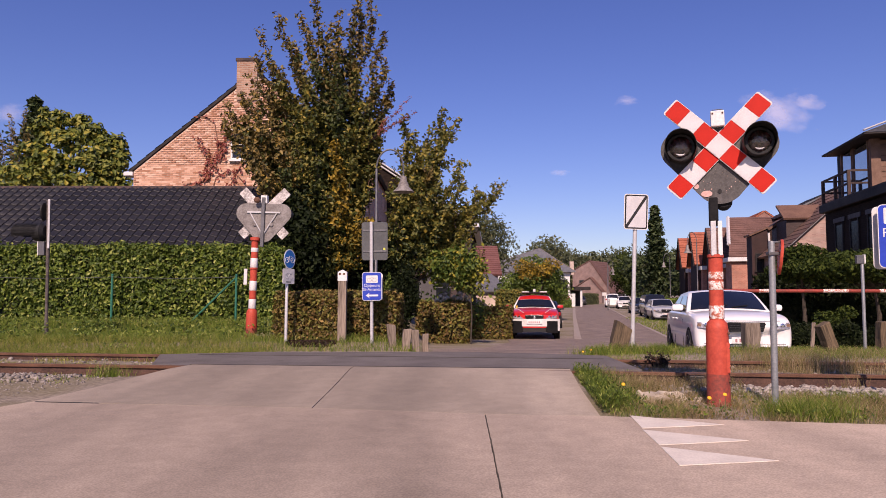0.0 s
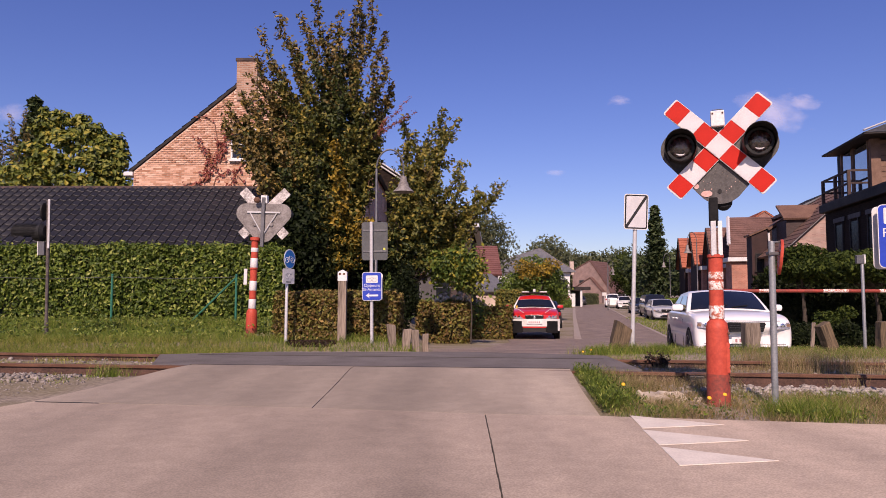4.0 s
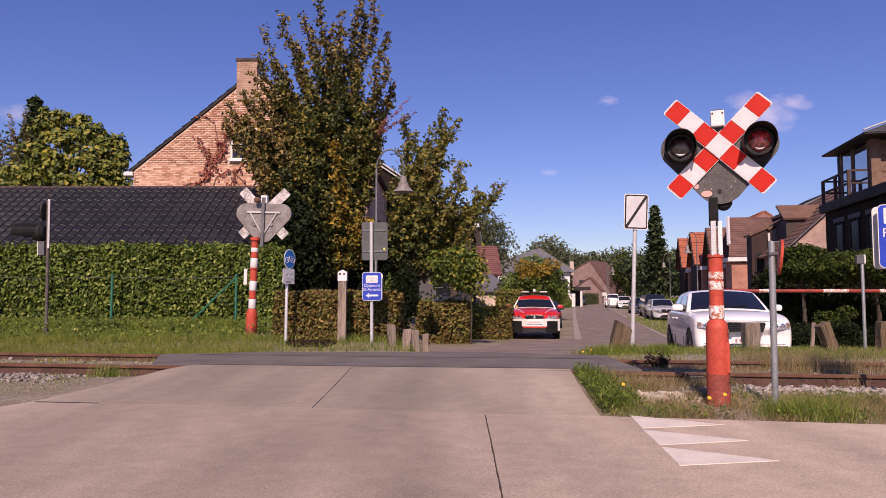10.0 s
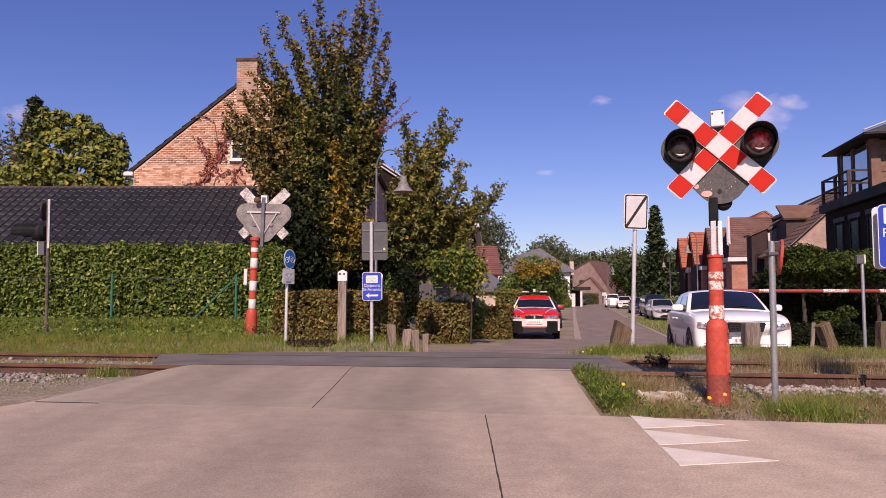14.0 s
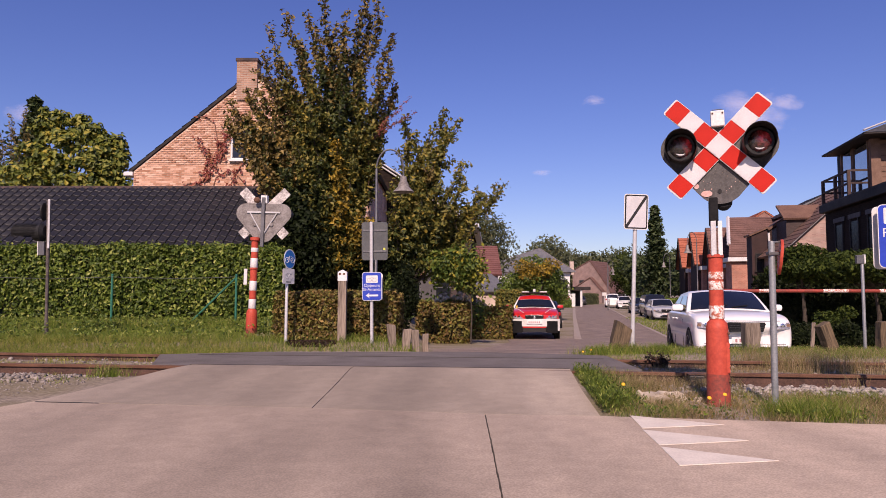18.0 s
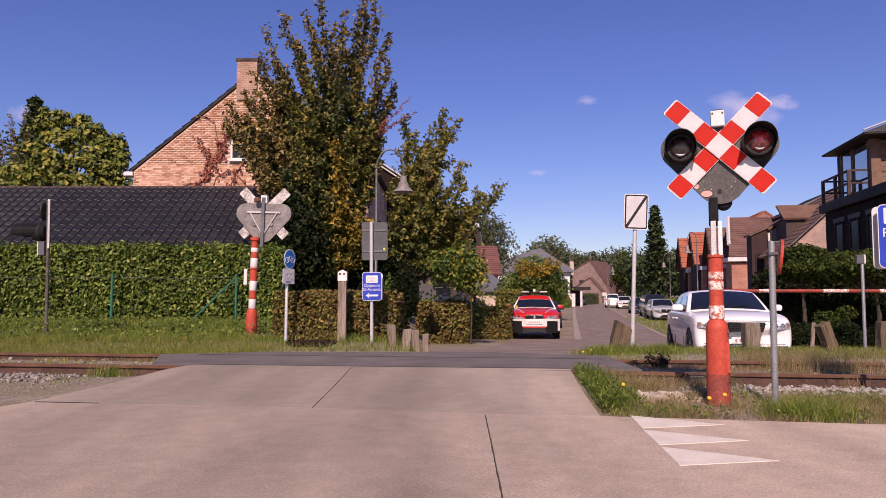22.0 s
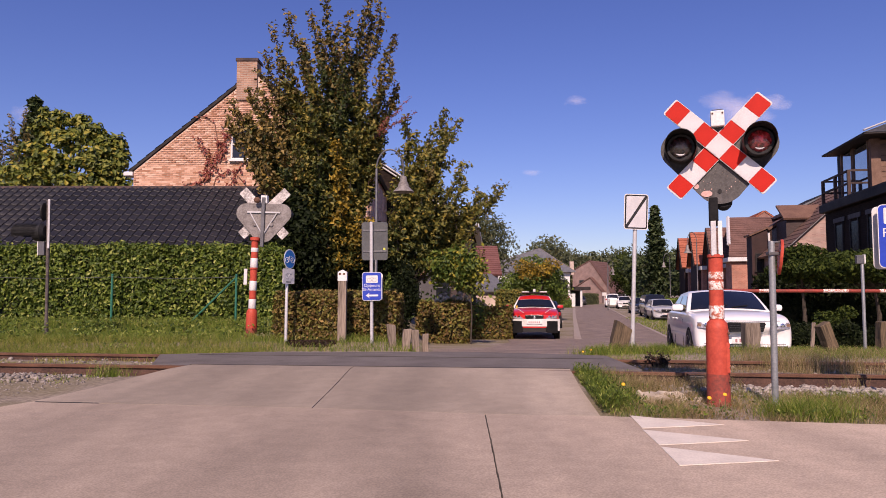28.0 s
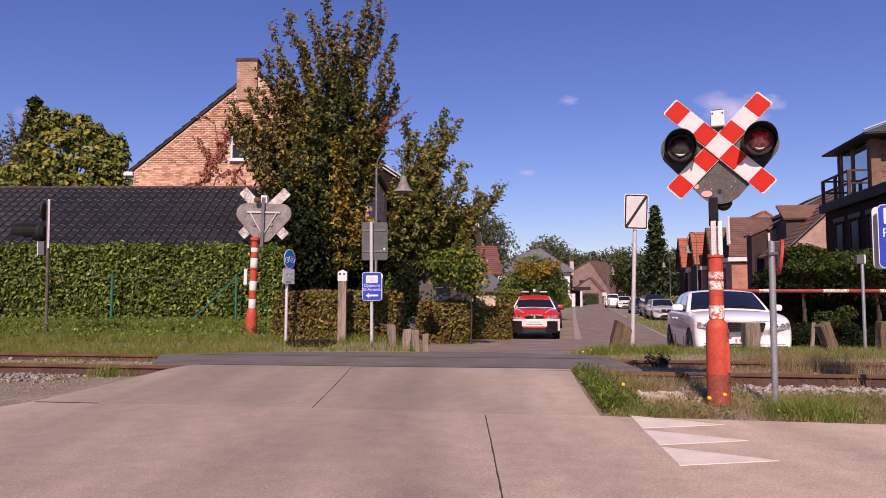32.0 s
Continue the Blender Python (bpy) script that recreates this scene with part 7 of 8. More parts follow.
    ts = sorted({cab[0], cab[0] + (cab[1] - cab[0]) * 0.33, cab[0] + (cab[1] - cab[0]) * 0.66, cab[1] - 0.012, cab[1] + 0.012, *np.linspace(cab[1] + 0.05, cab[2] - 0.03, 5), cab[2], cab[2] + (cab[3] - cab[2]) * 0.5, cab[3]})
    shell = []
    for t in ts:
        z = top(t)
        edge = [(-1, flank(t, belt - 0.05, -1)), (-1, flank(t, belt + (z - belt) * 0.5, -1)), (-1, flank(t, z - 0.02 * min(1, (z - belt) * 4), -1))]
        shell.append([p for _, p in edge] + [upper(t, u) for u in (-0.94, -0.7, -0.35, 0, 0.35, 0.7, 0.94)] + [(-p[0], p[1], p[2]) for _, p in reversed(edge)])
    part("cabin", loft(bmesh.new(), shell), pillar or body, c, "", True)
    if pillar:
        patch("roof", lambda t, u: tuple(np.array(upper(t, u)) + np.array((0, 0, 0.004))), [cab[0] + (cab[1] - cab[0]) * (brow + 0.02), cab[1] - 0.01, cab[1] + 0.01, *np.linspace(cab[1] + 0.04, cab[2] - 0.01, 5)], np.linspace(-0.93, 0.93, 7), body, c, 0.006)
    a0, a1 = cab[0] + (cab[1] - cab[0]) * 0.06, cab[0] + (cab[1] - cab[0]) * brow
    patch("windscreen", lambda t, u: tuple(np.array(upper(t, u)) + np.array((0, -0.006, 0.006))), np.linspace(a0, a1, 7), np.linspace(-0.91, 0.91, 11), CARGLASS, c, label="dark windscreen")
    patch("rear_window", lambda t, u: tuple(np.array(upper(t, u)) + np.array((0, 0.006, 0.006))), np.linspace(cab[2] + 0.012, cab[3] - (cab[3] - cab[2]) * 0.15, 5), np.linspace(-0.86, 0.86, 9), CARGLASS, c)
    mid = (cab[1] + cab[2]) / 2 + 0.015
    panes = ((cab[0] + (cab[1] - cab[0]) * 0.34, mid - 0.01), (mid + 0.01, cab[2] + (cab[3] - cab[2]) * 0.42))
    for s in (-1, 1):
        for t0, t1 in panes:
            def pane(t, v, s=s):
                z0, z1 = belt + 0.015, top(t) - 0.075
                return flank(t, z0 + max(0.0, z1 - z0) * v, s, 0.006)
            patch("side_window", pane, np.linspace(t0, t1, 8), np.linspace(0, 1, 4), CARGLASS, c)
        mirror = part("wing_mirror", boxm(-0.11, 0.11, -0.07, 0.05, -0.065, 0.065, 0.045), body, c, "", True)
        mirror.matrix_basis = pose(s * (hw + 0.07), -L / 2 + L * (cab[0] + 0.075), belt + 0.085, 0, 0, s * 10)
        part("mirror_arm", boxm(-0.06, 0.06, -0.02, 0.02, -0.02, 0.02, 0.008), TRIM, c).matrix_basis = pose(s * (hw - 0.03), -L / 2 + L * (cab[0] + 0.08), belt + 0.03)
        if detail:
            for t in (panes[0][0] + 0.0, mid, cab[2] - 0.005):
                part("door_gap", tube(bmesh.new(), [(s * (hw * 0.985 + 0.004), -L / 2 + L * t, z) for z in (low + 0.1, belt - 0.14)], 0.005, 4), TRIM, c)
            for t in (mid - 0.035, cab[2] - 0.04):
                part("door_handle", boxm(-0.015, 0.02, -0.09, 0.09, -0.014, 0.014, 0.006), body, c).matrix_basis = pose(s * hw * 0.995, -L / 2 + L * t, belt - 0.13)
            part("side_moulding", boxm(-0.008, 0.014, -L * 0.2, L * 0.2, -0.025, 0.025, 0.006), body, c).matrix_basis = pose(s * hw * 0.998, 0, low + (belt - low) * 0.42)
        for t in (0.185, 0.80):
            yy = -L / 2 + L * t
            part("wheel_arch", lathe(bmesh.new(), [(wheel + 0.055, -0.10), (wheel + 0.055, 0.006), (wheel + 0.04, 0.012), (wheel + 0.012, 0.012)], 28, pose(s * (hw * 0.985), yy, wheel, 0, s * 90, 0)), TRIM, c)
            w = part("wheel", lathe(bmesh.new(), [(wheel * 0.66, -0.19), (wheel * 0.95, -0.19), (wheel, -0.16), (wheel, -0.03), (wheel * 0.95, 0.0), (wheel * 0.66, 0.0)], 28), RUBBER, c, "black tyre", True)
            w.matrix_basis = pose(s * (hw + 0.012), yy, wheel, 0, s * 90, 0)
            part("rim", lathe(bmesh.new(), [(wheel * 0.67, -0.05), (wheel * 0.67, 0.004), (wheel * 0.62, 0.0), (wheel * 0.58, -0.035), (wheel * 0.16, -0.02), (wheel * 0.12, 0.0)], 20), RIM, w, "alloy rim")
            if detail:
                for k in range(5):
                    part("spoke", boxm(-0.022, 0.022, wheel * 0.1, wheel * 0.62, -0.02, -0.004, 0.004, pose(0, 0, 0, 0, 0, 72 * k)), RIM, w)
        # headlights wrap round the corners of the nose
        def lampface(u, v, s=s):
            x = hw * (0.47 + 0.44 * u)
            z = hd * (0.665 + 0.03 * u + (0.125 - 0.03 * u) * v)
            t = 0.004 + 0.022 * v
            return (s * x, -L / 2 + L * t + bow(x, t) - 0.022 - 0.01 * u, z)
        lamp = patch("headlight", lampface, np.linspace(0, 1, 7), np.linspace(0, 1, 4), HEADLAMP, c, 0.03, "clear headlight")
        for u, r in ((0.28, 0.045), (0.62, 0.042)):
            p = lampface(u, 0.5)
            part("lamp_reflector", lathe(bmesh.new(), [(r, 0.0), (r, 0.008), (r * 0.5, 0.014)], 14, pose(p[0], p[1] - 0.004, p[2], 90, 0, s * 12)), CHROME, lamp)
        part("indicator", boxm(-0.035, 0.035, -0.012, 0.01, -0.03, 0.03, 0.008), COPPER, lamp, "amber indicator").matrix_basis = pose(*[a + d for a, d in zip(lampface(0.93, 0.45), (0, -0.004, 0))], 0, 0, s * 32)
        part("tail_light", boxm(-0.1, 0.1, -0.05, 0.05, -0.09, 0.09, 0.03), TAIL, c).matrix_basis = pose(s * hw * 0.80, L * 0.472, tail - 0.16, 0, 0, -s * 22)
        if detail and not bumper:
            part("fog_recess", boxm(-0.14, 0.14, -0.02, 0.05, -0.045, 0.045, 0.02), TRIM, c, "black lower intake").matrix_basis = pose(s * hw * 0.66, -L / 2 + 0.055, low + 0.13, 0, 0, s * 15)
            part("fog_lamp", lathe(bmesh.new(), [(0.036, 0), (0.036, 0.01), (0.02, 0.014)], 14, pose(s * hw * 0.69, -L / 2 + 0.045, low + 0.13, 90, 0, s * 15)), HEADLAMP, c)
    gw = hw * 0.37
    g = part("grille", prism(bmesh.new(), [(-gw * 0.86, -0.075), (gw * 0.86, -0.075), (gw, 0.06), (gw * 0.95, 0.085), (-gw * 0.95, 0.085), (-gw, 0.06)], -0.028, 0.10), TRIM, c, "black grille")
    g.matrix_basis = pose(0, -L / 2 + 0.012, hd * 0.705)
    for k in range(-2, 3):
        part("grille_bar", boxm(-gw * 0.9, gw * 0.9, -0.036, -0.026, -0.004 + k * 0.03, 0.004 + k * 0.03), SHUTTER, g)
    part("badge", lathe(bmesh.new(), [(0.042, 0), (0.042, 0.008), (0.03, 0.012)], 16, pose(0, -0.034, 0.01, 90, 0, 0)), CHROME, g)
    part("grille_trim", boxm(-gw * 0.96, gw * 0.96, -0.034, -0.02, 0.083, 0.095, 0.003), CHROME, g)
    part("bonnet_edge", tube(bmesh.new(), [(x * hw, -L / 2 + L * 0.012 + bow(x * hw, 0.012) - 0.004, hd * 0.818) for x in np.linspace(-0.7, 0.7, 9)], 0.005, 4), TRIM, c)
    part("bumper_seam", tube(bmesh.new(), [(x * hw, -L / 2 + bow(x * hw, 0.0) - 0.004, low + 0.20) for x in np.linspace(-0.8, 0.8, 9)], 0.005, 4), TRIM, c)
    if bumper:
        part("bumper", loft(bmesh.new(), [[(x * hw, -L / 2 + bow(x * hw, 0.0) + dy, z) for dy, z in ((0.3, low), (-0.03, low), (-0.07, low + 0.06), (-0.07, low + 0.20), (-0.04, low + 0.26), (0.3, low + 0.26))] for x in np.linspace(-0.97, 0.97, 13)]), bumper, c, "bumper", True)
    else:
        part("air_intake", boxm(-hw * 0.45, hw * 0.45, -0.02, 0.05, low + 0.07, low + 0.16, 0.02), TRIM, c, "black air intake").matrix_basis = pose(0, -L / 2 + 0.004, 0)
    pl = part("number_plate", boxm(-0.26, 0.26, -0.012, 0.0, -0.055, 0.055, 0.006), PLATEW, c, "white number plate")
    pl.matrix_basis = pose(0, -L / 2 - (0.10 if bumper else 0.022), low + (0.345 if bumper else 0.27))
    for k in range(6):
        part("plate_bar", boxm(-0.20 + k * 0.07, -0.165 + k * 0.07, -0.014, -0.012, -0.03, 0.03), PLATETXT, pl)
    for k in (-0.45, 0.05):
        p, q = upper(a0 + 0.003, k), upper(a0 + 0.02, k + 0.42)
        part("wiper", tube(bmesh.new(), [(p[0], p[1] - 0.014, p[2] + 0.014), (q[0], q[1] - 0.014, q[2] + 0.014)], 0.008, 5), TRIM, c)
    if detail:
        part("inner_mirror", boxm(-0.10, 0.10, -0.015, 0.015, -0.03, 0.03, 0.01), TRIM, c).matrix_basis = pose(0, upper(a1, 0)[1] - 0.03, upper(a1, 0)[2] - 0.06)
    if rails:
        for s in (-1, 1):
            part("roof_rail", tube(bmesh.new(), [(s * rw * 0.95, -L / 2 + L * t, z) for t, z in ((cab[1] + 0.03, zr), (cab[1] + 0.06, zr + 0.07), (cab[2] - 0.05, zr + 0.07), (cab[2], zr - 0.02))], 0.016, 6), TRIM, c)
    return c


SLOPE = -1.2
saloon = car(pose(5.72, 14.52, -0.335, SLOPE, 0, -10.6), 4.5, 1.70, 1.42, P_WHITE, "white saloon car parked beside the crossing", hood=0.99, belt=0.96, cab=(0.29, 0.45, 0.70, 0.87), tail=1.0, roof=0.72, wheel=0.315)
red = car(pose(3.47, 26.7, -0.645, -0.4, 0, -7.5), 4.75, 1.74, 1.60, P_RED, "red fire service estate car with white and black bumper", hood=1.13, belt=1.08, cab=(0.27, 0.41, 0.90, 0.985), tail=1.15, low=0.30, bumper=TRIM, wheel=0.36, rails=True, pillar=WHITE, roof=0.63, brow=0.64)
NOSE = -4.75 / 2


def nose_bow(x):
    return 0.30 * (abs(x) / 0.87) ** 2.4


def band(name, z0, z1, x0, x1, out, material, label=""):
    """A strip round the nose of the red car."""
    return part(name, loft(bmesh.new(), [[(x, NOSE + nose_bow(x) + dy, z) for dy, z in ((0.16, z0), (-out, z0), (-out, z1), (0.16, z1))] for x in np.linspace(x0, x1, 11)]), material, red, label)


band("bumper_band", 0.645, 0.755, -0.88, 0.88, 0.085, WHITE, "white bumper band")
band("bumper_centre", 0.50, 0.643, -0.43, 0.43, 0.08, WHITE, "white bumper centre")
for s in (-1, 1):
    band("bumper_corner", 0.27, 0.685, *sorted((s * 0.43, s * 0.80)), 0.11, TRIM, "black bumper corner")
    band("bumper_end", 0.34, 0.66, *sorted((s * 0.802, s * 0.88)), 0.075, WHITE, "white bumper end")
    part("bonnet_stripe", tube(bmesh.new(), [(s * 0.57, NOSE + 0.55, 1.085), (s * 0.37, NOSE + 0.12, 0.965)], 0.012, 4), WHITE, red, "white bonnet stripe")
band("lower_intake", 0.31, 0.44, -0.40, 0.40, 0.088, RUBBER, "black lower intake")
band("lower_apron", 0.45, 0.495, -0.40, 0.40, 0.09, P_RED, "red lower apron")
bar = part("light_bar", boxm(-0.48, 0.48, -0.14, 0.14, 0, 0.07, 0.03), TRIM, red, "roof light bar")
bar.matrix_basis = pose(0, -0.35, 1.64)
for x in (-0.33, 0.33):
    part("beacon", boxm(x - 0.14, x + 0.14, -0.15, 0.15, 0.045, 0.085, 0.02), WHITE, bar, "pale beacon cover")
part("beacon", lathe(bmesh.new(), [(0.05, 0.07), (0.05, 0.15), (0.03, 0.18)], 12, pose(0.0, 0, 0)), WHITE, bar, "small white roof beacon")
for k in range(9):
    part("lettering_bar", boxm(-0.47 + k * 0.105, -0.40 + k * 0.105, -0.025, 0.025, 0, 0.005), WHITE, red).matrix_basis = pose(0, NOSE + 0.92, 1.128, -5, 0, 0)
part("sticker", boxm(-0.05, 0.05, -0.004, 0.0, -0.05, 0.05), YELLOW, red, "pale windscreen sticker").matrix_basis = pose(-0.62, -0.92, 1.16, -45, 0, 0)
car(pose(5.25, 36.5, -0.78, 0, 0, 172), 4.2, 1.72, 1.45, P_DARK, "dark estate car parked on the driveway", detail=False)
silver = car(pose(14.95, 48.2, -0.80, 0, 0, -8), 4.0, 1.68, 1.45, P_SILVER, "silver hatchback parked along the street", cab=(0.27, 0.43, 0.86, 0.98), hood=0.95, detail=False)
car(pose(16.5, 55, -0.80, 0, 0, -8), 4.5, 1.85, 1.75, P_DARK, "black off-road car parked along the street", hood=1.05, belt=1.05, cab=(0.26, 0.38, 0.92, 0.99), tail=1.2, wheel=0.36, detail=False)
car(pose(17.9, 64, -0.80, 0, 0, -10), 4.3, 1.74, 1.45, P_BLUE, "dark blue car parked along the street", detail=False)
car(pose(21.9, 85, -0.80, 0, 0, -10), 4.2, 1.74, 1.5, P_WHITE, "small white car parked along the street", detail=False)
car(pose(22.3, 92, -0.80, 0, 0, 163), 4.6, 1.9, 1.8, P_WHITE, "white off-road car at the end of the street", hood=1.1, belt=1.1, cab=(0.26, 0.38, 0.92, 0.99), tail=1.25, wheel=0.38, detail=False)
car(pose(22.0, 112.5, -0.80, 0, 0, -14), 4.3, 1.75, 1.5, P_DARK, "dark car coming round the bend", detail=False)
car(pose(-0.1, 41, -0.75, 0, 0, 120), 4.2, 1.72, 1.45, P_DARK, "dark car parked in a side drive", detail=False)

# ---- track side ----
rng = np.random.default_rng(80)
def stones(name, pts, size, label, material=STONE):
    bm = bmesh.new()
    bmesh.ops.create_icosphere(bm, subdivisions=1, radius=1)
    base = np.array([v.co[:] for v in bm.verts])
    tri = np.array([[v.index for v in f.verts] for f in bm.faces])
    bm.free()
    vs, fs = [], []
    for k, p in enumerate(pts):
        a = rng.uniform(0, 2 * np.pi)
        r = np.array([[math.cos(a), -math.sin(a), 0], [math.sin(a), math.cos(a), 0], [0, 0, 1]])
        q = base * (1 + rng.uniform(-0.45, 0.4, (len(base), 1))) * rng.uniform(0.6, 1.2, 3) * np.array([1, 1, 0.7]) * size * rng.uniform(0.5, 1.3)
        vs.append(q @ r.T + p)
        fs.append(tri + k * len(base))
    return tagged(raw(name, np.concatenate(vs), np.concatenate(fs), material), label, "gravel", kind="stuff")


pts = []
while len(pts) < 9000:
    x, q = rng.uniform(-14, 12), rng.uniform(-2.15, 1.4)
    y = 9.2 + q * 1.0077 - 0.124 * x
    if -3.9 - 0.25 * (9 - y) < x < 2.3 or abs(abs(q) - 0.75) < 0.09 or (abs(q) < 0.7 and rng.uniform() < 0.9):
        continue
    if x < 0 and q > 1.0:
        continue
    pts.append((x, y, ground_z(x, y) + (0.03 if x > 2.7 and -1.35 < q < -0.84 else 0.01)))
stones("ballast", [q for q in pts if q[0] > 0], 0.031, "pale grey ballast stones along the track", PALESTONE)
stones("ballast", [q for q in pts if q[0] < 0], 0.031, "brownish grey ballast stones along the track")
pts = []
while len(pts) < 3600:
    x, y = rng.uniform(-10, -3.1), rng.uniform(5.6, 8.9)
    if x < -3.3 - 0.35 * (9 - y) and track_q(x, y) < -1.2:
        pts.append((x, y, ground_z(x, y) + 0.003))
stones("gravel", pts, 0.0125, "fine gravel scattered on the bare soil")

sl = thing("sleeper_set", pose(0, 9.2, -0.06, 0, 0, math.degrees(ang)), "old dark timber sleepers half sunk in the ballast", "sleeper")
bm = boxm(-0.12, 0.12, -1.25, 1.25, -0.08, 0.02, 0.01)
k0 = part("sleeper", bm, OLDWOOD, sl)
k0.matrix_basis = pose(-4.6, 0, 0)
for k in range(1, 14):
    share("sleeper", k0.data, sl, pose(-4.6 - 0.62 * k, 0, 0))
for k in range(16):
    share("sleeper", k0.data, sl, pose(2.75 + 0.62 * k, 0, 0))

bm = boxm(-0.27, 0.27, -0.13, 0.13, -0.04, 0.045, 0.02)
bmesh.ops.subdivide_edges(bm, edges=bm.edges[:], cuts=4, use_grid_fill=True)
for v in bm.verts:
    v.co += Vector((0, 0, 1)) * 0.075 * noise.noise(v.co * 11) + Vector((1, 0.5, 0)) * 0.10 * noise.noise(v.co * 7 + Vector((4, 4, 4)))
o = part("flat_stone", bm, SANDSTONE, None, "", True)
o.matrix_basis = pose(2.08, 6.55, ground_z(2.08, 6.55) - 0.008, -4, 3, 8)
tagged(o, "flat pale sandstone slab in the grass", "stone")


# ---- grass ----
def scatter(n, x0, x1, y0, y1, keep, seed, patch=0.0):
    r = np.random.default_rng(seed)
    out = []
    while len(out) < n:
        x, y = r.uniform(x0, x1), r.uniform(y0, y1)
        d = 0.5 + 0.5 * noise.noise(Vector((x * 0.9, y * 0.9, seed)))
        if patch:
            d = 2.6 * noise.noise(Vector((x * patch, y * patch, seed))) + 0.1
        if keep(x, y) and r.uniform() < 0.3 + max(d, -0.12):
            out.append((x, y, ground_z(x, y) - 0.01))
    return out, r


def near_verge(x, y):
    front = 5.735 - 0.185 * (x - 1.27)
    side = 1.28 + 0.088 * max(0, y - 5.735)
    return y > front + 0.03 and x > side + 0.04 and track_q(x, y) < (-1.15 if x < 2.2 else -2.05)


def dark_patch(x, y):
    return ((x + 2.25) / 0.44) ** 2 + ((y - 12.2) / 0.28) ** 2 < 1 + 0.25 * math.sin(9 * x)


p, r = scatter(62000, 1.3, 11, 4, 8.6, near_verge, 101, 2.3)
tagged(blades("grass_verge", p, 0.075, 0.0036, DRYGRASS, r, 0.9), "dry yellowish grass on the verge", "grass")
p, r = scatter(20000, 1.3, 11, 4, 8.2, lambda x, y: near_verge(x, y) and (x > 2.75 or x < 1.8 or noise.noise(Vector((x * 3, y * 3, 2))) > 0.2), 102, 1.6)
tagged(blades("grass_tufts", p, 0.105, 0.0034, GRASS, r, 0.75), "green grass and weeds on the verge", "grass")
p, r = scatter(80000, -15, -0.1, 10.2, 17.0, lambda x, y: not dark_patch(x, y) and track_q(x, y) > 0.98 and y > 11.55 - 1.4 * ease(-2.7, -4.0, x) and not (x > -3.9 and y > 13.0) and x < -0.45, 103)
tagged(blades("grass_bank", p, 0.15, 0.0065, GRASS, r, 0.75), "long green grass on the bank below the hedge", "grass")
p, r = scatter(26000, -15, -3.7, 14.6, 17.1, lambda x, y: y > 15.4 + 1.2 * noise.noise(Vector((x * 0.7, 3, 1))), 104)
tagged(blades("tall_grass", p, 0.27, 0.008, GRASS, r, 0.7), "tall grass along the fence foot", "grass")
p, r = scatter(26000, -14, -2.9, 10.2, 12.4, lambda x, y: not dark_patch(x, y) and 0.98 < track_q(x, y) < 2.4 and y > 11.55 - 1.4 * ease(-2.7, -4.0, x), 119)
tagged(blades("pale_grass", p, 0.13, 0.0055, LIGHTGRASS, r, 0.8), "yellowing grass along the far rail", "grass")
r = np.random.default_rng(117)
p = []
for k in range(150):
    x, y = r.uniform(-13.5, -3.4), r.uniform(11.8, 16.8)
    for j in range(r.integers(20, 60)):
        a, b = x + r.normal() * 0.14, y + r.normal() * 0.12
        p.append((a, b, ground_z(a, b) + abs(r.normal()) * 0.13 + 0.04))
tagged(leaves("bank_weeds", p, 0.055, L_IVY, r), "broad-leaved weeds among the long grass", "weeds", kind="stuff")
p, r = scatter(32000, 2.35, 13, 10.0, 12.3, lambda x, y: track_q(x, y) > 0.93, 105)
tagged(blades("grass_strip", p, 0.085, 0.005, GRASS, r, 0.75), "rough green grass between track and parking", "grass")
p, r = scatter(9000, 3.9, 13, 8.0, 11.2, lambda x, y: track_q(x, y) > 0.95 or (abs(track_q(x, y)) < 0.6 and x > 4.3 and noise.noise(Vector((x * 1.3, y * 1.3, 3))) > 0.05), 106)
tagged(blades("dry_grass", p, 0.12, 0.0045, DRYGRASS, r, 0.7), "dry straw-coloured grass along the track", "grass")
p, r = scatter(3800, 2.3, 4.5, 8.2, 9.9, lambda x, y: abs(track_q(x, y)) < 0.62, 126)
tagged(blades("bed_grass", p, 0.075, 0.004, DRYGRASS, r, 0.8), "short dry grass between the rails", "grass")
p, r = scatter(2600, 1.75, 3.0, 6.9, 8.1, lambda x, y: -1.9 < track_q(x, y) < -0.86, 127)
tagged(blades("rail_grass", p, 0.14, 0.0035, DRYGRASS, r, 0.6), "thin straw-coloured grass before the near rail", "grass")
r = np.random.default_rng(116)
p = []
for k in range(58):
    x, q = r.normal(4.55, 0.3) if k % 2 else r.uniform(4.2, 7.8), r.choice((-0.3, 0.1, 0.4, 1.05, 1.2) if k % 2 else (-0.98, -0.2, 0.3, 1.1))
    if x < 4.0:
        continue
    y = 9.2 + q * 1.0077 - 0.124 * x + r.normal() * 0.08
    for j in range(60):
        a, b = x + r.normal() * 0.09, y + r.normal() * 0.06
        p.append((a, b, ground_z(a, b) - 0.01))
tagged(blades("straw_tufts", p, 0.25, 0.005, DRYGRASS, r, 0.45), "tall straw-coloured grass tufts along the rails", "grass")
p, r = scatter(2600, -12, -3.3, 5.6, 8.6, lambda x, y: x < -3.45 - 0.35 * (9 - y) and track_q(x, y) < -1.1 and noise.noise(Vector((x * 1.1, y * 1.6, 5))) > 0.05, 118)
tagged(blades("soil_weeds", p, 0.055, 0.007, GRASS, r, 0.7), "low green weeds on the bare soil", "weeds", kind="stuff")
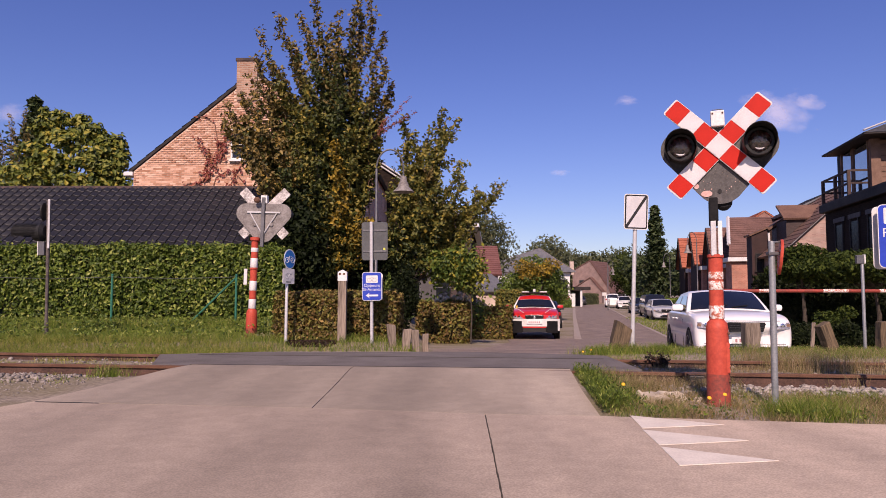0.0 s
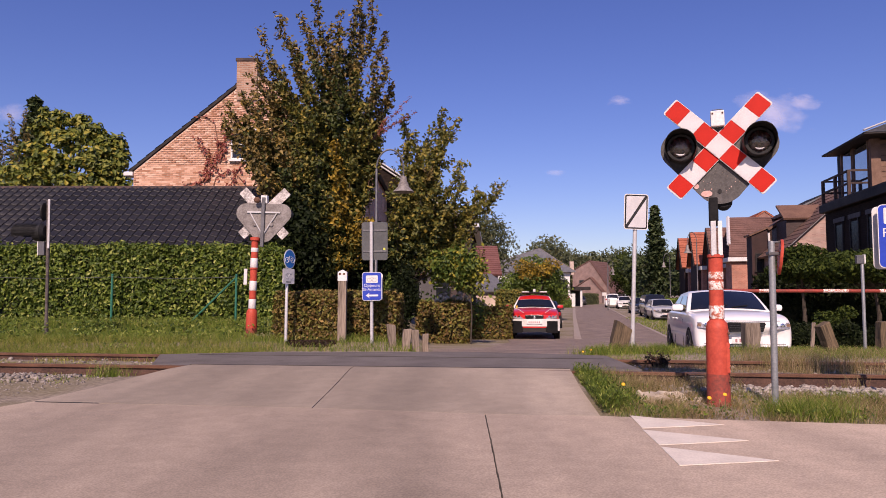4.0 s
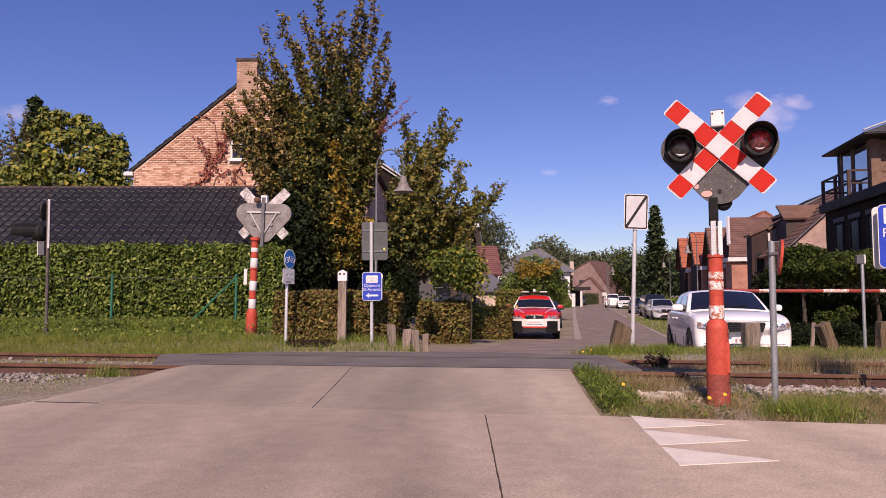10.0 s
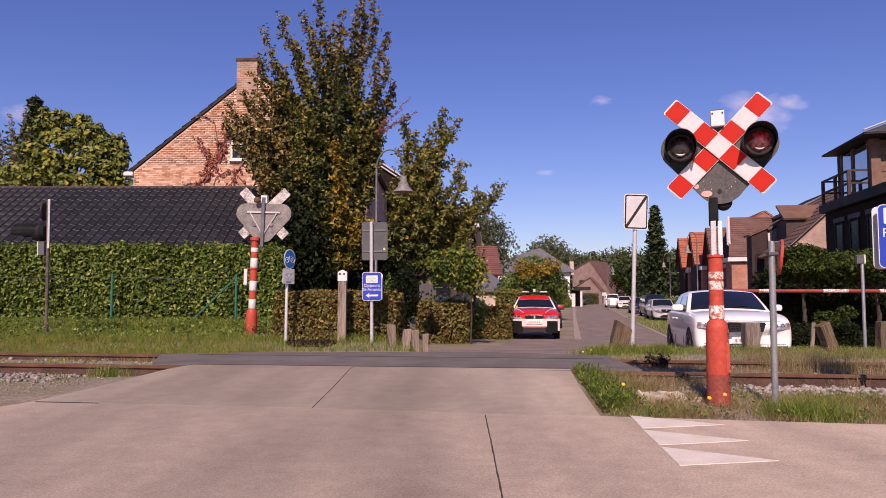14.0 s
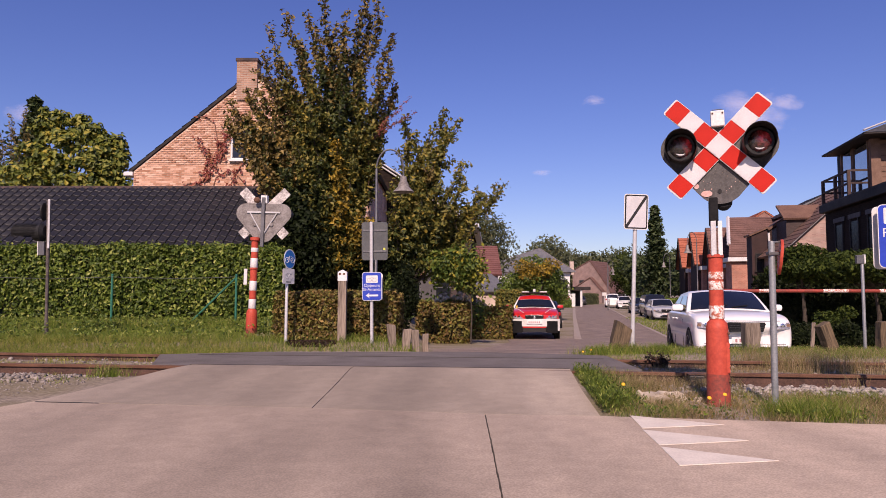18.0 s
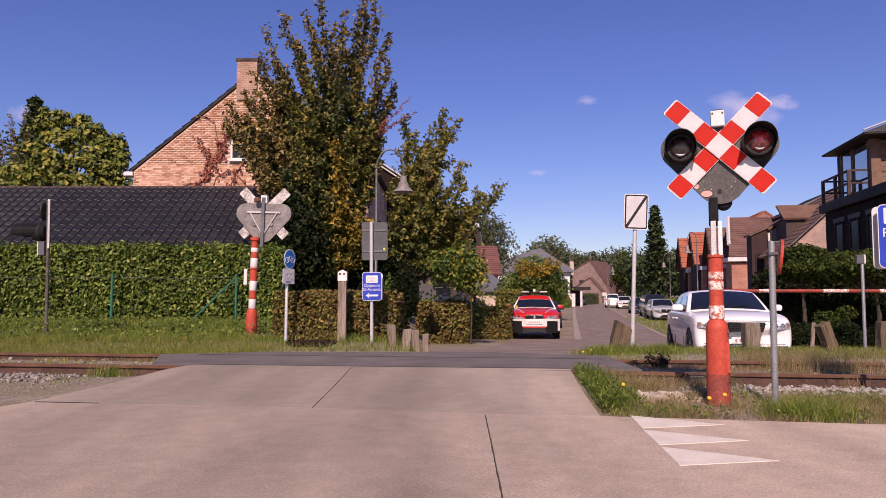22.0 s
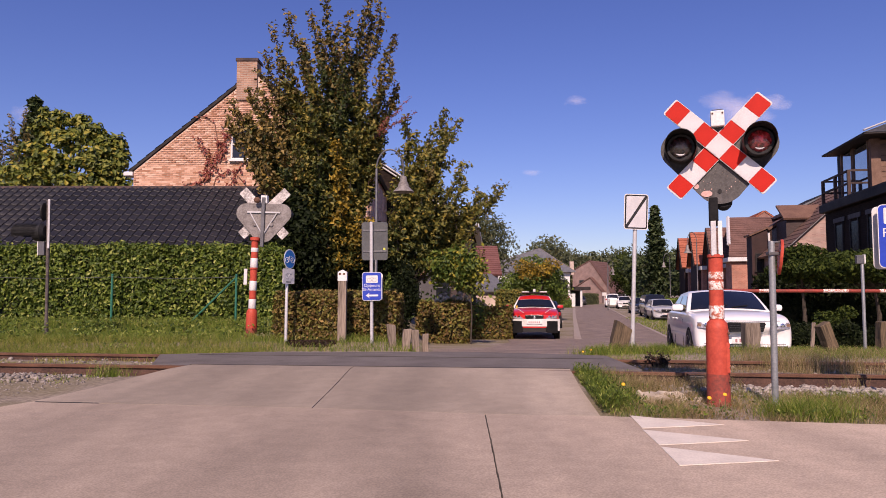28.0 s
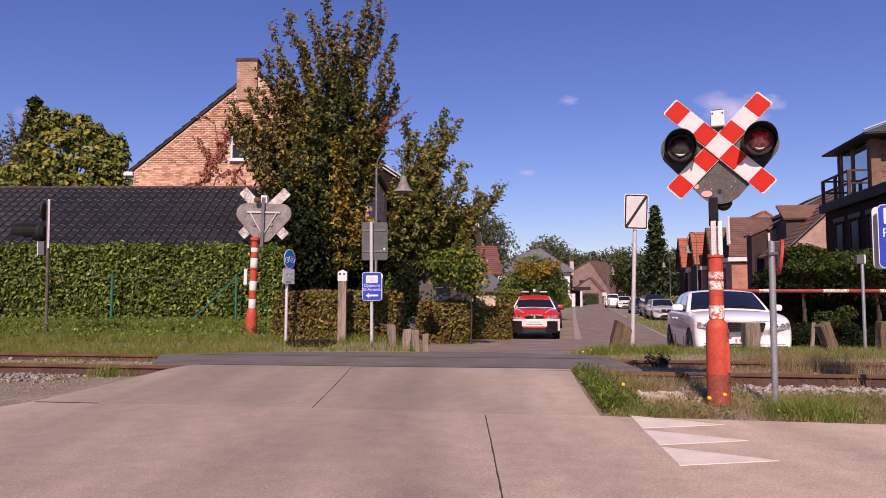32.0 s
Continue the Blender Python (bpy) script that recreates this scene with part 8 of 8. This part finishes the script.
p, r = scatter(4500, -15, -3.6, 8.3, 10.6, lambda x, y: abs(abs(track_q(x, y)) - 0.75) > 0.12 and noise.noise(Vector((x * 1.4, y * 1.4, 7))) > 0.0, 107)
tagged(blades("track_weeds", p, 0.08, 0.006, LIGHTGRASS, r, 0.7), "sparse weeds between the rails", "grass")
p, r = scatter(16000, 5.9, 18, 13, 52, lambda x, y: x > left_kerb(y) + 3.4, 108)
tagged(blades("lawn_grass", p, 0.10, 0.03, GRASS, r, 0.5), "front lawn grass along the street", "grass")
# broad-leaved weeds at the corner of the verge
r = np.random.default_rng(109)
n = 6800
p = np.stack([1.355 + np.abs(r.normal(size=n)) * 0.16, r.uniform(5.85, 8.45, n), np.zeros(n)], 1)
p[:, 0] += (p[:, 1] - 5.86) * 0.086 - 0.03
p[:, 2] = 0.01 + r.uniform(0.0, 0.17, n) * (0.45 + 0.55 * np.sin(p[:, 1] * 5) ** 2)
tagged(blades("corner_weeds", p, 0.036, 0.0105, L_IVY, r, 1.3), "leafy green weeds spilling over the road edge", "weeds", kind="stuff")
# lush tuft at the foot of the sign pole
r = np.random.default_rng(111)
p = []
for cx, cy, k in ((2.86, 5.72, 800), (3.08, 5.62, 350), (2.66, 5.75, 200), (3.9, 5.5, 200)):
    for x, y in zip(cx + r.normal(size=k) * 0.10, cy + r.normal(size=k) * 0.09):
        if near_verge(x, y):
            p.append((x, y, ground_z(x, y) - 0.01))
tagged(blades("pole_tuft", p, 0.16, 0.0048, GRASS, r, 0.7), "lush green grass tufts round the sign pole", "grass")
p = []
for cx, cy, k, w in ((2.62, 10.85, 600, 0.16), (2.95, 10.95, 350, 0.10), (3.34, 10.85, 900, 0.12), (2.25, 10.75, 350, 0.16), (4.7, 11.1, 300, 0.2), (-3.85, 8.2, 260, 0.12)):
    for x, y in zip(cx + r.normal(size=k) * w, cy + r.normal(size=k) * 0.1):
        p.append((x, y, ground_z(x, y) - 0.01))
tagged(blades("bollard_tuft", p, 0.16, 0.0055, GRASS, r, 0.7), "green grass tufts round the timber bollards", "grass")
r = np.random.default_rng(110)
k = 300
p = np.stack([r.uniform(1.4, 5.0, k), np.zeros(k), np.zeros(k)], 1)
p[:, 0] = np.repeat(r.uniform(1.4, 5.0, 15), 20) + r.normal(size=k) * 0.05
p[:, 1] = 5.735 - 0.185 * (p[:, 0] - 1.27) + 0.05 + np.abs(r.normal(size=k)) * 0.09
p[:, 2] = 0.03 + r.uniform(0, 0.07, k)
tagged(leaves("edge_weeds", p, 0.026, L_IVY, r), "low broad-leaved weeds along the road edge", "weeds", kind="stuff")

# small brownish weeds low in the verge
r = np.random.default_rng(122)
p = []
while len(p) < 1100:
    x, y = r.uniform(1.4, 5.5), r.uniform(4.6, 7.4)
    if near_verge(x, y) and noise.noise(Vector((x * 2.1, y * 2.1, 9))) > -0.05:
        p.append((x, y, ground_z(x, y) + r.uniform(0.005, 0.06)))
tagged(leaves("low_weeds", p, 0.024, L_OLIVE, r), "low olive brown weeds among the dry grass", "weeds", kind="stuff")

# dark weed added in place of the signal's shadow on a tuft beside the crossing
r = np.random.default_rng(121)
dark_weed = thing("withered_weed", pose(2.9, 9.35, -0.03), "dark weed standing in for the signal's shadow on a tuft", "weed")
for k in range(7):
    tip = (r.normal() * 0.075, r.normal() * 0.06, r.uniform(0.14, 0.26))
    part("stalk", tube(bmesh.new(), [(0, 0, 0), (tip[0] * 0.4, tip[1] * 0.4, tip[2] * 0.6), tip], [0.005, 0.004, 0.002], 5), TWIG, dark_weed)
    tagged(leaves("leaf_spray", np.array(tip) * r.uniform(0.3, 1.0, (40, 1)) + r.normal(size=(40, 3)) * 0.025, 0.04, L_DARKBROWN, r, dark_weed), kind="stuff")

# flat patch of small dark leaves before the beech hedge
r = np.random.default_rng(131)
p = [(x, y, ground_z(x, y) + r.uniform(0.0, 0.02)) for x, y in zip(r.uniform(-2.75, -1.75, 5200), r.uniform(11.85, 12.55, 5200)) if dark_patch(x, y)]
tagged(leaves("leaf_litter", p, 0.035, L_DARKBROWN, r), "flat dark patch of small leaves below the hedge", "leaf litter", kind="stuff")

# dandelions
for x, y, h in ((2.25, 6.0, 0.125), (2.39, 6.02, 0.15), (1.64, 6.45, 0.17), (2.1, 10.6, 0.08), (2.25, 10.75, 0.10)):
    f = thing("dandelion", pose(x, y, ground_z(x, y) - 0.01), "yellow dandelion flower on a thin stalk", "flower", "dandelions")
    part("stalk", tube(bmesh.new(), [(0, 0, 0), (0.01, 0, h * 0.5), (0.0, -0.01, h)], 0.0035, 5), STALK, f)
    part("flower_head", lathe(bmesh.new(), [(0.003, -0.010), (0.014, -0.003), (0.018, 0.003), (0.013, 0.009), (0.004, 0.012)], 11, pose(0, -0.01, h, 48, 0, 0)), YELLOW, f)


# ---- clouds ----
def cloud_mat(name, seed, cover):
    m = bpy.data.materials.new(name)
    m.use_nodes = True
    n, l = m.node_tree.nodes, m.node_tree.links
    tc, ns, gr = n.new("ShaderNodeTexCoord"), n.new("ShaderNodeTexNoise"), n.new("ShaderNodeVectorMath")
    mp = n.new("ShaderNodeMapping")
    mp.inputs["Location"].default_value = (seed, seed * 0.7, 0)
    l.new(tc.outputs["Object"], mp.inputs[0])
    l.new(mp.outputs[0], ns.inputs["Vector"])
    ns.inputs["Scale"].default_value, ns.inputs["Detail"].default_value = 1.6, 6
    gr.operation = "LENGTH"
    l.new(tc.outputs["Object"], gr.inputs[0])
    fall = n.new("ShaderNodeMapRange")
    fall.inputs[1].default_value, fall.inputs[2].default_value, fall.inputs[3].default_value, fall.inputs[4].default_value = 0.1, 0.98, 0.62, -0.18
    l.new(gr.outputs["Value"], fall.inputs[0])
    a = n.new("ShaderNodeMath")
    a.operation = "ADD"
    l.new(fall.outputs[0], a.inputs[0])
    l.new(ns.outputs[0], a.inputs[1])
    edge = n.new("ShaderNodeMapRange")
    edge.inputs[1].default_value, edge.inputs[2].default_value, edge.inputs[4].default_value = 0.45, 1.1, cover
    l.new(a.outputs[0], edge.inputs[0])
    di, tr, mx = n.new("ShaderNodeBsdfDiffuse"), n.new("ShaderNodeBsdfTransparent"), n.new("ShaderNodeMixShader")
    di.inputs[0].default_value = (0.66, 0.63, 0.70, 1)
    l.new(edge.outputs[0], mx.inputs[0])
    l.new(tr.outputs[0], mx.inputs[1])
    l.new(di.outputs[0], mx.inputs[2])
    l.new(mx.outputs[0], n["Material Output"].inputs[0])
    return m


CLOUDS = []
# azimuth offset, height, half width, half height at 1000 m, drift in metres over the clip
for k, (x, z, w, h, drift, cover) in enumerate(((489, 262, 56, 36, -62, 0.46), (530, 276, 28, 16, -56, 0.32), (267, 280, 19, 9, -84, 0.24), (168, 175, 18, 6, -46, 0.18), (-628, 262, 34, 17, 34, 0.24), (462, 278, 40, 20, -66, 0.22))):
    bm = bmesh.new()
    bmesh.ops.create_grid(bm, x_segments=12, y_segments=8, size=1.0)
    for v in bm.verts:
        v.co.z = 0.12 * math.cos(v.co.x * 1.5) * math.cos(v.co.y * 1.5)
    c = part("cloud", bm, cloud_mat("thin_cloud", 3.1 + k * 5.3, cover))
    c.scale = (w, h, 1)
    c.visible_shadow = False
    tagged(c, "small wispy white cloud drifting in blue sky", "cloud", "clouds")
    CLOUDS.append((c, x, z, drift))

# ---- bricks of the tall gable ----
gable = [o for o in hA.children if o.name.startswith("wall")][0]
part("mortar_bed", prism(bmesh.new(), [(0.02, 4.7), (9.28, 4.7), (9.28, 5.75), (4.65, 9.58), (0.02, 5.75)], -0.006, -0.001), MORTAR, gable, "pale mortar joints")
BW, BH, GAP = 0.22, 0.072, 0.011
unit = boxm(0, BW - GAP, -0.016, -0.006, 0, BH - GAP)
brick_mesh = None
brick_rng = random.Random(77)
bv, bf, made = [], [], 0
for row in range(int((9.56 - 4.72) / BH)):
    z = 4.72 + row * BH
    inset = max(0.0, (z + BH - 5.76) * 4.65 / 3.86) + 0.02
    x, end = inset, 9.3 - inset
    x -= (x - (0 if row % 2 == 0 else BW / 2)) % BW
    while x < end:
        a, b = max(x, inset), min(x + BW - GAP, end)
        x += BW
        if b - a < 0.04 or (b > 3.74 and a < 5.0 and 6.05 < z < 7.44) or (b > 3.97 and a < 4.81 and z > 8.5):
            continue
        dy = brick_rng.uniform(-0.003, 0.002)
        if made < 300 and b - a > BW - GAP - 0.001 and a < 6.0 and z > 5.2:
            if brick_mesh is None:
                one = part("brick", unit, BRICKPIECE, gable)
                brick_mesh = one.data
                one.matrix_basis = pose(a, dy, z)
            else:
                share("brick", brick_mesh, gable, pose(a, dy, z))
            made += 1
            continue
        k = len(bv)
        y0 = -0.016 + dy
        bv += [(a, y0, z), (b, y0, z), (b, y0, z + BH - GAP), (a, y0, z + BH - GAP), (a, -0.006, z), (b, -0.006, z), (b, -0.006, z + BH - GAP), (a, -0.006, z + BH - GAP)]
        bf += [(k, k + 1, k + 2, k + 3), (k, k + 4, k + 5, k + 1), (k + 1, k + 5, k + 6, k + 2), (k + 2, k + 6, k + 7, k + 3), (k + 3, k + 7, k + 4, k)]
tagged(raw("bricks", bv, bf, BRICKPIECE, gable), kind="stuff")

# ---- what moves ----
SWAY_T = list(range(0, 33))
SWAY_X = [-9, -14, -6, -15, -6, 0, -1, -1, 2, -5, -3, -3, 3, 0, -3, 1, 6, 6, 6, 3, -1, -5, 2, 5, 9, 6, 8, 11, 11, 9, 9, 11, 11]
LAMP_START, LAMP_CYCLE = 4.2, 0.9


def motions():
    """Everything that moves: the clouds, the lamps' shutters, the limbs in the wind."""
    for c, x, z, drift in CLOUDS:
        walk(c, [(0.0, pose(x, 1000, z, 90, 0, 0)), (32.0, pose(x + drift, 1000, z, 90, 0, 0))])
    # each burner swings its bright face to the lens, cycle after cycle
    for burner, left in SHUTTERS:
        rows = [(0.0, pose(0, -0.08, 0, 0, 0, 180)), (LAMP_START - 0.15, pose(0, -0.08, 0, 0, 0, 180))]
        t = LAMP_START
        while t < 32.0:
            if left:
                steps = ((0.0, 116), (0.06, 50), (0.1, 0), (0.2, 0), (0.25, 55), (0.3, 112), (0.4, 160), (0.5, 180), (0.82, 180))
            else:
                steps = ((0.0, 85), (0.07, 135), (0.13, 155), (0.2, 140), (0.3, 65), (0.37, 0), (0.82, 0))
            rows += [(t + a, pose(0, -0.08, 0, 0, 0, d)) for a, d in steps]
            t += LAMP_CYCLE
        last = 180 if left else 0
        walk(burner, [q for q in rows if q[0] < 31.95] + [(32.0, pose(0, -0.08, 0, 0, 0, last))])
    for limb, base, amount, lag in SWINGS:
        rows = []
        for t in range(0, 33):
            a = 0.16 * amount * float(sway_table(t - lag))
            b = 0.35 * amount * math.sin(t * 2.3 + lag * 20)
            rows.append((float(t), pose(*base, b * 0.6, a + b * 0.4, 0)))
        walk(limb, rows)


motions()
